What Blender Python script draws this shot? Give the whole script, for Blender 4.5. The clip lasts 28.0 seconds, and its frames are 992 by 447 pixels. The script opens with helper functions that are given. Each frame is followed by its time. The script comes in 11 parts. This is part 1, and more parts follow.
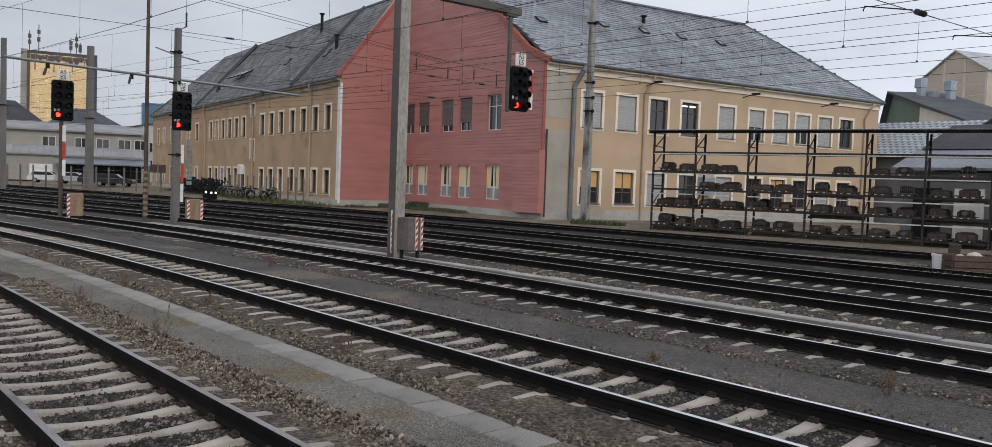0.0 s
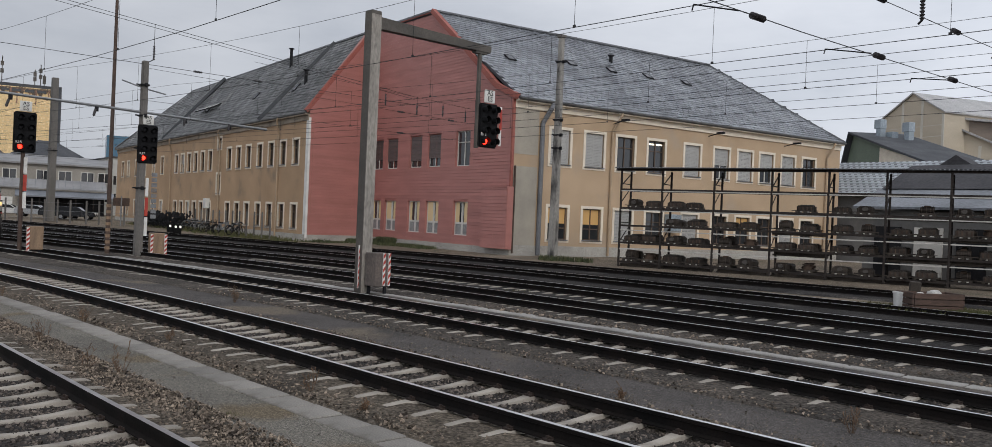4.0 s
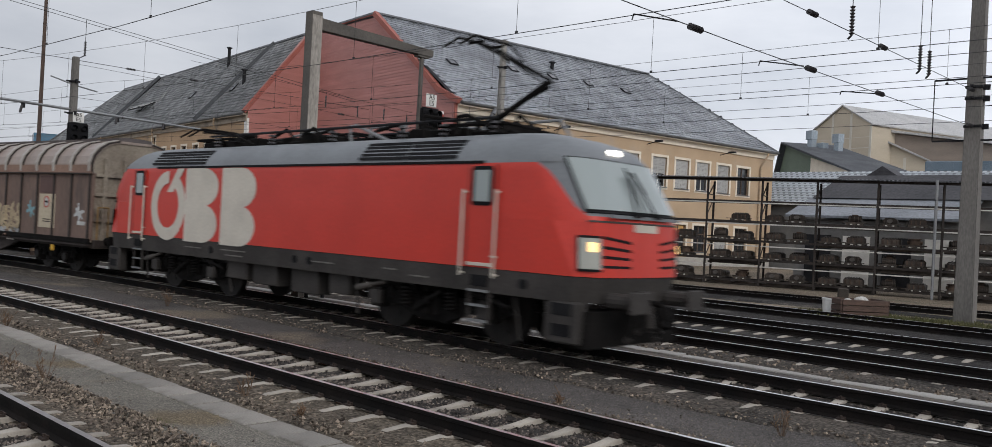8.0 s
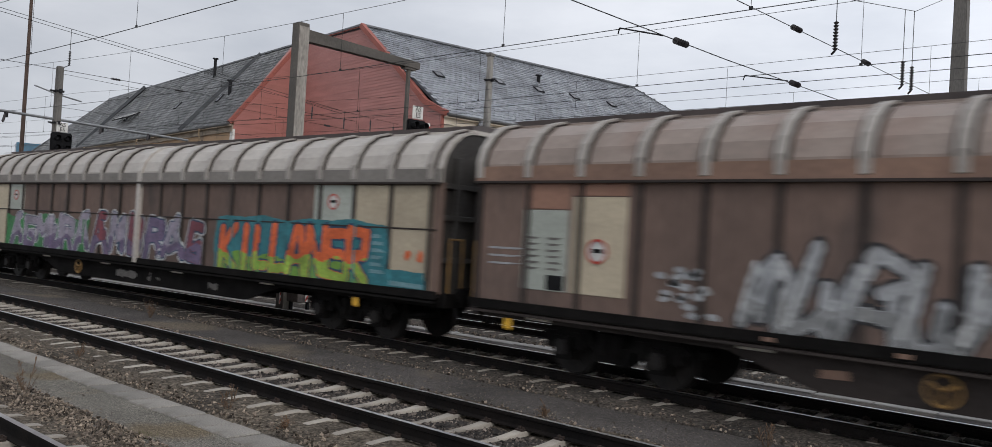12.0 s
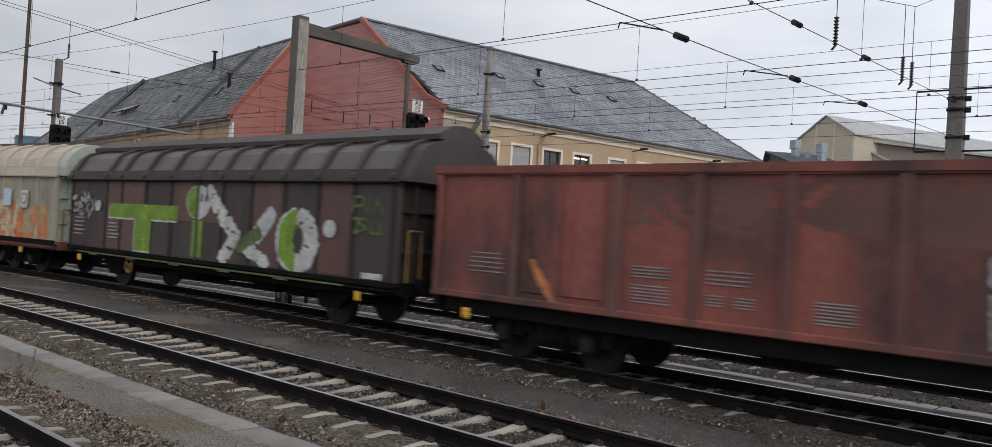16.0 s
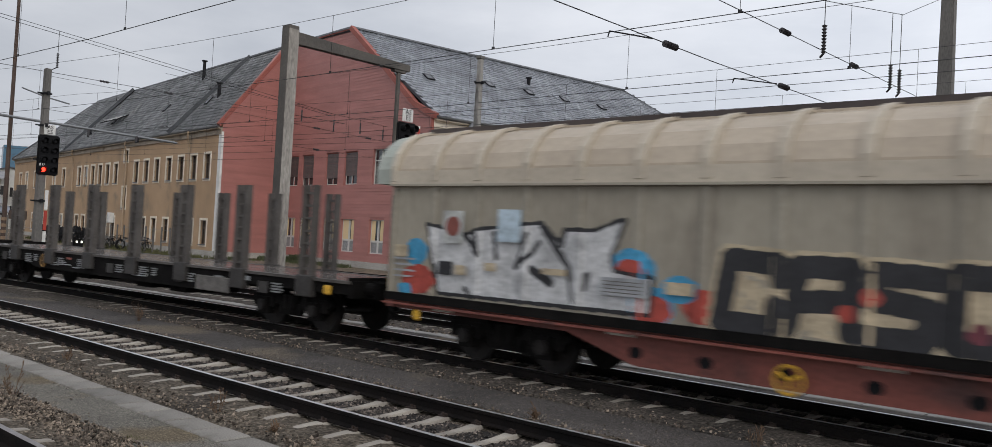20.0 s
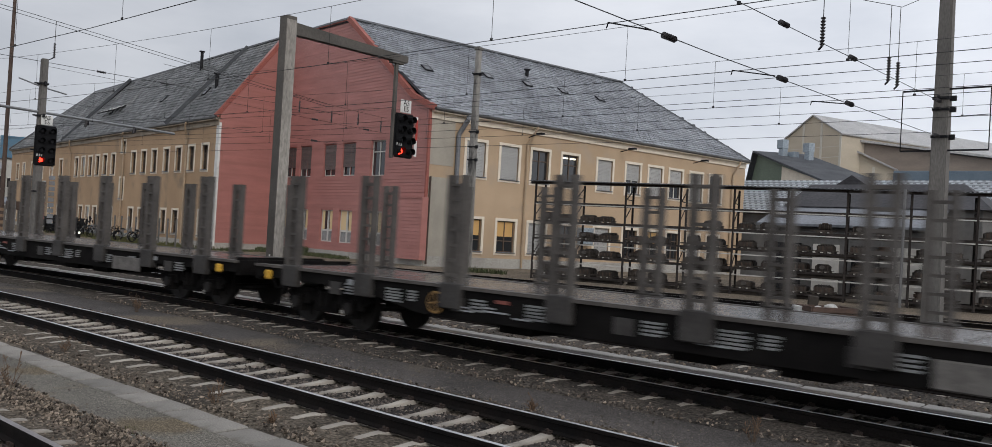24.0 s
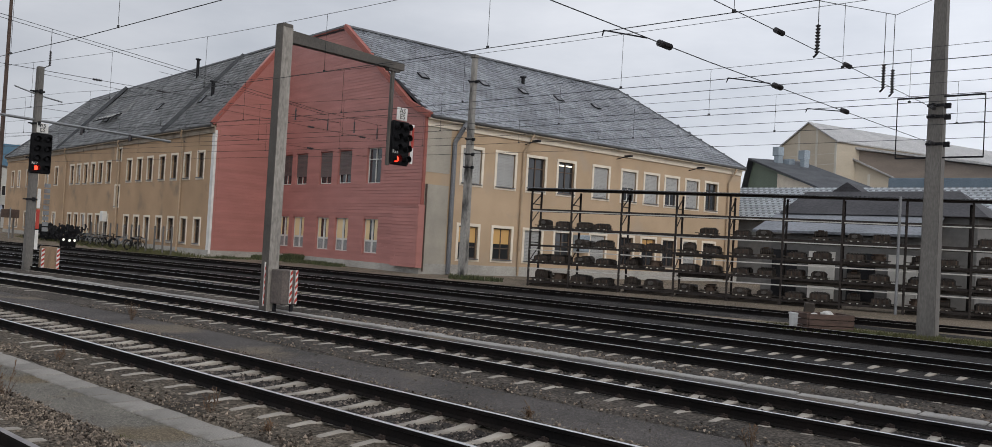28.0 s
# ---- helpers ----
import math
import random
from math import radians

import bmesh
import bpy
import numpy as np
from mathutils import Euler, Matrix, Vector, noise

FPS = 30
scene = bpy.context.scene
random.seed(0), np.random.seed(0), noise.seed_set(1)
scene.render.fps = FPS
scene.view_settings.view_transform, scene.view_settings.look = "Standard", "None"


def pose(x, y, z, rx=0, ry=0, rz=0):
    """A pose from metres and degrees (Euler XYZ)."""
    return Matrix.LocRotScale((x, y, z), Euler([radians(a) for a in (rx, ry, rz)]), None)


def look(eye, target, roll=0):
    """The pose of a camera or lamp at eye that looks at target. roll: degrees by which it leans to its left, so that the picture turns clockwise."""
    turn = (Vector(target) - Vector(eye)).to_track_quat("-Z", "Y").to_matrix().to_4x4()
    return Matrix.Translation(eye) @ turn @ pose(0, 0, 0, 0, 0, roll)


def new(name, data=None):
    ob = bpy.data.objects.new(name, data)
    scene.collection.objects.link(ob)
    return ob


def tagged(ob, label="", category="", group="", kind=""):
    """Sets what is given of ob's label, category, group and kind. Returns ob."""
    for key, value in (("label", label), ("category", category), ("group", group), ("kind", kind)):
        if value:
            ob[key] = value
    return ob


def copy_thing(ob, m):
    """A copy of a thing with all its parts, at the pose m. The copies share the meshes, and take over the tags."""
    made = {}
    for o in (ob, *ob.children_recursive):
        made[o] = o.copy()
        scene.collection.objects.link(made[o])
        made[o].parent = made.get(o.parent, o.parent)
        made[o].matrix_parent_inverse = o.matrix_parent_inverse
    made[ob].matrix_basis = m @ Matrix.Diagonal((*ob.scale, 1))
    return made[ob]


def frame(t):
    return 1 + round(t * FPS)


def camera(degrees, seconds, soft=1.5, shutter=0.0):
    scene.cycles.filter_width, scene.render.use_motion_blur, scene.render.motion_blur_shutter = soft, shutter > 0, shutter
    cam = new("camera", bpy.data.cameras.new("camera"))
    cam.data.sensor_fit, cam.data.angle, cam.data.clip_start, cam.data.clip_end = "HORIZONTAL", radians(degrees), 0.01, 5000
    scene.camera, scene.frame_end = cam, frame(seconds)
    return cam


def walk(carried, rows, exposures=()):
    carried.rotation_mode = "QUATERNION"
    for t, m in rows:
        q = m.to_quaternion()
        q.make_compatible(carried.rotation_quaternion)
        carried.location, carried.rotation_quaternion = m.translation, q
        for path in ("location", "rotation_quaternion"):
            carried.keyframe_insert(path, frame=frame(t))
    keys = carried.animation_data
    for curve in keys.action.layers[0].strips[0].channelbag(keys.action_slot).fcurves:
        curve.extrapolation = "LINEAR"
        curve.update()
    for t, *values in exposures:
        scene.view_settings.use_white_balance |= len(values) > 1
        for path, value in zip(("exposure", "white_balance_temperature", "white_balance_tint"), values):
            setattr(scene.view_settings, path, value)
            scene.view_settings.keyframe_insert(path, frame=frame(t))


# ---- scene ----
# World: x runs along the tracks (trains travel to +x), y away from the platform, z = 0 at the rail tops.
# ---- camera ----
EYE = (0.0, 0.0, 2.127)
cam = camera(60.0, 28.0, 0.4, 0.5)
# seconds, yaw, pitch, roll of the hand-held camera, which only turns
TURNS = (
    (0.0, 49.43, -2.69, -2.07),
    (0.5, 49.04, -2.50, -2.04),
    (1.0, 48.69, -2.60, -2.18),
    (1.5, 48.36, -2.38, -2.22),
    (2.0, 48.15, -1.87, -2.24),
    (2.5, 47.95, -0.84, -2.31),
    (3.0, 47.69, -0.33, -2.37),
    (3.5, 47.46, -0.23, -2.40),
    (5.5, 46.41, 0.09, -2.71),
    (6.0, 45.65, 0.38, -2.79),
    (6.5, 44.78, 0.27, -2.86),
    (7.0, 44.12, 0.20, -2.88),
    (7.5, 43.67, 0.08, -2.94),
    (8.0, 43.33, 0.29, -3.04),
    (8.5, 43.03, 0.25, -3.05),
    (9.0, 42.78, 0.38, -3.04),
    (9.5, 42.67, 0.54, -3.11),
    (10.0, 42.56, 0.75, -3.21),
    (10.5, 42.52, 0.51, -3.21),
    (11.0, 42.52, 0.88, -3.21),
    (11.5, 42.47, 1.09, -3.28),
    (12.0, 42.39, 1.16, -3.27),
    (12.5, 42.36, 1.08, -3.33),
    (14.5, 42.40, 1.03, -3.38),
    (15.0, 42.49, 0.77, -3.34),
    (15.5, 42.53, 0.88, -3.42),
    (16.0, 42.34, 0.78, -3.46),
    (16.5, 42.13, 1.14, -3.44),
    (17.0, 42.16, 0.94, -3.35),
    (17.5, 42.15, 0.99, -3.34),
    (18.0, 42.05, 1.08, -3.33),
    (18.5, 41.90, 1.07, -3.36),
    (19.0, 41.85, 1.18, -3.25),
    (19.5, 41.78, 1.36, -3.22),
    (20.0, 41.74, 1.37, -3.20),
    (20.5, 41.61, 0.88, -3.32),
    (21.0, 41.54, 0.57, -3.29),
    (21.5, 41.54, 0.83, -3.26),
    (23.5, 41.62, 0.94, -3.30),
    (24.0, 41.60, 0.82, -3.32),
    (24.5, 41.67, 0.91, -3.31),
    (25.0, 41.67, 0.82, -3.35),
    (25.5, 41.68, 1.06, -3.32),
    (26.0, 41.60, 1.22, -3.37),
    (26.5, 41.52, 1.44, -3.33),
    (27.0, 41.45, 1.45, -3.29),
    (27.5, 41.39, 1.41, -3.26),
    (28.0, 41.35, 1.33, -3.25),
)
walk(cam, [(t, pose(*EYE, 90 + pitch, roll, yaw)) for t, yaw, pitch, roll in TURNS],
     exposures=[(0.0, 0.12, 6300, 10), (2.0, 0.09, 6350, 10), (3.2, -0.01, 6400, 10), (4.0, -0.03, 6400, 10), (6.2, -0.1, 6450, 10), (7.1, 0.03, 6450, 10), (8.0, 0.1, 6450, 10), (17.0, 0.1, 6450, 10), (20.0, 0.04, 6450, 10), (26.0, 0.0, 6450, 10), (28.0, 0.0, 6450, 10)])

# ---- world and sun ----
world = bpy.data.worlds.new("overcast_sky")
scene.world = world
world.use_nodes = True
wn, wl = world.node_tree.nodes, world.node_tree.links
wn.clear()
w_out = wn.new("ShaderNodeOutputWorld")
w_bg = wn.new("ShaderNodeBackground")
w_sky = wn.new("ShaderNodeTexSky")
w_sky.sky_type = "NISHITA"
w_sky.sun_disc = False
w_sky.sun_elevation, w_sky.sun_rotation = radians(33), radians(111)
w_sky.air_density, w_sky.dust_density = 1.0, 3.0
w_co = wn.new("ShaderNodeTexCoord")
w_map = wn.new("ShaderNodeMapping")
w_map.inputs["Scale"].default_value = (1.0, 1.0, 3.2)
w_noise = wn.new("ShaderNodeTexNoise")
w_noise.inputs["Scale"].default_value = 2.6
w_noise.inputs["Detail"].default_value = 7.0
w_noise.inputs["Roughness"].default_value = 0.55
w_ramp = wn.new("ShaderNodeValToRGB")
w_ramp.color_ramp.elements[0].position, w_ramp.color_ramp.elements[0].color = 0.32, (5.3, 5.6, 6.2, 1)
w_ramp.color_ramp.elements[1].position, w_ramp.color_ramp.elements[1].color = 0.68, (7.6, 7.8, 8.3, 1)
w_mix = wn.new("ShaderNodeMix")
w_mix.data_type = "RGBA"
w_mix.inputs["Factor"].default_value = 0.93
wl.new(w_co.outputs["Generated"], w_map.inputs["Vector"])
wl.new(w_map.outputs["Vector"], w_noise.inputs["Vector"])
wl.new(w_noise.outputs["Fac"], w_ramp.inputs["Fac"])
wl.new(w_sky.outputs["Color"], w_mix.inputs["A"])
wl.new(w_ramp.outputs["Color"], w_mix.inputs["B"])
# the cloud cover is thicker and darker to the west
w_sep = wn.new("ShaderNodeSeparateXYZ")
w_dim = wn.new("ShaderNodeMapRange")
w_dim.inputs["From Min"].default_value, w_dim.inputs["From Max"].default_value = -1.0, -0.15
w_dim.inputs["To Min"].default_value, w_dim.inputs["To Max"].default_value = 0.66, 1.1
wl.new(w_co.outputs["Generated"], w_sep.inputs["Vector"])
wl.new(w_sep.outputs["X"], w_dim.inputs["Value"])
w_mul = wn.new("ShaderNodeVectorMath")
w_mul.operation = "SCALE"
wl.new(w_mix.outputs["Result"], w_mul.inputs["Vector"])
wl.new(w_dim.outputs["Result"], w_mul.inputs["Scale"])
wl.new(w_mul.outputs["Vector"], w_bg.inputs["Color"])
wl.new(w_bg.outputs["Background"], w_out.inputs["Surface"])
w_bg.inputs["Strength"].default_value = 0.12
sun = new("sun", bpy.data.lights.new("sun", "SUN"))
sun.data.energy, sun.data.angle, sun.data.color = 0.9, radians(25), (1.0, 0.96, 0.9)
sun.matrix_world = look((58, -14, 60), (-30, 20, 0))

# ---- materials ----
def socket(node, name):
    return node.inputs[name]


def material(name, a, b, rough=0.8, metal=0.0, scale=2.0, fine=30.0, bump=0.3, depth=0.01, vary=0.0, island=0.0,
             stretch=(1, 1, 1), stain=None, stain_scale=0.7, stain_at=0.55, spec=0.4, fleck=0.35, pebble=0.0):
    """Two colours mixed by broad and fine noise, with relief; vary: by object, island: by loose piece; stain: a third colour in patches;
    pebble: grains to the metre, each of its own shade."""
    m = bpy.data.materials.new(name)
    m.use_nodes = True
    n, l = m.node_tree.nodes, m.node_tree.links
    p = n["Principled BSDF"]
    socket(p, "Roughness").default_value, socket(p, "Metallic").default_value = rough, metal
    socket(p, "Specular IOR Level").default_value = spec
    co = n.new("ShaderNodeTexCoord")
    mp = n.new("ShaderNodeMapping")
    socket(mp, "Scale").default_value = stretch
    l.new(co.outputs["Object"], mp.inputs["Vector"])

    def tex(size, detail):
        t = n.new("ShaderNodeTexNoise")
        socket(t, "Scale").default_value, socket(t, "Detail").default_value = size, detail
        l.new(mp.outputs["Vector"], t.inputs["Vector"])
        return t

    def mixed(fac, ca, cb, blend="MIX"):
        x = n.new("ShaderNodeMix")
        x.data_type, x.blend_type = "RGBA", blend
        for key, v in (("Factor", fac), ("A", ca), ("B", cb)):
            if isinstance(v, (int, float)):
                x.inputs[key].default_value = v
            elif isinstance(v, tuple):
                x.inputs[key].default_value = (*v, 1)
            else:
                l.new(v, x.inputs[key])
        return x.outputs["Result"]

    def ramped(v, lo, hi):
        r = n.new("ShaderNodeMapRange")
        r.inputs["From Min"].default_value, r.inputs["From Max"].default_value = lo, hi
        l.new(v, r.inputs["Value"])
        return r.outputs["Result"]

    broad, small = tex(scale, 5.0), tex(fine, 6.0)
    c = mixed(ramped(broad.outputs["Fac"], 0.35, 0.65), a, b)
    if stain:
        st = tex(stain_scale, 8.0)
        c = mixed(ramped(st.outputs["Fac"], stain_at, stain_at + 0.12), c, stain)
    g = n.new("ShaderNodeMapRange")
    g.inputs["From Min"].default_value, g.inputs["From Max"].default_value = 0.25, 0.75
    g.inputs["To Min"].default_value, g.inputs["To Max"].default_value = 1 - fleck, 1 + fleck
    l.new(small.outputs["Fac"], g.inputs["Value"])
    grey = n.new("ShaderNodeCombineColor")
    for k in ("Red", "Green", "Blue"):
        l.new(g.outputs["Result"], grey.inputs[k])
    c = mixed(1.0, c, grey.outputs["Color"], "MULTIPLY")
    if pebble:
        for size, lo, hi in ((pebble, 0.55, 1.45), (pebble * 0.37, 0.84, 1.16)):
            vo = n.new("ShaderNodeTexVoronoi")
            socket(vo, "Scale").default_value = size
            l.new(mp.outputs["Vector"], vo.inputs["Vector"])
            sep = n.new("ShaderNodeSeparateColor")
            l.new(vo.outputs["Color"], sep.inputs["Color"])
            pr = n.new("ShaderNodeMapRange")
            pr.inputs["To Min"].default_value, pr.inputs["To Max"].default_value = lo, hi
            l.new(sep.outputs["Red"], pr.inputs["Value"])
            pc = n.new("ShaderNodeCombineColor")
            for k in ("Red", "Green", "Blue"):
                l.new(pr.outputs["Result"], pc.inputs[k])
            c = mixed(1.0, c, pc.outputs["Color"], "MULTIPLY")
    for amount, node, key in ((vary, "ShaderNodeObjectInfo", "Random"), (island, "ShaderNodeNewGeometry", "Random Per Island")):
        if amount:
            o = n.new(node)
            r = n.new("ShaderNodeMapRange")
            r.inputs["To Min"].default_value, r.inputs["To Max"].default_value = 1 - amount, 1 + amount
            l.new(o.outputs[key], r.inputs["Value"])
            q = n.new("ShaderNodeCombineColor")
            for k in ("Red", "Green", "Blue"):
                l.new(r.outputs["Result"], q.inputs[k])
            c = mixed(1.0, c, q.outputs["Color"], "MULTIPLY")
    l.new(c, p.inputs["Base Color"])
    rr = n.new("ShaderNodeMapRange")
    rr.inputs["To Min"].default_value, rr.inputs["To Max"].default_value = max(0.03, rough - 0.12), min(1, rough + 0.12)
    l.new(broad.outputs["Fac"], rr.inputs["Value"])
    l.new(rr.outputs["Result"], p.inputs["Roughness"])
    if bump:
        bp = n.new("ShaderNodeBump")
        bp.inputs["Strength"].default_value, bp.inputs["Distance"].default_value = bump, depth
        l.new(small.outputs["Fac"], bp.inputs["Height"])
        l.new(bp.outputs["Normal"], p.inputs["Normal"])
    return m


def glow(name, colour, strength):
    m = bpy.data.materials.new(name)
    m.use_nodes = True
    p = m.node_tree.nodes["Principled BSDF"]
    p.inputs["Base Color"].default_value = (*colour, 1)
    p.inputs["Emission Color"].default_value, p.inputs["Emission Strength"].default_value = (*colour, 1), strength
    return m


def glass(name, colour, rough=0.04):
    """Dark window glass that mirrors the sky, as panes before unlit rooms do."""
    m = bpy.data.materials.new(name)
    m.use_nodes = True
    n, l = m.node_tree.nodes, m.node_tree.links
    p = n["Principled BSDF"]
    p.inputs["Base Color"].default_value, p.inputs["Roughness"].default_value = (*colour, 1), rough
    p.inputs["Specular IOR Level"].default_value = 0.8
    t = n.new("ShaderNodeTexNoise")
    t.inputs["Scale"].default_value = 1.3
    bp = n.new("ShaderNodeBump")
    bp.inputs["Strength"].default_value, bp.inputs["Distance"].default_value = 0.05, 0.02
    l.new(t.outputs["Fac"], bp.inputs["Height"])
    l.new(bp.outputs["Normal"], p.inputs["Normal"])
    return m


M_GROUND = material("stony_ground", (0.2, 0.162, 0.121), (0.13, 0.107, 0.082), 0.95, spec=0.15, scale=0.35, fine=28, bump=0.9, depth=0.03,
                    stain=(0.115, 0.1, 0.072), stain_scale=0.45, stain_at=0.54, fleck=0.75, pebble=48)
# Dark ballast between the rails, with the shade beside them in its colour
M_BEDSHADE = material("shaded_dark_ballast", (0.04, 0.036, 0.033), (0.024, 0.022, 0.021), 0.9, scale=1.2, fine=24, bump=1.0, depth=0.03, fleck=0.7, spec=0.15)
M_DARKSTONE = material("dark_ballast_stone", (0.155, 0.13, 0.112), (0.032, 0.028, 0.026), 0.85, scale=6, fine=60, bump=0.3, island=0.85, spec=0.2)
M_GRIT = material("loose_grit", (0.17, 0.146, 0.12), (0.09, 0.078, 0.066), 0.9, scale=6, fine=60, bump=0.2, island=0.6, spec=0.15)
M_FINE = material("fine_dark_grit", (0.09, 0.081, 0.076), (0.058, 0.053, 0.05), 0.92, spec=0.15, scale=0.6, fine=60, bump=0.6, depth=0.012,
                  stain=(0.13, 0.108, 0.084), stain_scale=0.45, stain_at=0.55, fleck=0.75, pebble=70)
M_PATH = material("grey_path_grit", (0.165, 0.152, 0.13), (0.112, 0.104, 0.09), 0.94, spec=0.15, scale=0.7, fine=55, bump=0.7, depth=0.012,
                  stain=(0.13, 0.105, 0.072), stain_scale=0.9, stain_at=0.53, fleck=0.7, pebble=80)
M_BALLASTDARK = material("sooty_crushed_ballast", (0.085, 0.073, 0.062), (0.05, 0.045, 0.04), 0.95, spec=0.12, scale=0.8, fine=22, bump=1.0, depth=0.04, fleck=0.7, pebble=26)
M_BALLAST = material("crushed_ballast", (0.12, 0.1, 0.077), (0.06, 0.051, 0.042), 0.95, spec=0.12, scale=0.8, fine=22, bump=1.0, depth=0.04, fleck=0.7, pebble=28)
M_STONE = material("ballast_stone", (0.215, 0.174, 0.135), (0.075, 0.061, 0.051), 0.85, scale=6, fine=60, bump=0.3, island=0.85, spec=0.15)
M_SOOT = material("soot_black_siding_grit", (0.042, 0.039, 0.037), (0.026, 0.0245, 0.0235), 0.95, spec=0.1, scale=0.9, fine=30, bump=0.8, depth=0.03, fleck=0.6, pebble=26,
                  stain=(0.085, 0.077, 0.07), stain_scale=0.5, stain_at=0.6)
M_SLEEPER = material("weathered_sleeper_concrete", (0.345, 0.312, 0.268), (0.24, 0.217, 0.187), 0.85, scale=3, fine=40, bump=0.4, depth=0.004,
                     vary=0.14, fleck=0.14, stain=(0.15, 0.12, 0.10), stain_scale=2.2, stain_at=0.6)
M_SLAB = material("grey_concrete_slab", (0.228, 0.212, 0.19), (0.172, 0.16, 0.143), 0.88, scale=1.5, fine=50, bump=0.4, depth=0.004, vary=0.2,
                  stain=(0.12, 0.105, 0.085), stain_scale=1.6, stain_at=0.6)
M_SLABPALE = material("pale_wet_concrete_slab", (0.31, 0.297, 0.275), (0.24, 0.23, 0.212), 0.6, scale=1.5, fine=50, bump=0.3, depth=0.004, vary=0.15, stain=(0.2, 0.185, 0.165), stain_scale=1.6, stain_at=0.6)
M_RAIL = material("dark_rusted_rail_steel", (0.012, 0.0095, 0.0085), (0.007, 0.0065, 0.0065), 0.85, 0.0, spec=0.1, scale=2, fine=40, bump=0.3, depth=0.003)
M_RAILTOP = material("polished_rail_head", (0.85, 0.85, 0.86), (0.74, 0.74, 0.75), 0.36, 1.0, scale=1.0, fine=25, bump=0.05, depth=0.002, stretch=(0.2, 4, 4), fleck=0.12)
M_RAILDULL = material("dull_rail_head", (0.42, 0.40, 0.39), (0.2, 0.17, 0.16), 0.42, 0.9, scale=0.8, fine=25, bump=0.05, depth=0.002, fleck=0.2)
M_CLIP = material("rusty_rail_clip", (0.05, 0.035, 0.028), (0.03, 0.022, 0.02), 0.8, 0.3, scale=8)
M_GRASS = material("short_grass", (0.075, 0.085, 0.03), (0.11, 0.10, 0.045), 0.9, scale=1.0, fine=20, bump=0.7, depth=0.02, island=0.4)
M_DRY = material("dry_weed", (0.14, 0.085, 0.05), (0.09, 0.06, 0.04), 0.9, scale=4, island=0.4)
M_LEAF = material("low_green_weeds", (0.05, 0.066, 0.026), (0.085, 0.088, 0.04), 0.8, scale=3, island=0.45)
M_STEEL = material("galvanised_steel", (0.27, 0.275, 0.28), (0.2, 0.205, 0.21), 0.5, 0.6, scale=1.2, fine=25, bump=0.1, depth=0.002,
                   stain=(0.2, 0.15, 0.11), stain_scale=0.9, stain_at=0.63, fleck=0.15)
M_POST = material("grey_brown_painted_steel", (0.105, 0.093, 0.08), (0.068, 0.062, 0.055), 0.6, 0.2, scale=0.9, fine=18, bump=0.1, depth=0.003,
                  stain=(0.28, 0.27, 0.26), stain_scale=1.6, stain_at=0.7, fleck=0.2)
# Post paint for the +x face, brightened as if the sun fell on it
M_LITPOST = material("lit_faded_post_paint", (0.33, 0.305, 0.27), (0.22, 0.2, 0.178), 0.7, 0.0, scale=1.2, fine=18, bump=0.1, stretch=(1, 1, 0.3), stain=(0.12, 0.1, 0.085), stain_scale=1.0, stain_at=0.6)
M_CONCRETE = material("spun_concrete_mast", (0.165, 0.154, 0.141), (0.108, 0.102, 0.095), 0.85, scale=0.9, fine=25, bump=0.2, depth=0.004,
                      stretch=(1, 1, 0.3), fleck=0.25)
M_OLDMAST = material("blotched_old_concrete", (0.3, 0.285, 0.26), (0.2, 0.19, 0.175), 0.88, scale=1.6, fine=20, bump=0.4, depth=0.01, stretch=(1, 1, 0.35),
                     stain=(0.035, 0.034, 0.033), stain_scale=1.7, stain_at=0.5, fleck=0.3)
M_DARKMETAL = material("dark_painted_metal", (0.02, 0.02, 0.022), (0.012, 0.012, 0.014), 0.7, 0.0, spec=0.15, scale=2, fine=30, bump=0.1, depth=0.003)
M_BLACK = material("matt_black_signal_paint", (0.012, 0.012, 0.013), (0.007, 0.007, 0.008), 0.75, spec=0.12, scale=3, bump=0.05)
M_WIRE = material("copper_wire_dark", (0.05, 0.05, 0.05), (0.035, 0.035, 0.036), 0.55, 0.6, scale=3, bump=0)
M_INSUL = material("brown_glazed_insulator", (0.045, 0.04, 0.042), (0.03, 0.028, 0.03), 0.3, scale=3, bump=0)
M_RUSTPOLE = material("rusty_brown_pole", (0.105, 0.07, 0.054), (0.07, 0.05, 0.042), 0.8, 0.2, scale=1.5, fine=30)
M_WHITE = material("white_enamel", (0.72, 0.71, 0.68), (0.6, 0.59, 0.56), 0.5, scale=2, fine=20, bump=0.05, fleck=0.1)
M_REDPAINT = material("red_warning_paint", (0.42, 0.05, 0.03), (0.33, 0.04, 0.03), 0.5, scale=3, bump=0.05, fleck=0.15)
M_TIMBER = material("light_timber_board", (0.28, 0.19, 0.12), (0.2, 0.135, 0.09), 0.75, scale=1, fine=14, bump=0.2, stretch=(6, 6, 1))
M_OCHRE = material("ochre_render_plaster", (0.495, 0.362, 0.24), (0.42, 0.307, 0.2), 0.92, scale=0.35, fine=35, bump=0.35, depth=0.006,
                   stain=(0.42, 0.325, 0.235), stain_scale=0.45, stain_at=0.57, fleck=0.16)
M_OCHREOLD = material("older_orange_ochre_plaster", (0.445, 0.3, 0.18), (0.365, 0.245, 0.147), 0.92, scale=0.35, fine=35, bump=0.35, depth=0.006,
                      stain=(0.27, 0.2, 0.135), stain_scale=0.5, stain_at=0.56, fleck=0.22)
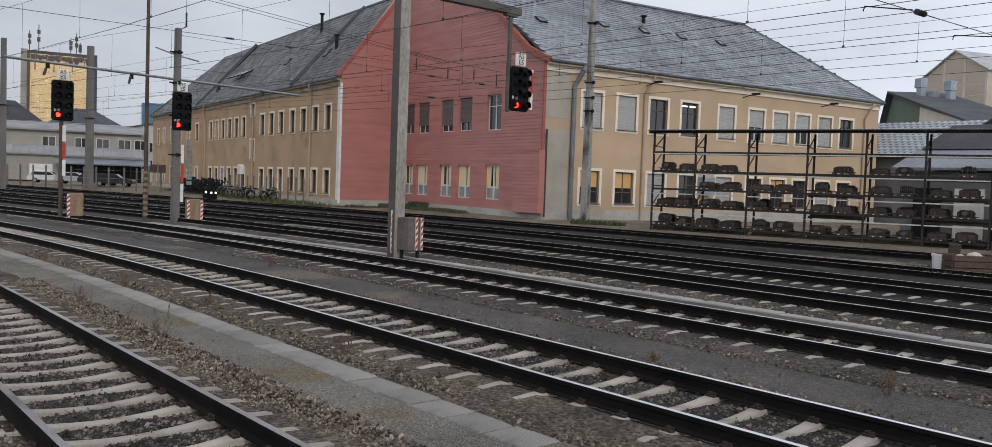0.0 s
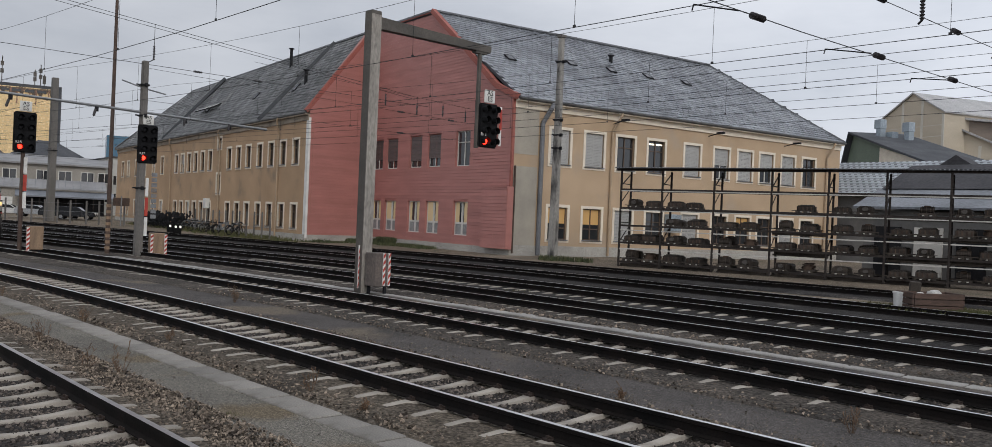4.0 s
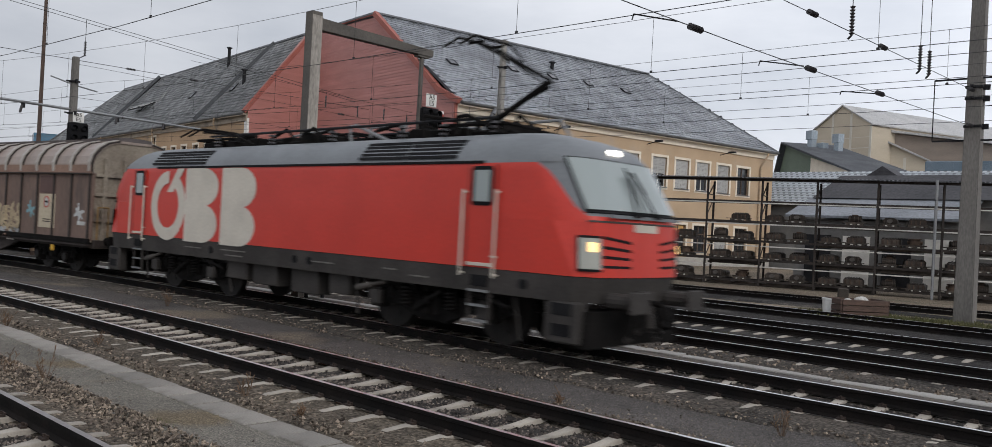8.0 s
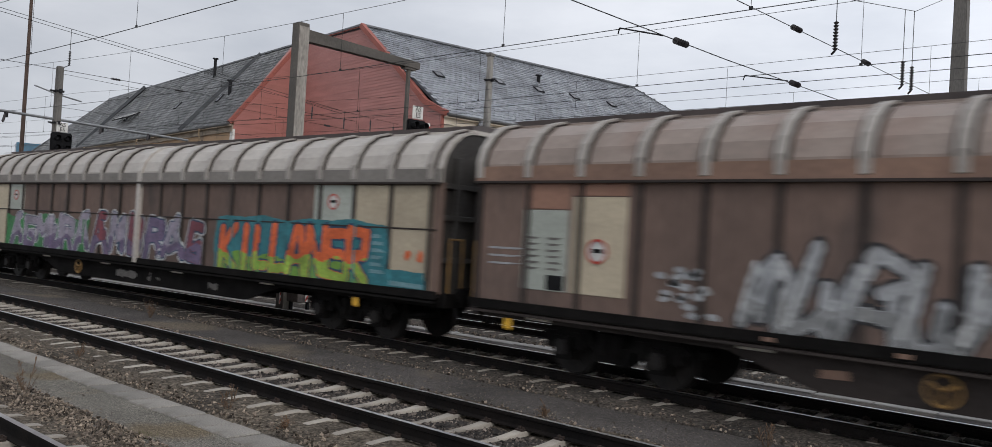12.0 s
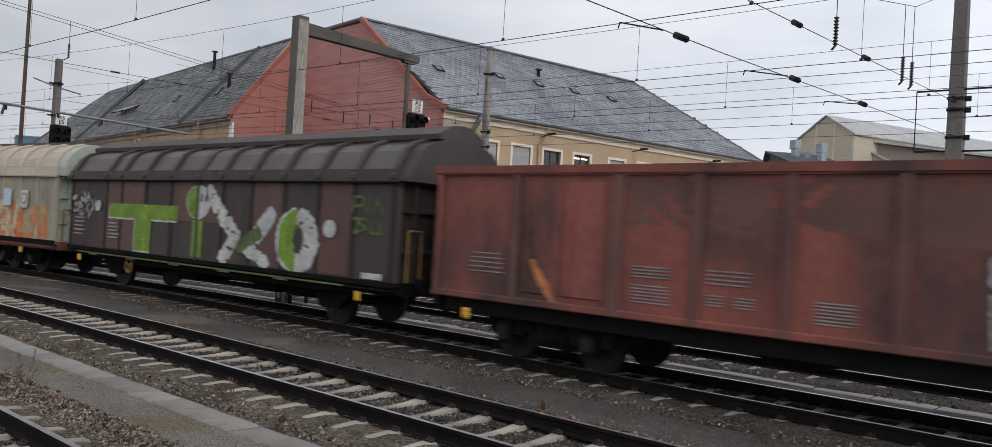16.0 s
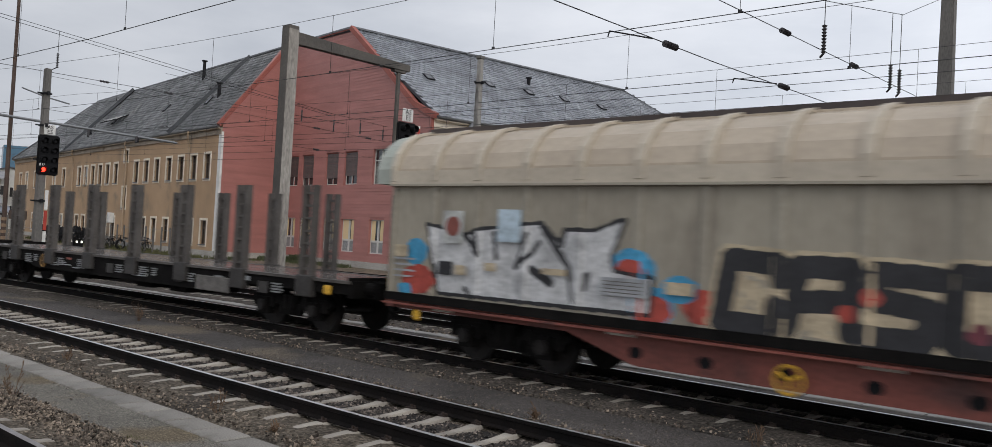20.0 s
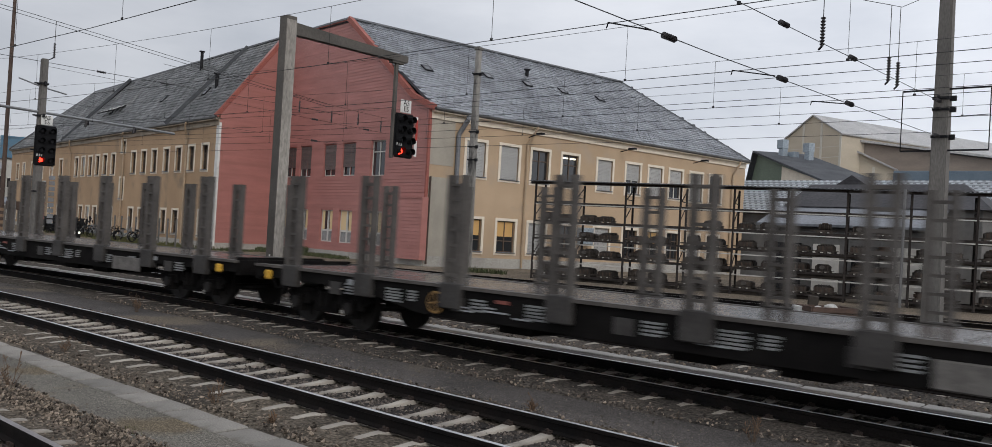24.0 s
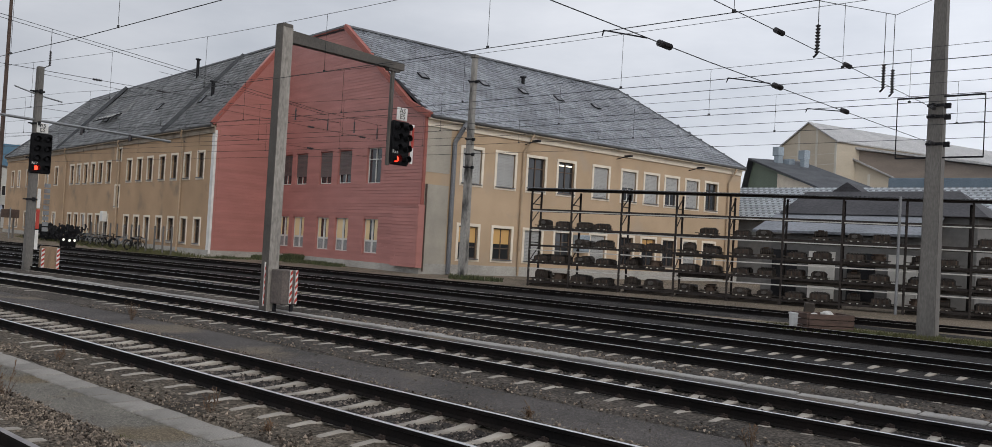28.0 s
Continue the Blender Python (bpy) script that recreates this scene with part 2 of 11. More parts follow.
M_GREYPLASTER = material("bare_grey_plaster", (0.42, 0.38, 0.315), (0.34, 0.31, 0.26), 0.93, scale=0.8, fine=30, bump=0.4, depth=0.006, fleck=0.15)
M_TRIM = material("cream_window_surround", (0.76, 0.68, 0.56), (0.68, 0.60, 0.49), 0.85, scale=1.5, fine=30, bump=0.1, depth=0.003, fleck=0.12)
M_SIDING = material("red_painted_siding", (0.42, 0.176, 0.15), (0.355, 0.147, 0.125), 0.5, scale=0.4, fine=22, bump=0.15, depth=0.004, vary=0.06,
                    stretch=(1, 1, 5), fleck=0.15, spec=0.5)
M_REDTRIM = material("red_verge_board", (0.34, 0.11, 0.085), (0.29, 0.095, 0.075), 0.7, scale=1, fine=18, bump=0.1)
# West eave plaster, greyed: the overhang's shade is in the colour
M_SOFFIT = material("shaded_eave_plaster", (0.37, 0.31, 0.24), (0.29, 0.245, 0.19), 0.9, scale=1.0, fine=25, bump=0.2, fleck=0.2, stain=(0.2, 0.165, 0.13), stain_scale=0.7, stain_at=0.55)
M_PLINTH = material("pale_plinth_render", (0.42, 0.40, 0.36), (0.33, 0.31, 0.28), 0.9, scale=0.8, fine=25, bump=0.3)
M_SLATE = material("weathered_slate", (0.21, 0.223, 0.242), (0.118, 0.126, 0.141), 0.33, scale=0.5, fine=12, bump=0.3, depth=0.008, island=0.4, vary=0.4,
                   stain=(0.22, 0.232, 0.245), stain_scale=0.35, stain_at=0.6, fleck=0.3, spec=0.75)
# West slope slates: the darker sky they mirror is put into the colour
M_SLATESHADE = material("shaded_brown_grey_slate", (0.118, 0.12, 0.12), (0.07, 0.072, 0.072), 0.6, scale=0.5, fine=12, bump=0.3, depth=0.008, island=0.45, vary=0.45,
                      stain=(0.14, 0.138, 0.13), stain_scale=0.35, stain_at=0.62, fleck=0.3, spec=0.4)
M_SLATEBASE = material("roof_underlay", (0.07, 0.075, 0.082), (0.055, 0.058, 0.065), 0.75, scale=1, fine=10, bump=0.2)
M_LEAD = material("dull_sheet_metal", (0.2, 0.205, 0.215), (0.15, 0.155, 0.165), 0.5, 0.5, scale=1, fine=16, bump=0.1)
M_GUTTER = material("zinc_gutter", (0.12, 0.117, 0.112), (0.085, 0.083, 0.08), 0.55, 0.5, scale=1, fine=16, bump=0.1)
M_PIPE = material("painted_downpipe", (0.42, 0.31, 0.2), (0.34, 0.26, 0.18), 0.6, 0.1, scale=1, fine=16, bump=0.05)
M_PANE = glass("dark_window_pane", (0.025, 0.027, 0.03))
M_BLIND = material("closed_grey_blind", (0.40, 0.395, 0.38), (0.36, 0.355, 0.34), 0.65, scale=0.6, fine=6, bump=0.3, depth=0.01, stretch=(0.1, 0.1, 6), vary=0.1, fleck=0.06)
M_FRAME = material("white_window_frame", (0.62, 0.60, 0.56), (0.54, 0.52, 0.48), 0.5, scale=2, bump=0.03, fleck=0.06)
M_BROWNFRAME = material("brown_window_frame", (0.11, 0.075, 0.05), (0.08, 0.055, 0.04), 0.6, scale=2, bump=0.05)
M_WARMROOM = glow("warm_lit_room", (0.55, 0.33, 0.12), 0.07)
M_NET = material("pale_net_curtain", (0.3, 0.3, 0.29), (0.22, 0.22, 0.215), 0.8, scale=2, fine=20, bump=0.05)
M_CURTAIN = glow("lamp_lit_cream_curtain", (0.62, 0.47, 0.26), 0.1)
M_TUBE = glow("lit_fluorescent_tube", (1.0, 0.9, 0.7), 1.6)
M_SIGNALRED = glow("red_signal_lamp", (1.0, 0.022, 0.01), 7.0)
M_WHITELAMP = glow("white_shunting_lamp", (1.0, 0.95, 0.85), 0.8)
M_HEADLAMP = glow("warm_headlamp", (1.0, 0.66, 0.26), 1.3)
M_TOPLAMP = glow("white_top_lamp", (1.0, 0.95, 0.85), 2.4)
M_MAROONBLIND = material("brown_grey_lowered_blind", (0.12, 0.095, 0.088), (0.09, 0.072, 0.068), 0.5, scale=0.6, fine=6, bump=0.2, stretch=(0.1, 0.1, 6), vary=0.2, fleck=0.08)

# ---- mesh helpers ----
def bbox(bm, x0, x1, y0, y1, z0, z1, m=None):
    """Adds a box."""
    vs = [bm.verts.new((x, y, z)) for x in (x0, x1) for y in (y0, y1) for z in (z0, z1)]
    for f in ((0, 1, 3, 2), (4, 6, 7, 5), (0, 4, 5, 1), (2, 3, 7, 6), (0, 2, 6, 4), (1, 5, 7, 3)):
        bm.faces.new([vs[i] for i in f])
    if m is not None:
        bmesh.ops.transform(bm, matrix=m, verts=vs)
    return vs


def bevelled(x0, x1, y0, y1, z0, z1, r=0.01, seg=2):
    bm = bmesh.new()
    bbox(bm, x0, x1, y0, y1, z0, z1)
    bmesh.ops.bevel(bm, geom=bm.edges[:], offset=r, segments=seg, affect="EDGES")
    return bm


def tube(bm, a, b, r, n=8, r2=None):
    """Adds a round bar from a to b."""
    a, b = Vector(a), Vector(b)
    d = (b - a).normalized()
    u = d.orthogonal().normalized()
    v = d.cross(u)
    r2 = r if r2 is None else r2
    rings = []
    for c, rr in ((a, r), (b, r2)):
        rings.append([bm.verts.new(c + (u * math.cos(2 * math.pi * i / n) + v * math.sin(2 * math.pi * i / n)) * rr) for i in range(n)])
    for i in range(n):
        bm.faces.new((rings[0][i], rings[0][(i + 1) % n], rings[1][(i + 1) % n], rings[1][i]))
    bm.faces.new(rings[0][::-1])
    bm.faces.new(rings[1])


def prism(bm, pts, lo, hi, axis="y"):
    """Adds the outline pts (pairs) drawn out from lo to hi along an axis."""
    def at(p, q):
        return {"y": (p[0], q, p[1]), "x": (q, p[0], p[1]), "z": (p[0], p[1], q)}[axis]
    a = [bm.verts.new(at(p, lo)) for p in pts]
    b = [bm.verts.new(at(p, hi)) for p in pts]
    n = len(pts)
    bm.faces.new(a[::-1])
    bm.faces.new(b)
    for i in range(n):
        bm.faces.new((a[i], a[(i + 1) % n], b[(i + 1) % n], b[i]))
    return a + b


def to_mesh(name, bm, mats):
    bmesh.ops.recalc_face_normals(bm, faces=bm.faces[:])
    me = bpy.data.meshes.new(name)
    bm.to_mesh(me)
    bm.free()
    for m in mats if isinstance(mats, (list, tuple)) else [mats]:
        me.materials.append(m)
    return me


def part(name, bm, mats, parent=None, label="", m=None, smooth=False):
    """One mesh object from a bmesh (or a mesh to share), under a thing or a part."""
    me = to_mesh(name, bm, mats) if isinstance(bm, bmesh.types.BMesh) else bm
    if smooth:
        me.polygons.foreach_set("use_smooth", [True] * len(me.polygons))
    ob = new(name, me)
    ob.parent = parent
    if m is not None:
        ob.matrix_basis = m
    return tagged(ob, label)


def thing(name, label, category, m=None, group="", kind=""):
    ob = new(name)
    ob.empty_display_size = 0.2
    if m is not None:
        ob.matrix_basis = m
    return tagged(ob, label, category, group, kind)


def solo(name, bm, mats, label, category, m=None, group="", kind="", smooth=False):
    return tagged(part(name, bm, mats, None, label, m, smooth), "", category, group, kind)


def from_arrays(name, verts, faces, mats):
    me = bpy.data.meshes.new(name)
    me.from_pydata([tuple(v) for v in verts], [], [tuple(f) for f in faces])
    for m in mats if isinstance(mats, (list, tuple)) else [mats]:
        me.materials.append(m)
    return me


def text_mesh(name, words, height, mat, depth=0.004):
    """Letters of the built-in font, standing in the x-z plane and facing -y, centred."""
    cu = bpy.data.curves.new(name, "FONT")
    cu.body, cu.size, cu.extrude, cu.align_x, cu.align_y = words, height / 0.7, depth, "CENTER", "CENTER"
    cu.resolution_u = 3
    ob = bpy.data.objects.new(name, cu)
    me = bpy.data.meshes.new_from_object(ob)
    bpy.data.objects.remove(ob)
    me.transform(Matrix.Rotation(radians(90), 4, "X"))
    me.materials.clear()
    me.materials.append(mat)
    return me


# ---- the tracks' line ----
def bend(x):
    """How far the tracks swing towards the platform side, to the west."""
    a = min(x, -15.0)
    if a > -45.0:
        return -0.0027 * (a + 15.0) ** 2
    return -2.43 + 0.162 * (a + 45.0)


def slope(x):
    a = min(x, -15.0)
    return -0.0054 * (max(a, -45.0) + 15.0)


ARC = [(0.0, 0.0)]
while ARC[-1][1] > -330:
    q = ARC[-1]
    step = 0.5
    ARC.append((q[0] - step, q[1] - step / math.hypot(1, slope(q[1]))))


def x_at(arc):
    """x of the point that lies so far along the line."""
    if arc >= -15:
        return arc
    i = min(int(-arc / 0.5), len(ARC) - 2)
    f = -arc / 0.5 - i
    return ARC[i][1] * (1 - f) + ARC[i + 1][1] * f


def ground_z(y):
    for (y0, z0), (y1, z1) in zip(LEVELS, LEVELS[1:]):
        if y <= y1:
            return z0 + (z1 - z0) * max(0, y - y0) / (y1 - y0)
    return LEVELS[-1][1]


LEVELS = ((-3000, -0.285), (18.0, -0.285), (24.0, -0.2), (27.5, -0.08), (31.0, 0.05), (33.0, 0.15), (4000, 0.15))

# centre line, rail height, of each track; the seventh swings off along the racks
TRACKS = ((2.52, 0.0), (7.445, 0.0), (12.37, 0.0), (17.13, 0.0), (21.55, 0.0), (25.9, 0.06), (29.7, 0.2))


def track_y(i, x):
    y = TRACKS[i][0] + bend(x)
    if i == 6:
        y += max(0.0, x + 34) ** 2 * 0.0031 if x < -14 else 1.24 + (x + 14) * 0.124
    return y


def track_slope(i, x):
    return (track_y(i, x + 0.05) - track_y(i, x - 0.05)) / 0.1

# ---- ground and tracks ----
def build_ground():
    xs = [-2600, -1200, -600, -300, -200] + list(range(-150, 41, 10)) + [80, 160, 400, 1000, 2600]
    ys = [-2600, -800, -200, -60, -20, -5, 0, 6, 12, 18, 21, 24, 26, 27.5, 29, 31, 33, 45, 60, 90, 150, 300, 800, 2600]
    verts = [(x, y, ground_z(y)) for x in xs for y in ys]
    n = len(ys)
    faces = [(i * n + j, (i + 1) * n + j, (i + 1) * n + j + 1, i * n + j + 1) for i in range(len(xs) - 1) for j in range(n - 1)]
    solo("ground", from_arrays("ground", verts, faces, M_GROUND), None, "stony brown-grey railway yard ground with bare patches", "ground", kind="structure")


def strip(name, mat, i, half, top, lo, x0, x1, step, label, category, shift=0.0, core=None):
    """A low bed that follows a track, its rim sunk in the ground."""
    rnd = random.Random(name + str(i))
    verts, faces, k = [], [], 0
    x = x0
    cols = ((-half - 0.35, lo), (-half, top), (-half * 0.4, top + 0.012), (half * 0.4, top + 0.012), (half, top), (half + 0.35, lo))
    if core and i < 4:
        e = -0.186 if i == 0 else -0.179
        d = top - 0.002
        cols = ((-half - 0.35, lo), (-half, top), (-0.98, e), (-0.66, d), (0.66, d), (0.98, e), (half, top), (half + 0.35, lo))
    mid = len(cols) // 2 - 1
    while x <= x1 + 0.01:
        c, s = track_y(i, x) + shift, track_slope(i, x)
        for w, z in cols:
            w2 = w + rnd.uniform(-0.09, 0.09) * (abs(w) > 1 or not core)
            verts.append((x - w2 * s, c + w2, z + rnd.uniform(-0.012, 0.012) * (z == top or abs(w) == 0.98)))
        k += 1
        x += step
    n = len(cols)
    for a in range(k - 1):
        for b in range(n - 1):
            faces.append((a * n + b, (a + 1) * n + b, (a + 1) * n + b + 1, a * n + b + 1))
    me = from_arrays(name, verts, faces, [mat, core] if core else mat)
    if core:
        me.polygons.foreach_set("material_index", [1 if j % (n - 1) == mid else 0 for j in range(len(faces))])
    return solo(name, me, None, label, category, kind="structure", smooth=True)


RAIL_PROFILE = ((-0.033, 0), (0.033, 0), (0.036, -0.006), (0.036, -0.04), (0.009, -0.052), (0.009, -0.14), (0.07, -0.158), (0.07, -0.172),
                (-0.07, -0.172), (-0.07, -0.158), (-0.009, -0.14), (-0.009, -0.052), (-0.036, -0.04), (-0.036, -0.006))


def rail_mesh(i, side, x0, x1):
    xs, x = [], x0
    while x < x1:
        xs.append(x)
        x += 2.0 if x < -13 or i == 6 else 9.0
    xs.append(x1)
    z0 = TRACKS[i][1]
    n, verts, faces, idx = len(RAIL_PROFILE), [], [], []
    for x in xs:
        s = track_slope(i, x)
        k = 1 / math.hypot(1, s)
        for w, z in RAIL_PROFILE:
            w = side * 0.7535 + w
            verts.append((x - w * s * k, track_y(i, x) + w * k, z0 + z))
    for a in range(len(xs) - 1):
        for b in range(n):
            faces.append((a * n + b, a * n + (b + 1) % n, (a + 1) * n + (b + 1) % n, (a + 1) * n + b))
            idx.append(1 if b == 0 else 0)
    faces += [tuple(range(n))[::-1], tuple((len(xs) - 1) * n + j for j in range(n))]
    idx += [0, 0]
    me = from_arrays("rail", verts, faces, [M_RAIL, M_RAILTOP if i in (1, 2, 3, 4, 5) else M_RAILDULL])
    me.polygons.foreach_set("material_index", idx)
    return me


def sleeper_mesh():
    """A concrete sleeper, high under the rails and dished between them."""
    rows = ((-1.3, -0.215, 0.045), (-1.24, -0.19, 0.055), (-1.05, -0.179, 0.064), (-0.92, -0.173, 0.074), (-0.6, -0.174, 0.074), (-0.5, -0.187, 0.07), (-0.36, -0.2, 0.064), (-0.18, -0.21, 0.058),
            (0.0, -0.213, 0.056), (0.18, -0.21, 0.058), (0.36, -0.2, 0.064), (0.5, -0.187, 0.07), (0.6, -0.174, 0.074), (0.92, -0.173, 0.074), (1.05, -0.179, 0.064), (1.24, -0.19, 0.055), (1.3, -0.215, 0.045))
    verts, faces = [], []
    for y, z, w in rows:
        w *= 0.88
        verts += [(-w - 0.03, y, -0.33), (-w - 0.008, y, z - 0.012), (-w, y, z), (w, y, z), (w + 0.008, y, z - 0.012), (w + 0.03, y, -0.33)]
    for a in range(len(rows) - 1):
        for b in range(5):
            faces.append((a * 6 + b, a * 6 + b + 1, a * 6 + b + 7, a * 6 + b + 6))
    faces += [(0, 1, 2, 3, 4, 5), tuple(6 * (len(rows) - 1) + j for j in (5, 4, 3, 2, 1, 0))]
    return from_arrays("sleeper", verts, faces, M_SLEEPER)


def clip_mesh():
    """The four rail clips of one sleeper."""
    bm = bmesh.new()
    for side in (-0.7535, 0.7535):
        for o in (-0.105, 0.105):
            y = side + o
            bbox(bm, -0.06, 0.06, y - 0.03, y + 0.03, -0.175, -0.15)
            tube(bm, (0, y, -0.16), (0, y, -0.115), 0.016, 6)
            tube(bm, (-0.05, y - o * 0.25, -0.14), (0.05, y - o * 0.25, -0.14), 0.014, 5)
    return to_mesh("rail_clip", bm, M_CLIP)


def build_tracks():
    sleeper, clips = sleeper_mesh(), clip_mesh()
    spans = ((-32, 8.5), (-46, 10), (-49, 10), (-42, 8), (-38, -1), (-32, -3), (-26, -9))
    for i, (y, z) in enumerate(TRACKS):
        g = ground_z(y) if i > 3 else -0.285
        strip("ballast_bed", (M_BALLAST if i < 2 else M_BALLASTDARK) if i < 4 else M_SOOT, i, 1.75 if i < 4 else 2.05, (-0.236, -0.232, -0.21, -0.21)[i] if i < 4 else g + 0.02, g - 0.12, -120, 50, 1.0 if i < 3 else 2.0,
              "brown-grey crushed stone ballast under a track", "ballast", core=M_BEDSHADE if i < 4 else None)
        t = thing("railway_track", "railway track with worn steel rails on concrete sleepers" if i < 4 else "dark rusty siding track sunk in grit",
                  "railway track", kind="structure", group="tracks of the yard")
        for side in (-1, 1):
            part("rail", rail_mesh(i, side, -130, 60), None, t, "steel rail with a bright worn top" if i < 4 else "")
        x, k = spans[i][1], 0
        while x > spans[i][0]:
            jig = random.Random(i * 1000 + k)
            s = part("sleeper", sleeper, None, t, "", pose(x + jig.uniform(-0.02, 0.02), track_y(i, x) + jig.uniform(-0.03, 0.03), z + (0 if i < 4 else 0.0),
                                                           0, 0, math.degrees(math.atan(track_slope(i, x))) + jig.uniform(-0.8, 0.8)))
            if i < 2 or (i == 2 and x > -24):
                part("rail_clip", clips, None, s)
            x -= 0.6
            k += 1


def stones(name, boxes, label, seed=3, mat=None):
    """Loose angular stones, joined; boxes: x0, x1, track, offsets across, number, size."""
    rng = np.random.default_rng(seed)
    base = np.array([(1, 0, 0), (-1, 0, 0), (0, 1, 0), (0, -1, 0), (0, 0, 1), (0, 0, -1)], float)
    tri = np.array([(0, 2, 4), (2, 1, 4), (1, 3, 4), (3, 0, 4), (2, 0, 5), (1, 2, 5), (3, 1, 5), (0, 3, 5)])
    vs, fs, at = [], [], 0
    for x0, x1, i, w0, w1, count, size, z in boxes:
        for _ in range(count):
            x, w = rng.uniform(x0, x1), rng.uniform(w0, w1)
            y = track_y(i, x) + w
            r = size * rng.uniform(0.55, 1.35)
            v = base * r * rng.uniform(0.5, 1.1, (6, 3)) + rng.normal(0, 0.16 * r, (6, 3))
            a, b = rng.uniform(0, 6.28), rng.uniform(-0.8, 0.8)
            ca, sa, cb, sb = math.cos(a), math.sin(a), math.cos(b), math.sin(b)
            v = v @ np.array([(ca, -sa, 0), (sa, ca, 0), (0, 0, 1)]) @ np.array([(1, 0, 0), (0, cb, -sb), (0, sb, cb)])
            vs.append(v + (x, y, z + rng.uniform(-0.3, 0.45) * r))
            fs.append(tri + at)
            at += 6
    me = from_arrays(name, np.concatenate(vs).tolist(), np.concatenate(fs).tolist(), mat or M_STONE)
    solo(name, me, None, label, "gravel", kind="stuff")


def slab_row(name, i, offset, width, length, x0, x1, z, label, mat=None):
    """Concrete cover slabs laid end to end along a track."""
    t = thing(name, label, "cable duct", kind="structure")
    bm = bevelled(-length / 2 + 0.02, length / 2 - 0.02, -width / 2, width / 2, -0.12, 0, 0.012, 1)
    me, x, k = to_mesh("concrete_slab", bm, mat or M_SLAB), x0, 0
    while x < x1:
        jig = random.Random(k * 7 + i)
        part("concrete_slab", me, None, t, "", pose(x + length / 2, track_y(i, x) + offset + jig.uniform(-0.012, 0.012), z + jig.uniform(-0.008, 0.008),
                                                    jig.uniform(-0.6, 0.6), jig.uniform(-0.5, 0.5), math.degrees(math.atan(track_slope(i, x))) + jig.uniform(-0.6, 0.6)))
        x += length
        k += 1


build_ground()
build_tracks()
strip("service_path", M_PATH, 0, 1.0, -0.264, -0.34, -110, 30, 1.0, "grey-brown compacted grit path beside the cable duct", "path", shift=2.75)
strip("service_path", M_FINE, 1, 0.95, -0.255, -0.33, -110, 45, 1.0, "dark grey compacted grit path between two tracks", "path", shift=2.75)
strip("service_path", M_FINE, 3, 0.75, -0.255, -0.33, -110, 45, 1.0, "dark grey compacted grit path between two tracks", "path", shift=-2.3)
slab_row("cable_duct", 0, 2.9, 0.44, 0.62, -48.3, -6.1, -0.238, "row of grey concrete cable duct covers beside a track")
slab_row("cable_duct", 2, 2.9, 0.5, 1.0, -40, 10, -0.22, "pale concrete cable duct covers between two tracks", M_SLABPALE)
stones("loose_ballast", ((-20, -3.5, 0, 0.85, 1.95, 15000, 0.022, -0.222), (-20, -3, 0, 1.6, 2.6, 6000, 0.016, -0.276), (-26, -1.5, 1, -1.78, -0.85, 5000, 0.02, -0.222), (-26, -1.5, 1, -1.74, -0.85, 900, 0.034, -0.215),
                         (-26, -1.5, 1, 0.85, 1.8, 2500, 0.026, -0.222), (-24, -1, 2, -1.9, -0.85, 2000, 0.024, -0.205), (-24, -1, 2, 0.85, 1.8, 1000, 0.03, -0.205),
                         (-20, -1, 3, -1.8, -0.8, 1500, 0.04, -0.215), (-18, -3, 0, -1.7, -0.85, 3000, 0.034, -0.215)), "brown angular ballast stones lying beside the rails")
stones("dark_ballast", ((-20, -3.5, 0, -0.7, 0.7, 15000, 0.026, -0.243), (-28, -1.5, 1, -0.7, 0.7, 17000, 0.026, -0.239), (-24, -1, 2, -0.7, 0.7, 6500, 0.03, -0.222),
                        (-20, -1, 3, -0.7, 0.7, 2500, 0.04, -0.24)), "dark ballast stones lying between the rails", 5, M_DARKSTONE)
stones("loose_grit", ((-16, -2, 0, 1.9, 2.68, 3500, 0.01, -0.262), (-16, -2, 0, 3.12, 3.9, 4500, 0.01, -0.262), (-16, -2, 0, 1.9, 2.65, 160, 0.02, -0.26), (-16, -2, 0, 3.15, 3.9, 160, 0.02, -0.26), (-15, -1, 1, 1.7, 3.6, 6000, 0.012, -0.25),
                      (-15, -1, 1, 1.7, 3.6, 400, 0.024, -0.25), (-14, -1, 2, 1.8, 3.4, 1200, 0.016, -0.26)), "small loose grit and pebbles on the paths", 7, M_GRIT)

# ---- the railway building ----
# plan corners: west wing end, its east end, the inner corner, the east wing's corner and its far end
BW, BA, BD, BB, BE = (Vector(p) for p in ((-113.8, 38.74), (-53.52, 31.15), (-53.38, 36.04), (-35.53, 33.87), (-30.85, 64.18)))
BASE, EAVE, RIDGE = 0.15, 9.3, 15.7
RW, RX, RN = Vector((-98.94, 41.93)), Vector((-44.8, 34.98)), Vector((-40.80, 60.86))   # ridge: west end, corner, north end


def facing(p, q):
    """Frame with x from p to q along a wall, z up; the wall's outside is at -y."""
    d = (q - p).normalized()
    return Matrix(((d.x, -d.y, 0, p.x), (d.y, d.x, 0, p.y), (0, 0, 1, 0), (0, 0, 0, 1)))


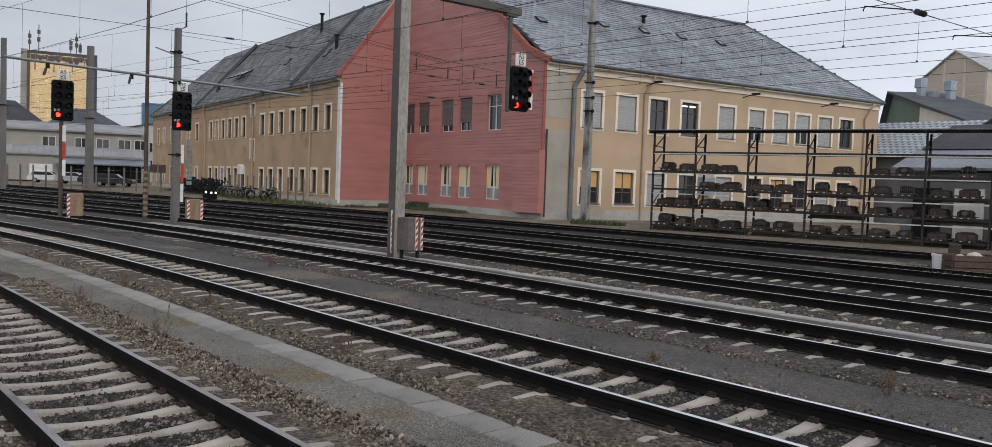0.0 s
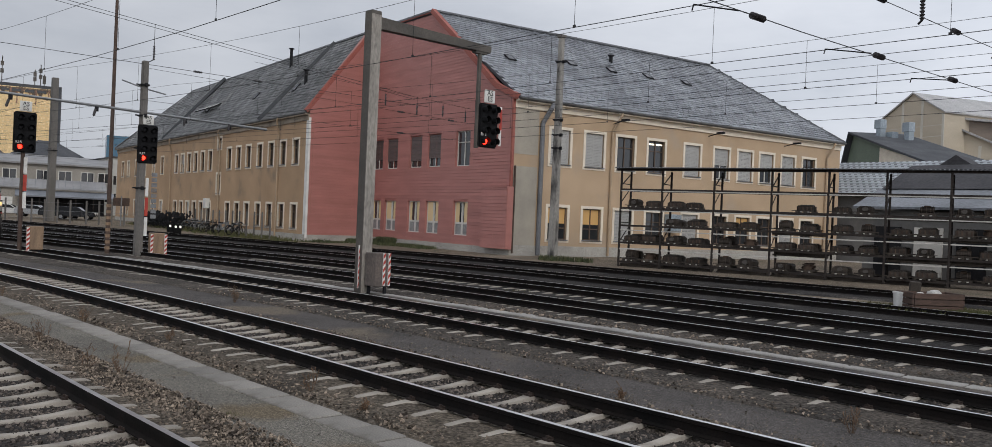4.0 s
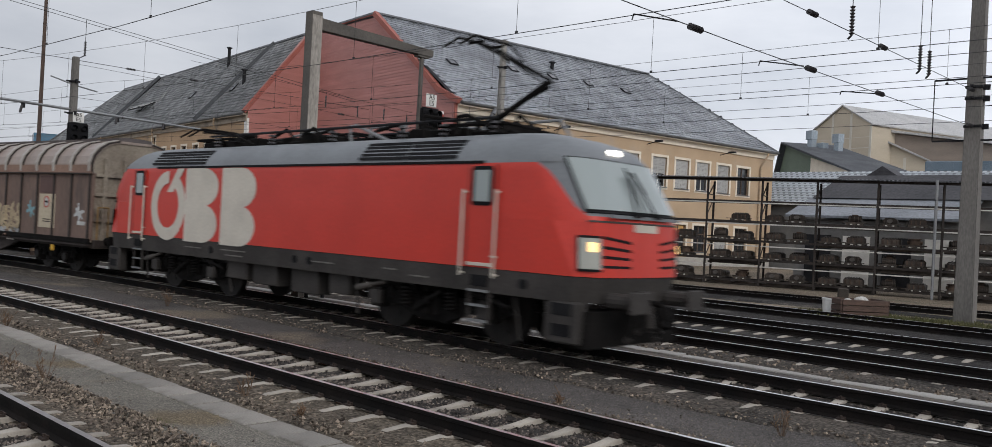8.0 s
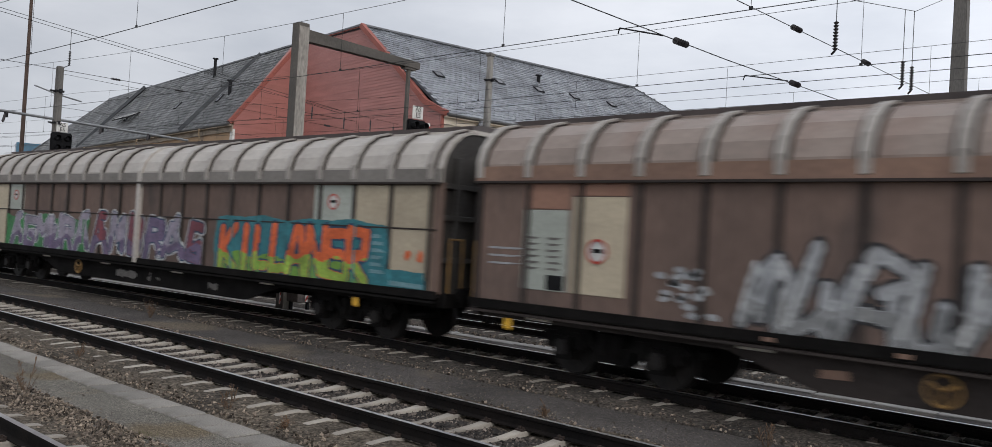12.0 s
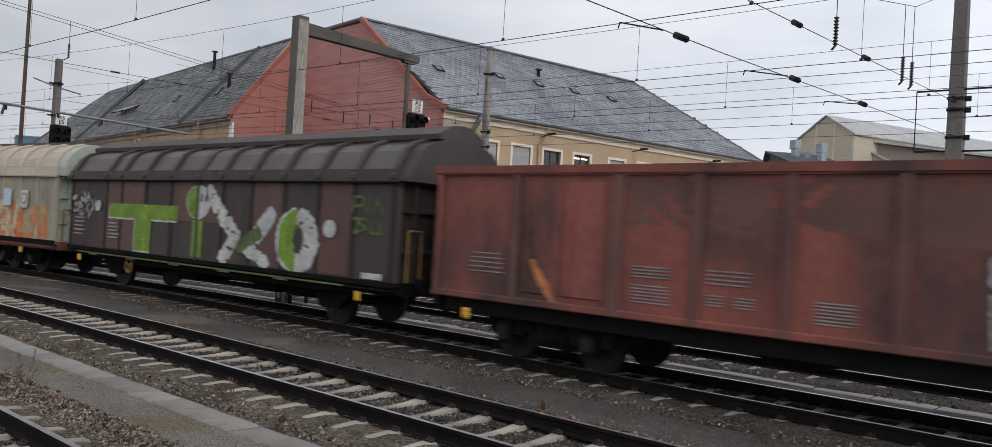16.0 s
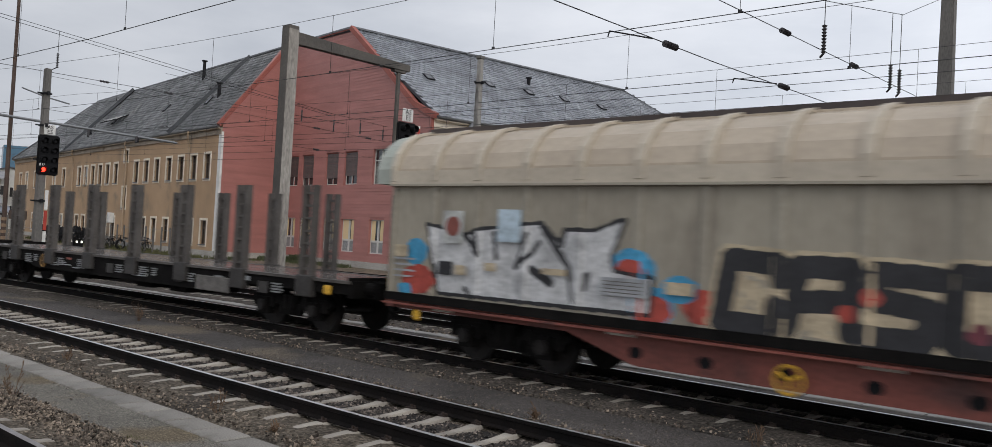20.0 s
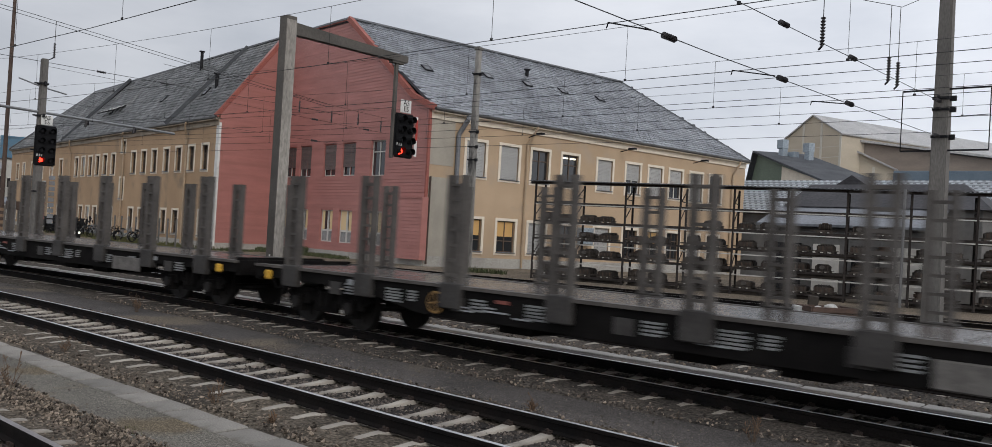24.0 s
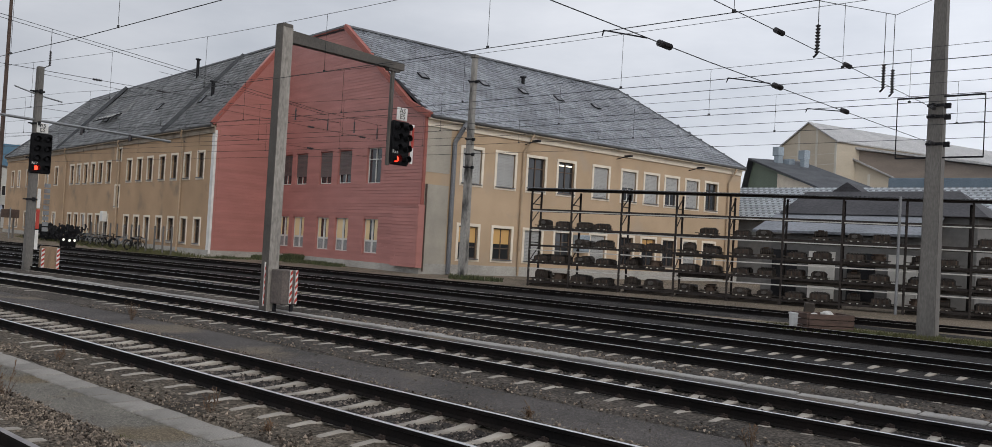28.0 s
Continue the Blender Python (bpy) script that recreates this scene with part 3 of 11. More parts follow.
def pierced_wall(length, z0, z1, holes, depth=0.32, courses=0.0, top=None):
    """A wall along x, outside at y = 0, with openings cut through; courses: height of lapped boards; top: outline height over x."""
    bm = bmesh.new()
    xs = sorted({0.0, length, *[h[0] for h in holes], *[h[1] for h in holes]})
    zs = {z0, z1, *[h[2] for h in holes], *[h[3] for h in holes]}
    if courses:
        z = z0
        while z < z1:
            if all(abs(z - q) > courses * 0.25 for q in zs):
                zs.add(round(z, 4))
            z += courses
    zs = sorted(zs)

    def solid(x, z):
        return not any(h[0] < x < h[1] and h[2] < z < h[3] for h in holes)
    lap = 0.03 if courses else 0.0
    for x0, x1 in zip(xs, xs[1:]):
        for a, b in zip(zs, zs[1:]):
            if not solid((x0 + x1) / 2, (a + b) / 2):
                continue
            lo = [bm.verts.new((x, -lap, a)) for x in (x0, x1)]
            hi = [bm.verts.new((x, 0, b)) for x in (x1, x0)]
            bm.faces.new((*lo, *hi))
            if lap:
                un = [bm.verts.new((x, 0.0, a)) for x in (x1, x0)]
                bm.faces.new((lo[1], lo[0], un[1], un[0]))
            bm.faces.new([bm.verts.new(p) for p in ((x0, depth, a), (x0, depth, b), (x1, depth, b), (x1, depth, a))])
    for x0, x1, a, b in holes:
        for p in (((x0, 0, a), (x0, depth, a), (x0, depth, b), (x0, 0, b)), ((x1, 0, a), (x1, 0, b), (x1, depth, b), (x1, depth, a)),
                  ((x0, 0, a), (x1, 0, a), (x1, depth, a), (x0, depth, a)), ((x0, 0, b), (x0, depth, b), (x1, depth, b), (x1, 0, b))):
            bm.faces.new([bm.verts.new(v) for v in p])
    return bm


def window(house, m, x, z0, z1, w, style, trim=0.0, sill=True):
    """A window in a wall's opening, with frame, panes and surround; m: the wall's frame."""
    x0, x1 = x - w / 2, x + w / 2
    fm = M_BROWNFRAME if style in ("brown", "lit", "tube") else (M_REDTRIM if style == "maroon" else M_FRAME)
    d = 0.14
    bm = bmesh.new()
    e = 0.06
    for b in ((x0, x0 + e, z0, z1), (x1 - e, x1, z0, z1), (x0 + e, x1 - e, z0, z0 + e), (x0 + e, x1 - e, z1 - e, z1)):
        bbox(bm, b[0], b[1], d, d + 0.08, b[2], b[3])
    mid, bar = (0.085, 0.06) if style == "cream" else (0.035, 0.03)
    bbox(bm, x - mid, x + mid, d, d + 0.07, z0 + e, z1 - e)
    zt = z0 + (z1 - z0) * (0.36 if style in ("lit", "cream") else 0.68)
    bbox(bm, x0 + e, x - mid, d + 0.004, d + 0.07, zt - bar, zt + bar)
    bbox(bm, x + mid, x1 - e, d + 0.004, d + 0.07, zt - bar, zt + bar)
    root = part("window", bm, fm, house, "", m)
    m = None
    bm = bmesh.new()
    bbox(bm, x0 + e, x1 - e, d + 0.05, d + 0.06, z0 + e, z1 - e)
    part("pane", bm, M_PANE, root, "", m)
    if style in ("blind", "half"):
        zb = z0 + e if style == "blind" else z0 + (z1 - z0) * 0.45
        bm = bmesh.new()
        k = int((z1 - e - zb) / 0.09)
        for j in range(k):
            a = zb + (z1 - e - zb) * j / k
            bbox(bm, x0 + 0.02, x1 - 0.02, d - 0.05, d - 0.035, a, a + (z1 - e - zb) / k - 0.008)
        tagged(part("blind", bm, M_BLIND, root, "lowered grey slatted blind", m), kind="stuff")
    if style == "maroon":
        zb = z0 + (z1 - z0) * (0.14 + 0.2 * ((x * 7.3) % 1.0))
        bm = bmesh.new()
        k = int((z1 - e - zb) / 0.11)
        for j in range(k):
            a = zb + (z1 - e - zb) * j / k
            bbox(bm, x0 + 0.02, x1 - 0.02, d - 0.05, d - 0.035, a, a + (z1 - e - zb) / k - 0.01)
        tagged(part("blind", bm, M_MAROONBLIND, root, "lowered brown-grey slatted blind", m), kind="stuff")
        bm = bmesh.new()
        for q in (x0 + 0.07, x - 0.03, x1 - 0.13):
            bbox(bm, q, q + 0.06, d - 0.02, d + 0.01, z0 + 0.05, zb)
        bbox(bm, x0 + 0.07, x1 - 0.07, d - 0.02, d + 0.008, z0 + 0.05, z0 + 0.11)
        part("sash", bm, M_FRAME, root, "white window sash", m)
    if style == "lit":
        bm = bmesh.new()
        bbox(bm, x0 + e, x1 - e, d + 0.03, d + 0.04, z0 + (z1 - z0) * 0.5, z1 - e)
        part("curtain", bm, M_WARMROOM, root, "warm yellow lit curtain", m)
    if style == "cream":
        bm = bmesh.new()
        bbox(bm, x0 + e, x1 - e, d + 0.032, d + 0.042, z0 + e, zt - bar)
        part("net_curtain", bm, M_NET, root, "pale net curtain")
        for a, b in ((x0 + e, x0 + e + (0.16 + 0.3 * ((x * 3.7) % 1.0)) * w), (x + mid + 0.1, x1 - e)):
            bm = bmesh.new()
            bbox(bm, a, b, d + 0.03, d + 0.04, zt + bar, z1 - e)
            part("curtain", bm, M_CURTAIN, root, "pale yellow drawn curtain")
    if style == "tube":
        bm = bmesh.new()
        for q in (x0 + 0.12, x + 0.1):
            bbox(bm, q, q + w * 0.36, d + 0.02, d + 0.04, z1 - 0.26, z1 - 0.17)
        part("lamp_tube", bm, M_TUBE, root, "lit white tube lamp", m)
    if trim:
        bm = bmesh.new()
        for b in ((x0 - trim, x0, z0 - trim, z1 + trim), (x1, x1 + trim, z0 - trim, z1 + trim), (x0, x1, z1, z1 + trim), (x0, x1, z0 - trim, z0)):
            bbox(bm, b[0], b[1], -0.035, 0.06, b[2], b[3])
        part("surround", bm, M_TRIM, root, "cream plaster surround", m)
    if sill:
        bm = bevelled(x0 - 0.06, x1 + 0.06, -0.12, 0.1, z0 - 0.05, z0 + 0.004, 0.012, 1)
        part("window_sill", bm, M_LEAD, root, "", m)
    return root


def lay_boards(wall, length, z0, z1, holes, course=0.2, outline=None):
    """Lapped boards, each a piece of its own, over a wall; outline: x range of the wall at a height."""
    z, k = z0, 0
    while z < z1 - 0.03:
        t = min(z + course, z1)
        lo, hi = (0.0, length) if outline is None else (outline(z + 0.02) or (0, 0))
        lo2, hi2 = (lo, hi) if outline is None else (outline(t - 0.02) or (lo, hi))
        cut = sorted((h[0], h[1]) for h in holes if h[2] < t - 0.02 and h[3] > z + 0.02)
        spans, a = [], lo
        for c0, c1 in cut:
            spans.append((a, c0))
            a = c1
        spans.append((a, hi))
        for j, (a, b) in enumerate(spans):
            if b - a < 0.05:
                continue
            d = 0.004 * ((k * 7 + j * 3) % 3)
            a2 = a if j else lo2
            b2 = b if j < len(spans) - 1 else hi2
            bm = bmesh.new()
            f = [bm.verts.new(v) for v in ((a, -0.032 - d * 0.4, z + 0.012), (b, -0.032 - d * 0.4, z + 0.012), (b2, -0.012, t), (a2, -0.012, t), (a, -0.004, z + 0.018), (b, -0.004, z + 0.018), (b2, -0.004, t), (a2, -0.004, t))]
            for q in ((0, 1, 2, 3), (0, 4, 5, 1), (1, 5, 6, 2), (0, 3, 7, 4), (3, 2, 6, 7)):
                bm.faces.new([f[i] for i in q])
            part("board", bm, M_SIDING, wall)
        z, k = t, k + 1


def build_wall(house, name, p, q, z1, cols, rows, w, trim, mat, style, courses=0.0, label=""):
    """One facade with its rows of windows; cols: distances along it per row, style(row, column) picks the window's look."""
    m = facing(p, q)
    L = (q - p).length
    holes = [(x - w / 2, x + w / 2, rows[r][0], rows[r][1]) for r, xs in enumerate(cols) for x in xs]
    wall = part(name, pierced_wall(L, BASE - 0.3, z1, holes), mat, house, label)
    wall.matrix_basis = m
    if courses:
        BOARDED.append((wall, L, BASE + 0.2, z1, holes, None))
    for r, xs in enumerate(cols):
        for c, x in enumerate(xs):
            window(house, m, x, rows[r][0], rows[r][1], w, style(r, c), trim, trim > 0)
    return wall


BOARDED = []     # walls that get their boards at the end of the file
house = thing("railway_building", "long two-storey ochre railway building with slate roof and red-boarded corner", "building")

# east wing's long facade towards the racks
east_x = (3.4, 6.05, 8.6, 11.25, 14.55, 17.4, 19.8, 22.1, 24.5, 26.9)
east_look = ("blind", "blind", "brown", "tube", "blind", "half", "blind", "half", "blind", "brown")
build_wall(house, "facade", BB, BE, EAVE, (east_x, east_x), ((1.14, 3.06), (5.6, 7.66)), 1.45, 0.17, M_OCHRE,
           lambda r, c: east_look[c] if r else ("lit", "lit", "blind", "brown", "blind", "brown", "lit", "brown", "blind", "brown")[c], label="ochre rendered facade with cream window surrounds")
# west wing's long facade; two groups of close windows
west_x = [59.9 + 0.36 - s for s in (1.75, 4.2, 6.65, 9.1, 11.7, 14.1, 16.5, 21.8, 24.1, 26.3, 28.5, 30.7, 32.9, 38.4, 42, 46, 50, 54, 57)]
build_wall(house, "facade", BW, BA, EAVE, (west_x, west_x, [41.04], [41.04]), ((0.95, 2.65), (5.6, 7.35), (7.45, 8.4), (3.45, 5.2)), 1.05, 0.16, M_OCHREOLD,
           lambda r, c: ("brown", "brown", "half")[(c * 2 + r) % 3] if c > 9 else "brown", label="ochre rendered facade with tall narrow windows")
# boarded walls of the cut corner
ML = facing(BA, BD)
boards_a = part("boarded_wall", pierced_wall((BD - BA).length, BASE + 0.25, EAVE, ()), M_SIDING, house, "red painted horizontal boarding", ML)
BOARDED.append((boards_a, (BD - BA).length, BASE + 0.25, EAVE, (), None))
red_x = [(BB - BD).length - s for s in (16.35, 14.2, 10.94, 8.57, 5.2)]
build_wall(house, "boarded_wall", BD, BB, EAVE, (red_x, red_x), ((1.1, 3.2), (5.4, 7.6)), 1.62, 0.0, M_SIDING,
           lambda r, c: ("cream" if r == 0 else ("maroon", "maroon", "maroon", "maroon", "plain")[c]), courses=0.2, label="red painted horizontal boarding with flush windows")


def boarded_gable(name, p, q, outline, step=0.2):
    """A boarded gable above the eaves under a sloping outline (x, z pairs along the wall)."""
    zt = max(z for _, z in outline)

    def span(h):
        xs = []
        for (x0, a), (x1, b) in zip(outline, outline[1:] + outline[:1]):
            if (a - h) * (b - h) <= 0 and a != b:
                xs.append(x0 + (x1 - x0) * (h - a) / (b - a))
        return (min(xs), max(xs)) if len(xs) > 1 else None
    bm = bmesh.new()
    prism(bm, outline, 0.0, 0.3)
    wall = part(name, bm, M_SIDING, house, "red painted horizontal boarding", facing(p, q))
    BOARDED.append((wall, 0, EAVE, zt, (), span))
    return wall


LR = (BB - BD).length
boarded_gable("gable", BA, BD, [(-0.3, EAVE), ((BD - BA).length, EAVE), ((BD - BA).length, RIDGE), ((BD - BA).length - 0.3, RIDGE)])
boarded_gable("gable", BD, BB, [(0, EAVE), (LR - 0.1, EAVE), (LR - 1.7, 9.95), (LR - 5.0, 12.5), (LR - 9.35, RIDGE), (0, RIDGE)])
# plain walls that close the back
for p, q in ((BE, BE + Vector((-18.4, 2.8))), (BE + Vector((-18.4, 2.8)), Vector((-56, 47))), (Vector((-56, 47)), Vector((-112.4, 49.5))), (Vector((-112.4, 49.5)), BW)):
    part("facade", pierced_wall((q - p).length, BASE - 0.3, EAVE, ()), M_OCHRE, house, "ochre rendered facade", facing(p, q))


# ---- its roof ----
def up(p, z):
    return Vector((p[0], p[1], z))


def roof_plane(name, pts):
    bm = bmesh.new()
    n = (pts[1] - pts[0]).cross(pts[2] - pts[0]).normalized()
    if n.z < 0:
        n = -n
    a = [bm.verts.new(p) for p in pts]
    b = [bm.verts.new(p - n * 0.16) for p in pts]
    k = len(pts)
    bm.faces.new(a)
    bm.faces.new(b[::-1])
    for i in range(k):
        bm.faces.new((a[i], b[i], b[(i + 1) % k], a[(i + 1) % k]))
    return part(name, bm, M_SLATEBASE, house, "dark weathered slate roof slope")


def inside(poly, x, y):
    c = False
    for (x0, y0), (x1, y1) in zip(poly, poly[1:] + poly[:1]):
        if (y0 > y) != (y1 > y) and x < (x1 - x0) * (y - y0) / (y1 - y0) + x0:
            c = not c
    return c


def slates(slope_ob, pts, wide=0.42, rise=0.36, near=None, keep=0, mat=None):
    """Slates in broken courses on a roof slope; pts start with the eave's two ends. The keep nearest to near are pieces of their own."""
    o = pts[0]
    u = (pts[1] - pts[0]).normalized()
    n = u.cross(pts[2] - pts[0]).normalized()
    if n.z < 0:
        n = -n
    v = n.cross(u)
    poly = [((p - o).dot(u), (p - o).dot(v)) for p in pts]
    us, vs = [p[0] for p in poly], [p[1] for p in poly]
    rnd = random.Random(5)
    cells, r = [], 0
    y = min(vs)
    while y < max(vs):
        x = min(us) - (wide / 2 if r % 2 else 0)
        while x < max(us):
            if inside(poly, x + wide / 2, y + rise / 2):
                cells.append((x, y))
            x += wide
        y += rise
        r += 1
    if near is not None:
        q = ((near - o).dot(u), (near - o).dot(v))
        cells.sort(key=lambda c: (c[0] - q[0]) ** 2 + (c[1] - q[1]) ** 2)
    frame_m = Matrix(((u.x, v.x, n.x, o.x), (u.y, v.y, n.y, o.y), (u.z, v.z, n.z, o.z), (0, 0, 0, 1)))
    g, lip = 0.018, 0.036
    one = [(g, 0, lip), (wide - g, 0, lip), (wide - g, rise * 1.12, 0.007), (g, rise * 1.12, 0.007), (g, 0, 0.002), (wide - g, 0, 0.002)]
    face = [(0, 1, 2, 3), (4, 5, 1, 0)]
    me = from_arrays("slate", one, face, mat or M_SLATE)
    for x, y in cells[:keep]:
        part("slate", me, None, slope_ob, "", frame_m @ pose(x, y, rnd.uniform(0, 0.006), rnd.uniform(-0.5, 0.5), rnd.uniform(-0.4, 0.4), rnd.uniform(-0.7, 0.7)))
    verts, faces = [], []
    for x, y in cells[keep:]:
        k = len(verts)
        dz = rnd.uniform(0, 0.006)
        tilt = rnd.uniform(-0.006, 0.006)
        verts += [frame_m @ Vector((x + a, y + b + (tilt if a > 0.1 else -tilt), c + dz)) for a, b, c in one]
        faces += [tuple(k + j for j in f) for f in face]
    if verts:
        ob = part("slate_course_rest", from_arrays("slate_course_rest", verts, faces, mat or M_SLATE), None, slope_ob, "courses of weathered grey slates")
        tagged(ob, kind="stuff")


def off(p, q, d):
    """The line p-q moved out by d to its right."""
    t = (q - p).normalized()
    s = Vector((t.y, -t.x)) * d
    return p + s, q + s


ew0, ew1 = off(BW, BA, 0.32)
ee0, ee1 = off(BB, BE, 0.45)
west_pts = [up(ew0, 9.2), up(ew1, 9.2), up(BD + Vector((-0.05, 0)), RIDGE), up(RW, RIDGE)]
east_pts = [up(ee0, 9.2), up(ee1, 9.2), up(RN, RIDGE), up(RX, RIDGE)]
back_w, back_e = Vector((-112.8, 50.0)), BE + Vector((-18.4, 2.8))
roof_west = roof_plane("roof", west_pts)
roof_east = roof_plane("roof", east_pts)
roof_plane("roof", [up(back_w, 9.2), up(RW, RIDGE), up(RX, RIDGE), up((-46, 44.5), 9.2)])
roof_plane("roof", [up(RX, RIDGE), up(RN, RIDGE), up(back_e, 9.2), up((-63.5, 37.8), 9.2)])
roof_hip_w = roof_plane("roof", [up(ew0, 9.2), up(RW, RIDGE), up(back_w, 9.2)])
roof_hip_e = roof_plane("roof", [up(ee1, 9.2), up(back_e, 9.2), up(RN, RIDGE)])


def bar(name, pts, r, mat, label="", parent=None, n=6):
    bm = bmesh.new()
    for a, b in zip(pts, pts[1:]):
        tube(bm, a, b, r, n)
    return part(name, bm, mat, parent or house, label)


def board(name, a, b, w, h, mat, label="", lift=0.0):
    """A plank from a to b, w wide and h high."""
    a, b = Vector(a), Vector(b)
    d = b - a
    q = d.to_track_quat("X", "Z").to_matrix().to_4x4()
    bm = bmesh.new()
    bbox(bm, 0, d.length, -w / 2, w / 2, -h / 2 + lift, h / 2 + lift)
    return part(name, bm, mat, house, label, Matrix.Translation(a) @ q)


# ridges, hips, verges and the two raised fire-wall copings
board("ridge_cap", up(RW, RIDGE + 0.05), up(RX, RIDGE + 0.05), 0.34, 0.12, M_LEAD)
board("ridge_cap", up(RX, RIDGE + 0.05), up(RN, RIDGE + 0.05), 0.34, 0.12, M_LEAD)
board("hip_cap", up(RW, RIDGE + 0.03), up(ew0, 9.24), 0.3, 0.1, M_LEAD)
board("hip_cap", up(RN, RIDGE + 0.03), up(ee1, 9.24), 0.3, 0.1, M_LEAD)
m_red = facing(BD, BB)
verge = [m_red @ Vector((LR - x, -0.08, z)) for x, z in ((9.35, RIDGE + 0.02), (5.0, 12.56), (1.7, 10.05), (-0.35, 9.22))]
for a, b in zip(verge, verge[1:]):
    board("verge_board", a, b, 0.3, 0.32, M_REDTRIM, "red painted verge board")
board("verge_board", m_red @ Vector((-0.1, -0.06, RIDGE + 0.02)), m_red @ Vector((LR - 9.3, -0.06, RIDGE + 0.02)), 0.16, 0.2, M_REDTRIM)
board("verge_board", up(ew1, 9.22), up(BD + Vector((-0.02, 0)), RIDGE + 0.06), 0.2, 0.3, M_REDTRIM, "red painted verge board")
for a, b in (((-59.9, 36.85), (-62.4, 31.75)), ((-86.2, 39.95), (-91.3, 35.6))):
    board("fire_wall_coping", up(a, RIDGE + 0.12), up(b, 9.2), 0.22, 0.3, M_SLATEBASE, "raised dark sheet-metal coping across the roof")

# gutters, fascias and downpipes
for a, b in ((ew0, ew1), (ee0, ee1)):
    bar("gutter", [up(a, 9.13) + Vector((0, 0, 0)), up(b, 9.13)], 0.09, M_GUTTER, n=8)
board("fascia", up(BW + (ew0 - BW) * 0.5, 9.04), up(BA + (ew1 - BA) * 0.5, 9.04), 0.36, 0.12, M_SOFFIT)
board("fascia", up(BB + (ee0 - BB) * 0.5, 9.04), up(BE + (ee1 - BE) * 0.5, 9.04), 0.36, 0.12, M_TRIM)


for a, b in ((BW, BA), (BB, BE)):
    bm = bmesh.new()
    bbox(bm, 0, (b - a).length, -0.1, 0.05, 8.62, 8.98)
    part("cornice", bm, M_SOFFIT if a is BW else M_TRIM, house, "plaster cornice under the eaves", facing(a, b))


def downpipe(m, s, z1, r=0.07, mat=M_PIPE, swan=0.45):
    pts = [m @ Vector(v) for v in ((s + 0.5, -swan, 9.05), (s + 0.35, -swan, 8.75), (s, -0.13, 7.9), (s, -0.13, z1))]
    return bar("downpipe", pts, r, mat, "painted metal downpipe", n=8)


m_east, m_west = facing(BB, BE), facing(BW, BA)
LW = (BA - BW).length
downpipe(m_east, 8.0 - 0.65, 0.2)
downpipe(m_east, 1.95, 0.2, 0.14, M_LEAD)
downpipe(m_east, 28.9, 0.2)
for s in (5.45, 19.3, 35.2):
    downpipe(m_west, LW - s, 0.25)
# bare plaster patches, corner trim, plinth, boxed-out corner
bm = bmesh.new()
bbox(bm, 0.05, 1.75, -0.02, 0.05, 6.0, 8.75)
part("plaster_patch", bm, M_GREYPLASTER, house, "bare grey patched plaster", m_east)
bm = bmesh.new()
bbox(bm, 0.05, 1.75, -0.02, 0.05, 0.2, 5.3)
part("plaster_patch", bm, M_GREYPLASTER, house, "bare grey patched plaster", m_east)
bm = bmesh.new()
bbox(bm, LW - 0.42, LW + 0.06, -0.05, 0.1, 0.3, 8.8)
part("corner_strip", bm, M_WHITE, house, "white corner strip", m_west)
for m, L in ((m_west, LW), (ML, (BD - BA).length), (m_red, LR), (m_east, (BE - BB).length)):
    bm = bmesh.new()
    bbox(bm, 0, L, -0.06, 0.2, -0.2, 0.55 if m is not m_east else 0.75)
    part("plinth", bm, M_PLINTH, house, "pale rendered plinth", m)
bx = pierced_wall(2.5, 0.5, 4.0, (), depth=0.4)
bbox(bx, -0.02, 0.01, 0, 0.42, 0.5, 4.0)
bbox(bx, 2.49, 2.52, 0, 0.42, 0.5, 4.0)
bbox(bx, -0.02, 2.52, -0.05, 0.42, 4.0, 4.08)
box_out = part("boxed_corner", bx, M_SIDING, house, "red boarded box-out", m_red @ pose(LR - 2.3, -0.42, 0))
BOARDED.append((box_out, 2.5, 0.5, 4.0, (), None))
bar("rusty_pipe", [m_east @ Vector((0.12, -0.12, 0.3)), m_east @ Vector((0.12, -0.12, 5.3))], 0.06, M_RUSTPOLE, "rust-brown upright pipe")
board("corner_board", up(BB, 4.1) + Vector((0.02, -0.08, 0)), up(BB, 9.2) + Vector((0.02, -0.08, 0)), 0.18, 0.12, M_REDTRIM)


def on_roof(pts, s, t):
    """Point at s metres along the eave and t metres up the slope, with the slope's frame."""
    u = (pts[1] - pts[0]).normalized()
    n = u.cross(pts[2] - pts[0]).normalized()
    n = -n if n.z < 0 else n
    v = n.cross(u)
    o = pts[0] + u * s + v * t
    return Matrix(((u.x, v.x, n.x, o.x), (u.y, v.y, n.y, o.y), (u.z, v.z, n.z, o.z), (0, 0, 0, 1)))


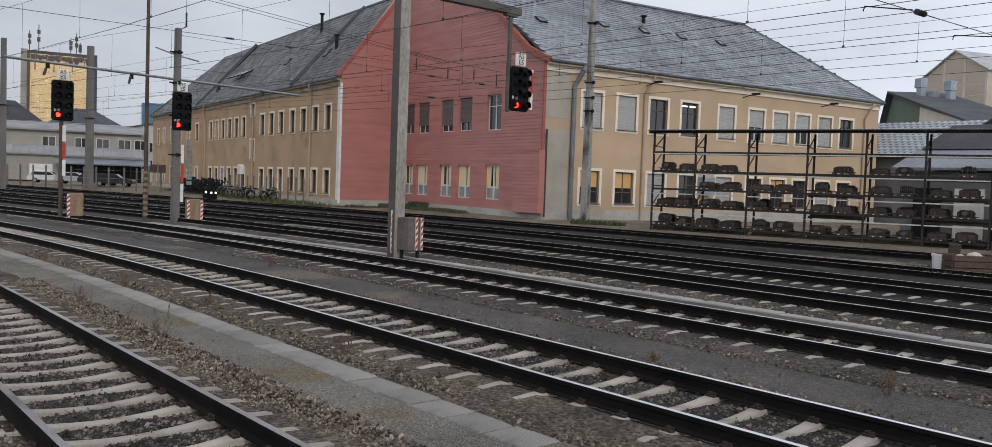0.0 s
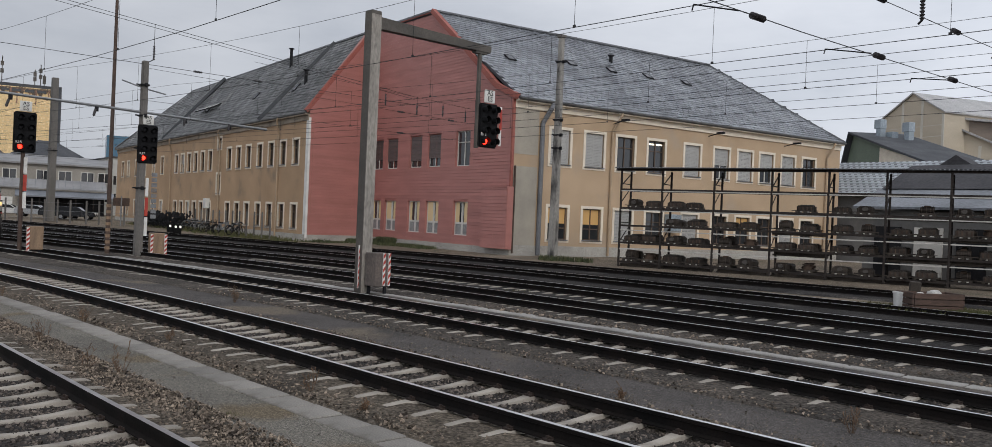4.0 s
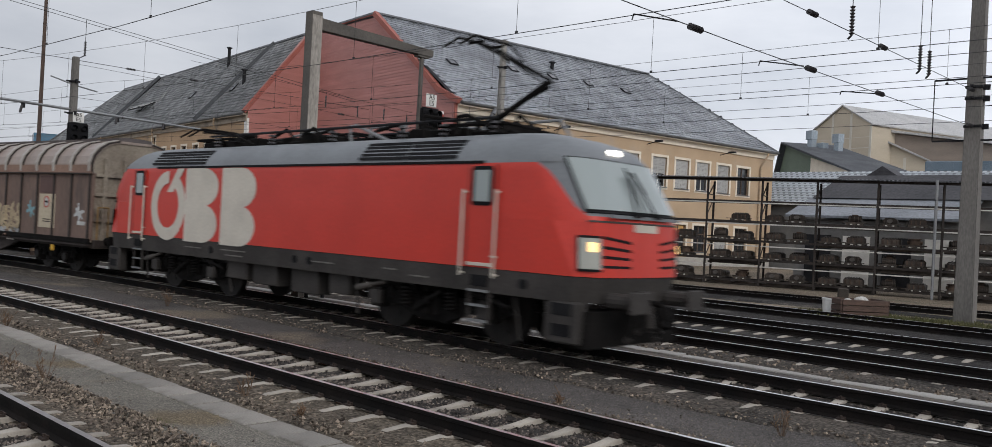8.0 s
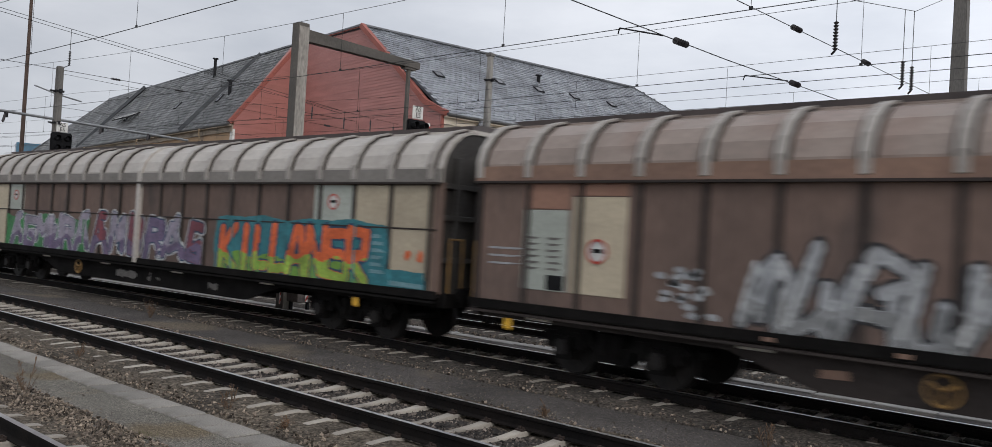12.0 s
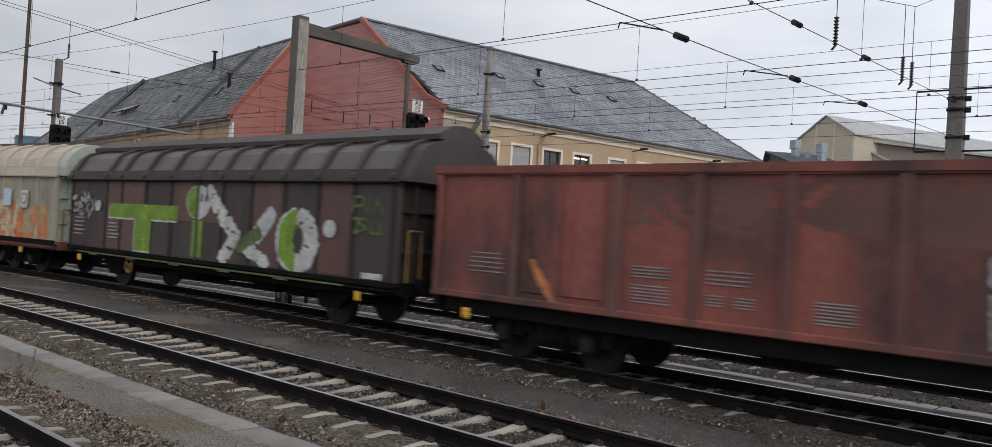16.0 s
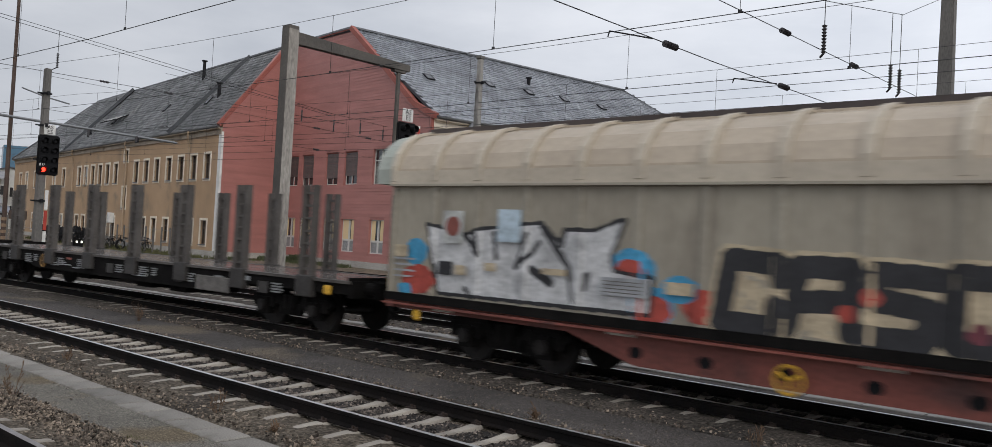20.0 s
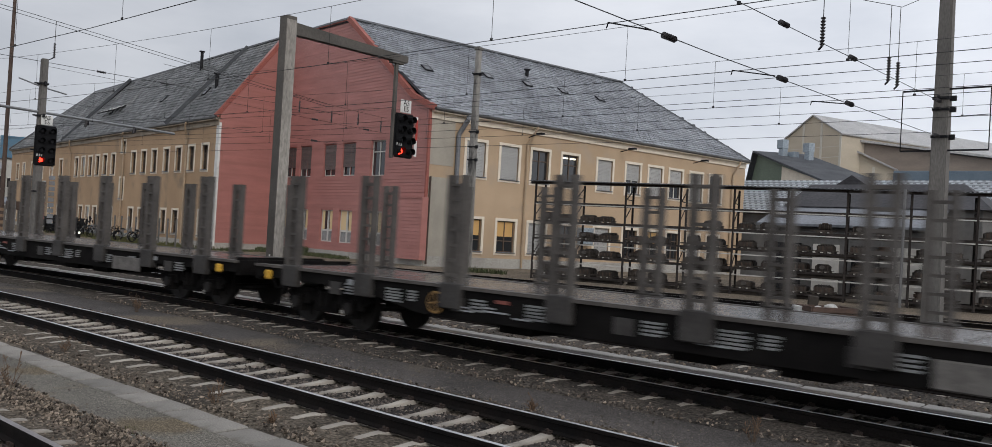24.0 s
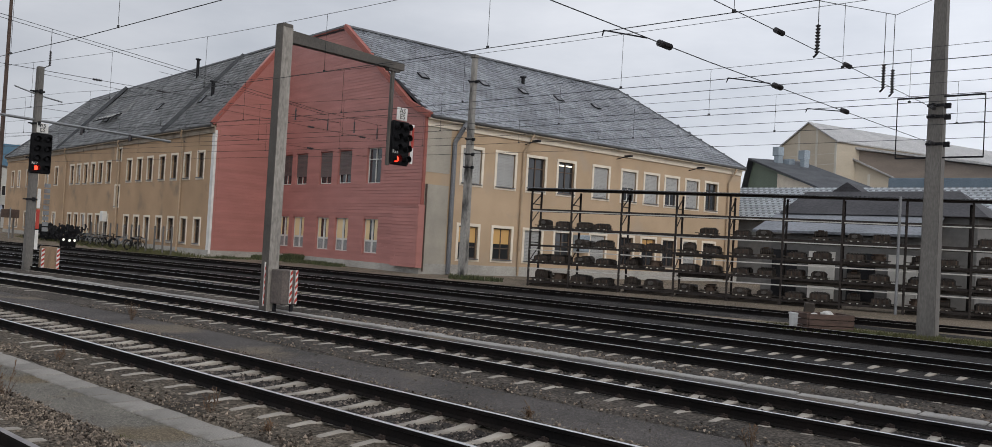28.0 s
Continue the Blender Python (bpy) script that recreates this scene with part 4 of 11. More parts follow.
def skylight(pts, s, t, w=0.62, h=0.7, open_up=0.0, pane=None):
    m = on_roof(pts, s, t)
    bm = bmesh.new()
    for b in ((0, 0.08, 0, h), (w - 0.08, w, 0, h), (0.08, w - 0.08, 0, 0.08), (0.08, w - 0.08, h - 0.08, h)):
        bbox(bm, b[0], b[1], b[2], b[3], 0, 0.1)
    if open_up:
        bmesh.ops.rotate(bm, verts=bm.verts[:], cent=(0, h, 0), matrix=Matrix.Rotation(radians(open_up), 3, "X"))
    r = part("skylight", bm, M_DARKMETAL, house, "dark roof window frame", m)
    bm = bmesh.new()
    bbox(bm, 0.08, w - 0.08, 0.08, h - 0.08, 0.08, 0.1)
    if open_up:
        bmesh.ops.rotate(bm, verts=bm.verts[:], cent=(0, h, 0), matrix=Matrix.Rotation(radians(open_up), 3, "X"))
    part("pane", bm, pane or M_PANE, r)


def snow_guard(pts, s0, s1, t, rows=1, gap=0.55):
    """Small hooked studs in a row over the eave."""
    verts, faces = [], []
    for r in range(rows):
        s = s0 + (r % 2) * gap / 2
        while s < s1:
            m = on_roof(pts, s, t + r * 0.4)
            k = len(verts)
            verts += [m @ Vector(q) for q in ((-0.02, 0, 0), (0.02, 0, 0), (0.02, 0.03, 0.07), (-0.02, 0.03, 0.07), (-0.02, 0.13, 0.01), (0.02, 0.13, 0.01))]
            faces += [(k, k + 1, k + 2, k + 3), (k + 3, k + 2, k + 5, k + 4), (k, k + 3, k + 4), (k + 1, k + 5, k + 2)]
            s += gap
    tagged(part("snow_guard", from_arrays("snow_guard", verts, faces, M_LEAD), None, house, "rows of small metal snow hooks"), kind="stuff")

# roof furniture
for s, t in ((2.1, 5.3), (7.6, 6.2), (11.2, 6.25), (14.7, 6.3), (18.6, 6.3)):
    skylight(east_pts, s, t)
LWE = (west_pts[1] - west_pts[0]).length
# four tilted skylights: white panes stand for the sky reflected in the glass
for k in range(4):
    skylight(west_pts, LWE - 27.2 - k * 1.3, 2.6, 0.8, 1.3, -24, M_WHITE)
for s, t in ((7.2, 2.9), (16.5, 3.2), (29.5, 3.0)):
    skylight(west_pts, LWE - s, t, 0.6, 0.8)
for pts, s, t, h in ((west_pts, LWE - 5.6, 3.6, 1.0), (west_pts, LWE - 13.9, 6.9, 1.5), (east_pts, 12.6, 8.2, 0.45)):
    o = on_roof(pts, s, t).translation
    bm = bmesh.new()
    tube(bm, o - Vector((0, 0, 0.2)), o + Vector((0, 0, h)), 0.13, 8)
    tube(bm, o + Vector((0, 0, h)), o + Vector((0, 0, h + 0.08)), 0.24, 8)
    part("vent_pipe", bm, M_DARKMETAL, house, "dark roof vent pipe")
snow_guard(east_pts, 0.5, 30, 0.7, 3)
snow_guard(west_pts, 8, LWE - 0.5, 0.7, 2)
snow_guard(east_pts, 9.5, 24, 10.6, 1, 1.3)
snow_guard(west_pts, 16, LWE - 3, 7.7, 1, 1.3)


# ---- masts, signals and wires ----
def wire(name, pts, r=0.011, label="dark overhead line wire", group="overhead wires", sag=0.0, parent=None):
    bm = bmesh.new()
    if sag:
        a, b = Vector(pts[0]), Vector(pts[-1])
        pts = [a.lerp(b, k / 10) - Vector((0, 0, sag * 4 * (k / 10) * (1 - k / 10))) for k in range(11)]
    pts = [Vector(p) for p in pts]
    rings = []
    for k, p in enumerate(pts):
        d = (pts[min(k + 1, len(pts) - 1)] - pts[max(k - 1, 0)]).normalized()
        u = d.cross(Vector((0, 0, 1)) if abs(d.z) < 0.9 else Vector((1, 0, 0))).normalized()
        v = d.cross(u)
        rings.append([bm.verts.new(p + (u * math.cos(a) + v * math.sin(a)) * r) for a in (2 * math.pi * j / 5 for j in range(5))])
    for q0, q1 in zip(rings, rings[1:]):
        for j in range(5):
            bm.faces.new((q0[j], q0[(j + 1) % 5], q1[(j + 1) % 5], q1[j]))
    bm.faces.new(rings[0][::-1])
    bm.faces.new(rings[-1])
    if parent:
        return part(name, bm, M_WIRE, parent)
    return solo(name, bm, M_WIRE, label, "overhead wire", group=group)


def insulator_mesh(length, n=8, r=0.075):
    """A string of ribbed sheds along x."""
    bm = bmesh.new()
    tube(bm, (-length / 2, 0, 0), (length / 2, 0, 0), 0.028, 8)
    for k in range(n):
        c = -length / 2 + length * (k + 0.5) / n
        tube(bm, (c - 0.018, 0, 0), (c + 0.018, 0, 0), r, 10, r * 0.6)
    return to_mesh("insulator", bm, M_INSUL)


INS_LONG, INS_SHORT = insulator_mesh(0.42, 6, 0.06), insulator_mesh(0.66, 9, 0.062)


def insulator(a, b, mesh=None, parent=None):
    """One insulator centred between a and b, lying along them."""
    a, b = Vector(a), Vector(b)
    m = Matrix.Translation((a + b) / 2) @ (b - a).to_track_quat("X", "Z").to_matrix().to_4x4()
    ob = part("insulator", mesh or INS_LONG, None, parent, "", m)
    if parent is None:
        tagged(ob, "dark ribbed insulator in an overhead wire", "insulator", "insulators")
    return ob


def catenary(i, zc, zm, x0, x1, spans, dropper=True):
    """Contact and carrying wire over a track, with droppers; spans: x of the supports."""
    xs = [x for x in spans if x0 <= x <= x1]
    line = thing("catenary", "overhead contact line with carrying wire and droppers", "overhead line", group="overhead lines of the tracks")

    def y_at(x):
        return track_y(i, x)
    n = int((x1 - x0) / 6)
    wire("contact_wire", [(x, y_at(x), zc) for x in (x0 + (x1 - x0) * k / n for k in range(n + 1))], 0.008, parent=line)

    def high(x):
        for a, b in zip(xs, xs[1:]):
            if a <= x <= b:
                f = (x - a) / (b - a)
                return zm - 0.42 * 4 * f * (1 - f)
        return zm
    wire("carrying_wire", [(x, y_at(x), high(x)) for x in (x0 + (x1 - x0) * k / (2 * n) for k in range(2 * n + 1))], 0.006, parent=line)
    if dropper:
        x = x0 + 2.2
        while x < x1:
            if high(x) > zc + 0.2:
                bm = bmesh.new()
                tube(bm, (x, y_at(x), zc), (x, y_at(x), high(x)), 0.005, 4)
                bbox(bm, x - 0.03, x + 0.03, y_at(x) - 0.012, y_at(x) + 0.012, zc, zc + 0.05)
                part("dropper", bm, M_WIRE, line)
            x += 5.2
    return line


SPANS = (-102, -40, 22, 84)
catenary(1, 5.88, 7.7, -102, 84, SPANS)
catenary(2, 5.95, 7.72, -102, 84, SPANS)
catenary(3, 5.98, 7.7, -102, 84, SPANS)
catenary(4, 6.0, 7.7, -102, 84, SPANS)
catenary(5, 6.13, 7.72, -102, 84, SPANS)
for y, z, d in ((20.4, 6.45, 0.0), (23.3, 6.5, 0.02), (27.6, 6.7, 0.0), (29.3, 6.2, 0.0)):
    wire("feeder_wire", [(-72, y - 7 + 2.3, z), (-45, y - 2.43, z), (-30, y - 0.6, z), (-15, y, z), (50, y + d * 50, z)], 0.008)


def concrete_mast(x, y, z0, h, w0, w1, label, name="catenary_mast", mat=M_CONCRETE):
    t = thing(name, label, "mast", group="masts of the overhead line")
    bm = bmesh.new()
    vs = bbox(bm, -w0 / 2, w0 / 2, -w0 / 2, w0 / 2, 0, h)
    for v in vs:
        if v.co.z > h / 2:
            v.co.x *= w1 / w0
            v.co.y *= w1 / w0
    bmesh.ops.bevel(bm, geom=bm.edges[:], offset=0.03, segments=2, affect="EDGES")
    part("mast_shaft", bm, mat, t, "")
    t.matrix_basis = pose(x, y, z0)
    return t


def clamp(mast, z, w, arm=0.5, side=1):
    bm = bmesh.new()
    bbox(bm, -w / 2 - 0.03, w / 2 + 0.03, -w / 2 - 0.03, w / 2 + 0.03, z - 0.04, z + 0.04)
    bbox(bm, w / 2, w / 2 + 0.16 * side + 0.02, -0.04, 0.04, z - 0.08, z + 0.08)
    bbox(bm, -0.04, 0.04, -w / 2 - arm, -w / 2, z - 0.03, z + 0.03)
    part("clamp", bm, M_DARKMETAL, mast, "dark steel clamp")


# big mast beside the racks, with its span wires across the tracks
mast_r = concrete_mast(-7.5, 28.95, ground_z(28.95) - 0.1, 13.2, 0.54, 0.33, "tall square grey concrete mast on the grass strip")
for z in (7.3, 6.95, 6.1):
    clamp(mast_r, z, 0.42, 0.3)
bm = bmesh.new()
for a, b in (((-1.15, 0, 5.58), (1.35, 0, 5.58)), ((-1.15, 0, 7.48), (1.35, 0, 7.48))):
    bbox(bm, a[0], b[0], -0.03, 0.03, a[2] - 0.025, a[2] + 0.025)
for x in (-1.15, 1.35):
    tube(bm, (x, 0, 5.58), (x, 0, 7.48), 0.018, 6)
tube(bm, (-0.2, 0, 6.6), (1.35, 0, 6.65), 0.012, 6)
part("cross_frame", bm, M_DARKMETAL, mast_r, "thin dark steel frame around the mast", pose(0, -0.1, 0.1))
for z0, z1, ys in ((7.04, 6.64, (17.0, 21.0)), (5.96, 5.46, (12.5, 17.05, 20.95))):
    w = wire("span_wire", [(-7.48, 28.75, z0), (-7.48, 14, (z0 + z1 * 2) / 3), (-7.48, -2, z1)], 0.009, "span wire across the tracks with insulators")
    for y in ys:
        f = (28.75 - y) / 30.75
        zz = z0 + (z1 - z0) * min(1, f * 1.35)
        insulator((-7.48, y - 0.3, zz - 0.004), (-7.48, y + 0.3, zz + 0.004), None, w)
    for yt, zc in ((12.37, 5.95), (17.13, 5.98), (21.55, 6.0)) if z0 < 7 else ():
        bm = bmesh.new()
        zz = z0 + (z1 - z0) * min(1, (28.75 - yt) / 30.75 * 1.35)
        tube(bm, (-7.48, yt - 0.45, zz), (-8.65, yt, zc + 0.02), 0.013, 6)
        tube(bm, (-8.65, yt, zc + 0.02), (-8.68, yt, zc - 0.08), 0.012, 6)
        part("steady_arm", bm, M_DARKMETAL, w)
    insulator((-7.48, 28.1, z0), (-7.48, 28.7, z0), None, w)
# carrying cable high above with hanging insulators
w = wire("head_span", [(-7.48, 28.8, 10.6), (-7.48, 24.5, 8.98), (-7.48, 19.05, 8.0), (-7.48, 14, 8.2), (-7.48, 8, 8.6), (-7.48, -2, 9.6)], 0.009,
         "sagging head span wire carrying the overhead lines")
for y, z in ((19.05, 7.8), (23.65, 8.62), (24.4, 8.76)):
    wire("hanger", [(-7.48, y, z + 0.2), (-7.48, y, 7.45)], 0.01, parent=w)
    insulator((-7.48, y, 7.45), (-7.48, y, 6.8), INS_SHORT, w)
    bm = bmesh.new()
    tube(bm, (-7.48, y, 6.8), (-7.56, y, 6.72), 0.025, 6)
    part("hook", bm, M_DARKMETAL, w)

# mast by the building, mast with signal, rusty pole, masts to the west
pole_b = concrete_mast(-31.6, 33.35, 0.1, 11.9, 0.42, 0.26, "weathered square concrete mast in front of the ochre building", mat=M_OLDMAST)
bm = bmesh.new()
bbox(bm, -0.17, 0.17, -0.17, 0.17, 11.9, 12.05)
part("mast_cap", bm, M_CONCRETE, pole_b)
for z in (10.6, 7.5, 6.7, 6.0):
    clamp(pole_b, z, 0.3, 0.25)
mast_s = concrete_mast(-39.87, 14.62, -0.3, 9.0, 0.34, 0.26, "grey steel mast with bracket arms and a signal")
for z in (7.9, 6.5, 5.0, 3.2):
    clamp(mast_s, z, 0.3, 0.2)
bm = bmesh.new()
for y, z in ((-1.0, 8.0), (1.0, 7.6)):
    tube(bm, (0, 0, 7.75), (0, y, z), 0.035, 6)
part("bracket", bm, M_STEEL, mast_s)
insulator((0, 0.37, 9.1), (0, 0.37, 9.76), INS_SHORT, mast_s)
wire("hanger", [(0, 0.37, 9.7), (0, 0.37, 10.75)], 0.012, parent=mast_s)
wire("hanger", [(0, 0.1, 8.95), (0, 0.37, 9.12)], 0.02, parent=mast_s)
boom = thing("cross_boom", "long pale steel tube boom across the tracks on the mast", "boom")
bm = bmesh.new()
tube(bm, (-39.9, 7.6, 6.55), (-39.9, 20.8, 6.2), 0.06, 8)
part("boom_tube", bm, M_STEEL, boom)
for y in (9.2, 12.6, 16.6, 18.8):
    insulator((-39.9, y, 6.45), (-39.3, y - 0.35, 5.7), INS_LONG, boom)
    bm = bmesh.new()
    tube(bm, (-39.9, y, 6.5 - (y - 7.6) * 0.026), (-39.9, y, 6.3 - (y - 7.6) * 0.026), 0.085, 8)
    part("boom_clamp", bm, M_DARKMETAL, boom)
for z0, z1, y0, y1 in ((8.55, 8.6, 6, 31), (10.9, 8.9, 8.5, 30), (11.05, 9.05, 8.5, 30)):
    w = wire("span_wire", [(-39.9, y0, z0), (-39.9, y1, z1)], 0.012, "span wire across the tracks with insulators")
    if z0 < 9:
        for y in (17.1, 20.2):
            insulator((-39.9, y - 0.3, 8.57), (-39.9, y + 0.3, 8.57), None, w)
for y0, z0, y1, z1, marks in ((20.0, 9.5, 34.3, 8.86, ()), (14.7, 8.4, 34.3, 7.95, (29.06, 32.8)), (14.7, 6.92, 34.3, 6.86, (29.1,))):
    w = wire("span_wire", [(-39.9, y0, z0), (-39.9, y1, z1)], 0.008, "thin span wire anchored at the boarded wall")
    for y in marks:
        z = z0 + (z1 - z0) * (y - y0) / (y1 - y0)
        insulator((-39.9, y - 0.3, z), (-39.9, y + 0.3, z), None, w)
    for y, za in ((27.98, 8.3), (30.2, 8.05), (32.13, 8.15), (33.9, 8.0)) if not marks else ():
        z = z0 + (z1 - z0) * (y - y0) / (y1 - y0)
        wire("hanger", [(-39.9, y, z), (-39.9, y, za)], 0.008, parent=w)
        insulator((-39.9, y, za), (-39.9, y, za + 0.66), INS_SHORT, w)
rust_pole = thing("lattice_pole", "slim rusty brown pole with a striped foot", "pole", pose(-41.6, 13.85, -0.3))
bm = bmesh.new()
tube(bm, (0, 0, 0), (0, 0, 13), 0.11, 8, 0.07)
part("pole_shaft", bm, M_RUSTPOLE, rust_pole)
for k in range(8):
    bm = bmesh.new()
    tube(bm, (0, 0, 0.3 + k * 0.28), (0, 0, 0.44 + k * 0.28), 0.116, 8)
    part("stripe", bm, M_TIMBER, rust_pole)
for x, y, h, w in ((-99, 27.0, 15.2, 0.75), (-87, 16.5, 13.4, 0.5)):
    mst = concrete_mast(x, y, 0, h, w, w * 0.8, "tall concrete head span mast among the western tracks")
    clamp(mst, 7.5, w, 0.3)
wire("head_span", [(-99, 27, 13), (-98, 18, 9.4), (-97, 8, 9.2)], 0.02, "head span wire to the western masts")
wire("span_wire", [(-99, 27, 8.2), (-95, 6, 8.0)], 0.02, "span wire to the western masts")
wire("span_wire", [(-99, 27, 6.8), (-95, 6, 6.6)], 0.02, "span wire to the western masts")


def stripe_board(parent, x, y, z0, z1, w=0.13):
    """A white board with slanted red bands, facing +x."""
    bm = bmesh.new()
    bbox(bm, x, x + 0.03, y - w / 2, y + w / 2, z0, z1)
    r = part("striped_board", bm, M_WHITE, parent, "white board with red diagonal bands")
    z, k = z0, 0
    while z < z1 - 0.15:
        bm = bmesh.new()
        prism(bm, ((y - w / 2, z), (y + w / 2, z + 0.1), (y + w / 2, z + 0.2), (y - w / 2, z + 0.1)), x + 0.03, x + 0.036, "x")
        part("red_band", bm, M_REDPAINT, r)
        z += 0.2


def signal_head(parent, number, lit=(1, 0), w=0.9, h=1.75):
    """A light signal facing +x, its lower edge at z = 0; two columns of hooded lamps."""
    bm = bevelled(-0.12, 0.0, -w / 2, w / 2, 0, h, 0.05, 2)
    part("signal_box", bm, M_BLACK, parent, "matt black signal background")
    for c, y in enumerate((-0.2, 0.22)):
        for r in range(4):
            z = h * (0.137 + r * 0.24)
            on = (c, r) in (lit, (lit[0], lit[1]))
            bm = bmesh.new()
            n, rr = 12, 0.12
            ring = []
            for k in range(-2, n + 3 - 4):
                a = math.pi * k / (n - 4)
                ring.append((y + rr * math.cos(a), z + rr * math.sin(a)))
            lo = [bm.verts.new((0.0, p[0], p[1])) for p in ring]
            hi = [bm.verts.new((0.21, p[0], p[1] + 0.01)) for p in ring]
            for q in range(len(ring) - 1):
                bm.faces.new((lo[q], lo[q + 1], hi[q + 1], hi[q]))
            hood = part("lamp_hood", bm, M_BLACK, parent)
            bm = bmesh.new()
            tube(bm, (0.0, y, z), (0.05, y, z), 0.1, 14)
            tube(bm, (0.05, y, z), (0.09, y, z), 0.1, 14, 0.05)
            part("lens", bm, M_SIGNALRED if on else M_DARKMETAL, hood, "glowing red lens" if on else "")
    bm = bevelled(-0.05, 0.0, -0.24, 0.24, h + 0.02, h + 0.46, 0.02, 1)
    plate = part("letter_plate", bm, M_WHITE, parent, "white plate with black letters")
    for j, s in enumerate(("AS", "ES")):
        part("lettering", text_mesh("lettering", s, 0.17, M_BLACK), None, plate, "", pose(0.004, 0, h + 0.345 - j * 0.2, 0, 0, 90))
    bm = bmesh.new()
    bbox(bm, 0.002, 0.012, -0.38, -0.1, 0.38, 0.5)
    plate = part("number_plate", bm, M_DARKMETAL, parent)
    part("lettering", text_mesh("lettering", number, 0.11, M_WHITE), None, plate, "", pose(0.016, -0.24, 0.44, 0, 0, 90))


M_CABINET = material("dark_grey_brown_cabinet", (0.13, 0.105, 0.092), (0.095, 0.08, 0.072), 0.7, scale=2, fine=16, bump=0.05)


def foot_box(parent, x, y, z, timber=True):
    bm = bevelled(x, x + 0.55, y, y + 0.55, z, z + 1.0, 0.02, 1)
    b = part("cabinet", bm, M_TIMBER if timber else M_CABINET, parent, "light brown equipment cabinet" if timber else "dark grey-brown equipment cabinet")
    for a, c in ((x + 0.06, y + 0.06), (x + 0.4, y + 0.4)):
        bm = bmesh.new()
        bbox(bm, a, a + 0.08, c, c + 0.08, z - 0.28, z)
        part("cabinet_leg", bm, M_DARKMETAL, b)
    return b


# hanging signal on its bracket post
gate = thing("signal_gantry", "grey-brown steel post with bracket arm over the tracks", "signal", pose(-21.91, 14.79, -0.3))
part("post", bevelled(-0.185, 0.185, -0.185, 0.185, 0, 8.62, 0.02, 1), M_POST, gate, "square grey-brown post with peeling paint")
# added plate whose pale colour carries the light on the post's +x side
part("cover_plate", bevelled(0.186, 0.2, -0.175, 0.175, 0.02, 8.5, 0.005, 1), M_LITPOST, gate, "faded pale plate for the post's lit side")
bm = bmesh.new()
prism(bm, ((0.22, 8.1), (4.75, 8.1), (4.75, 8.32), (0.22, 8.46)), -0.13, 0.13, "x")
part("bracket_arm", bm, M_POST, gate, "grey-brown box-section arm")
bm = bmesh.new()
tube(bm, (0, 4.35, 8.18), (0, 4.35, 4.85), 0.075, 8)
bbox(bm, -0.1, 0.1, 4.1, 4.6, 8.02, 8.16)
part("hanger_tube", bm, M_POST, gate)
head = part("mounting", bevelled(-0.1, 0.02, 3.97, 4.07, 4.85, 6.5, 0.01, 1), M_DARKMETAL, gate, "", pose(0.0, 0.35, 0))
carrier = thing("hanging_signal", "black light signal with glowing red lamp hanging from a bracket", "signal", pose(-21.75, 19.55, 4.58, 0, 0, 0), group="light signals")
signal_head(carrier, "R13", (0, 0), 0.85, 1.5)
bm = bmesh.new()
bbox(bm, -0.02, 0.0, 0.46, 0.58, 0.1, 1.45)
rb = part("marker_board", bm, M_WHITE, carrier, "red and white marker strip")
bm = bmesh.new()
bbox(bm, 0.002, 0.01, 0.462, 0.578, 0.65, 1.35)
part("red_band", bm, M_REDPAINT, rb)
foot_box(gate, 0.25, -0.1, 0.3, False)
stripe_board(gate, 0.802, 0.2, 0.32, 1.3, 0.08)
stripe_board(gate, 0.802, 0.39, 0.32, 1.3, 0.08)
stripe_board(gate, 0.05, -0.205, 0.2, 1.5, 0.035)
# signal on its own post, and one on the steel mast
for x, y, z, num, own in ((-41.0, 10.07, 4.17, "R15", True), (-39.65, 14.8, 4.03, "R17", False)):
    s = thing("light_signal", "black light signal with glowing red lamp on a trackside post" if own else "black light signal with glowing red lamp on the steel mast",
              "signal", pose(x, y, z), group="light signals")
    signal_head(s, num, (0, 0))
    bm = bmesh.new()
    if own:
        tube(bm, (-0.2, 0, -4.6), (-0.2, 0, 1.5), 0.09, 8)
        part("post", bm, M_RUSTPOLE, s, "brown tubular post")
        for k, mt in enumerate((M_WHITE, M_REDPAINT, M_WHITE)):
            bm = bmesh.new()
            bbox(bm, -0.1, -0.08, 0.02, 0.16, -0.9 - k * 0.75, -0.2 - k * 0.75)
            part("marker_board", bm, mt, s, "red and white marker strip" if k == 0 else "")
    else:
        bbox(bm, -0.3, -0.1, -0.06, 0.06, 0.2, 1.3)
        part("mounting", bm, M_DARKMETAL, s)
        for k, mt in enumerate((M_WHITE, M_REDPAINT, M_WHITE)):
            bm = bmesh.new()
            bbox(bm, -0.1, -0.08, 0.0, 0.14, -1.5 - k * 0.9, -0.65 - k * 0.9)
            part("marker_board", bm, mt, s, "red and white marker strip" if k == 0 else "")
        for k in range(9):
            bm = bmesh.new()
            bbox(bm, -0.12, -0.08, 0.28, 0.52, -2.5 + k * 0.24, -2.32 + k * 0.24)
            part("louvre", bm, M_STEEL, s)
    foot_box(s, 0.0, 0.2, -4.15)
    stripe_board(s, 0.62, 0.12, -4.2, -3.2, 0.12)
    if not own:
        stripe_board(s, 0.62, 0.75, -4.2, -3.2, 0.12)

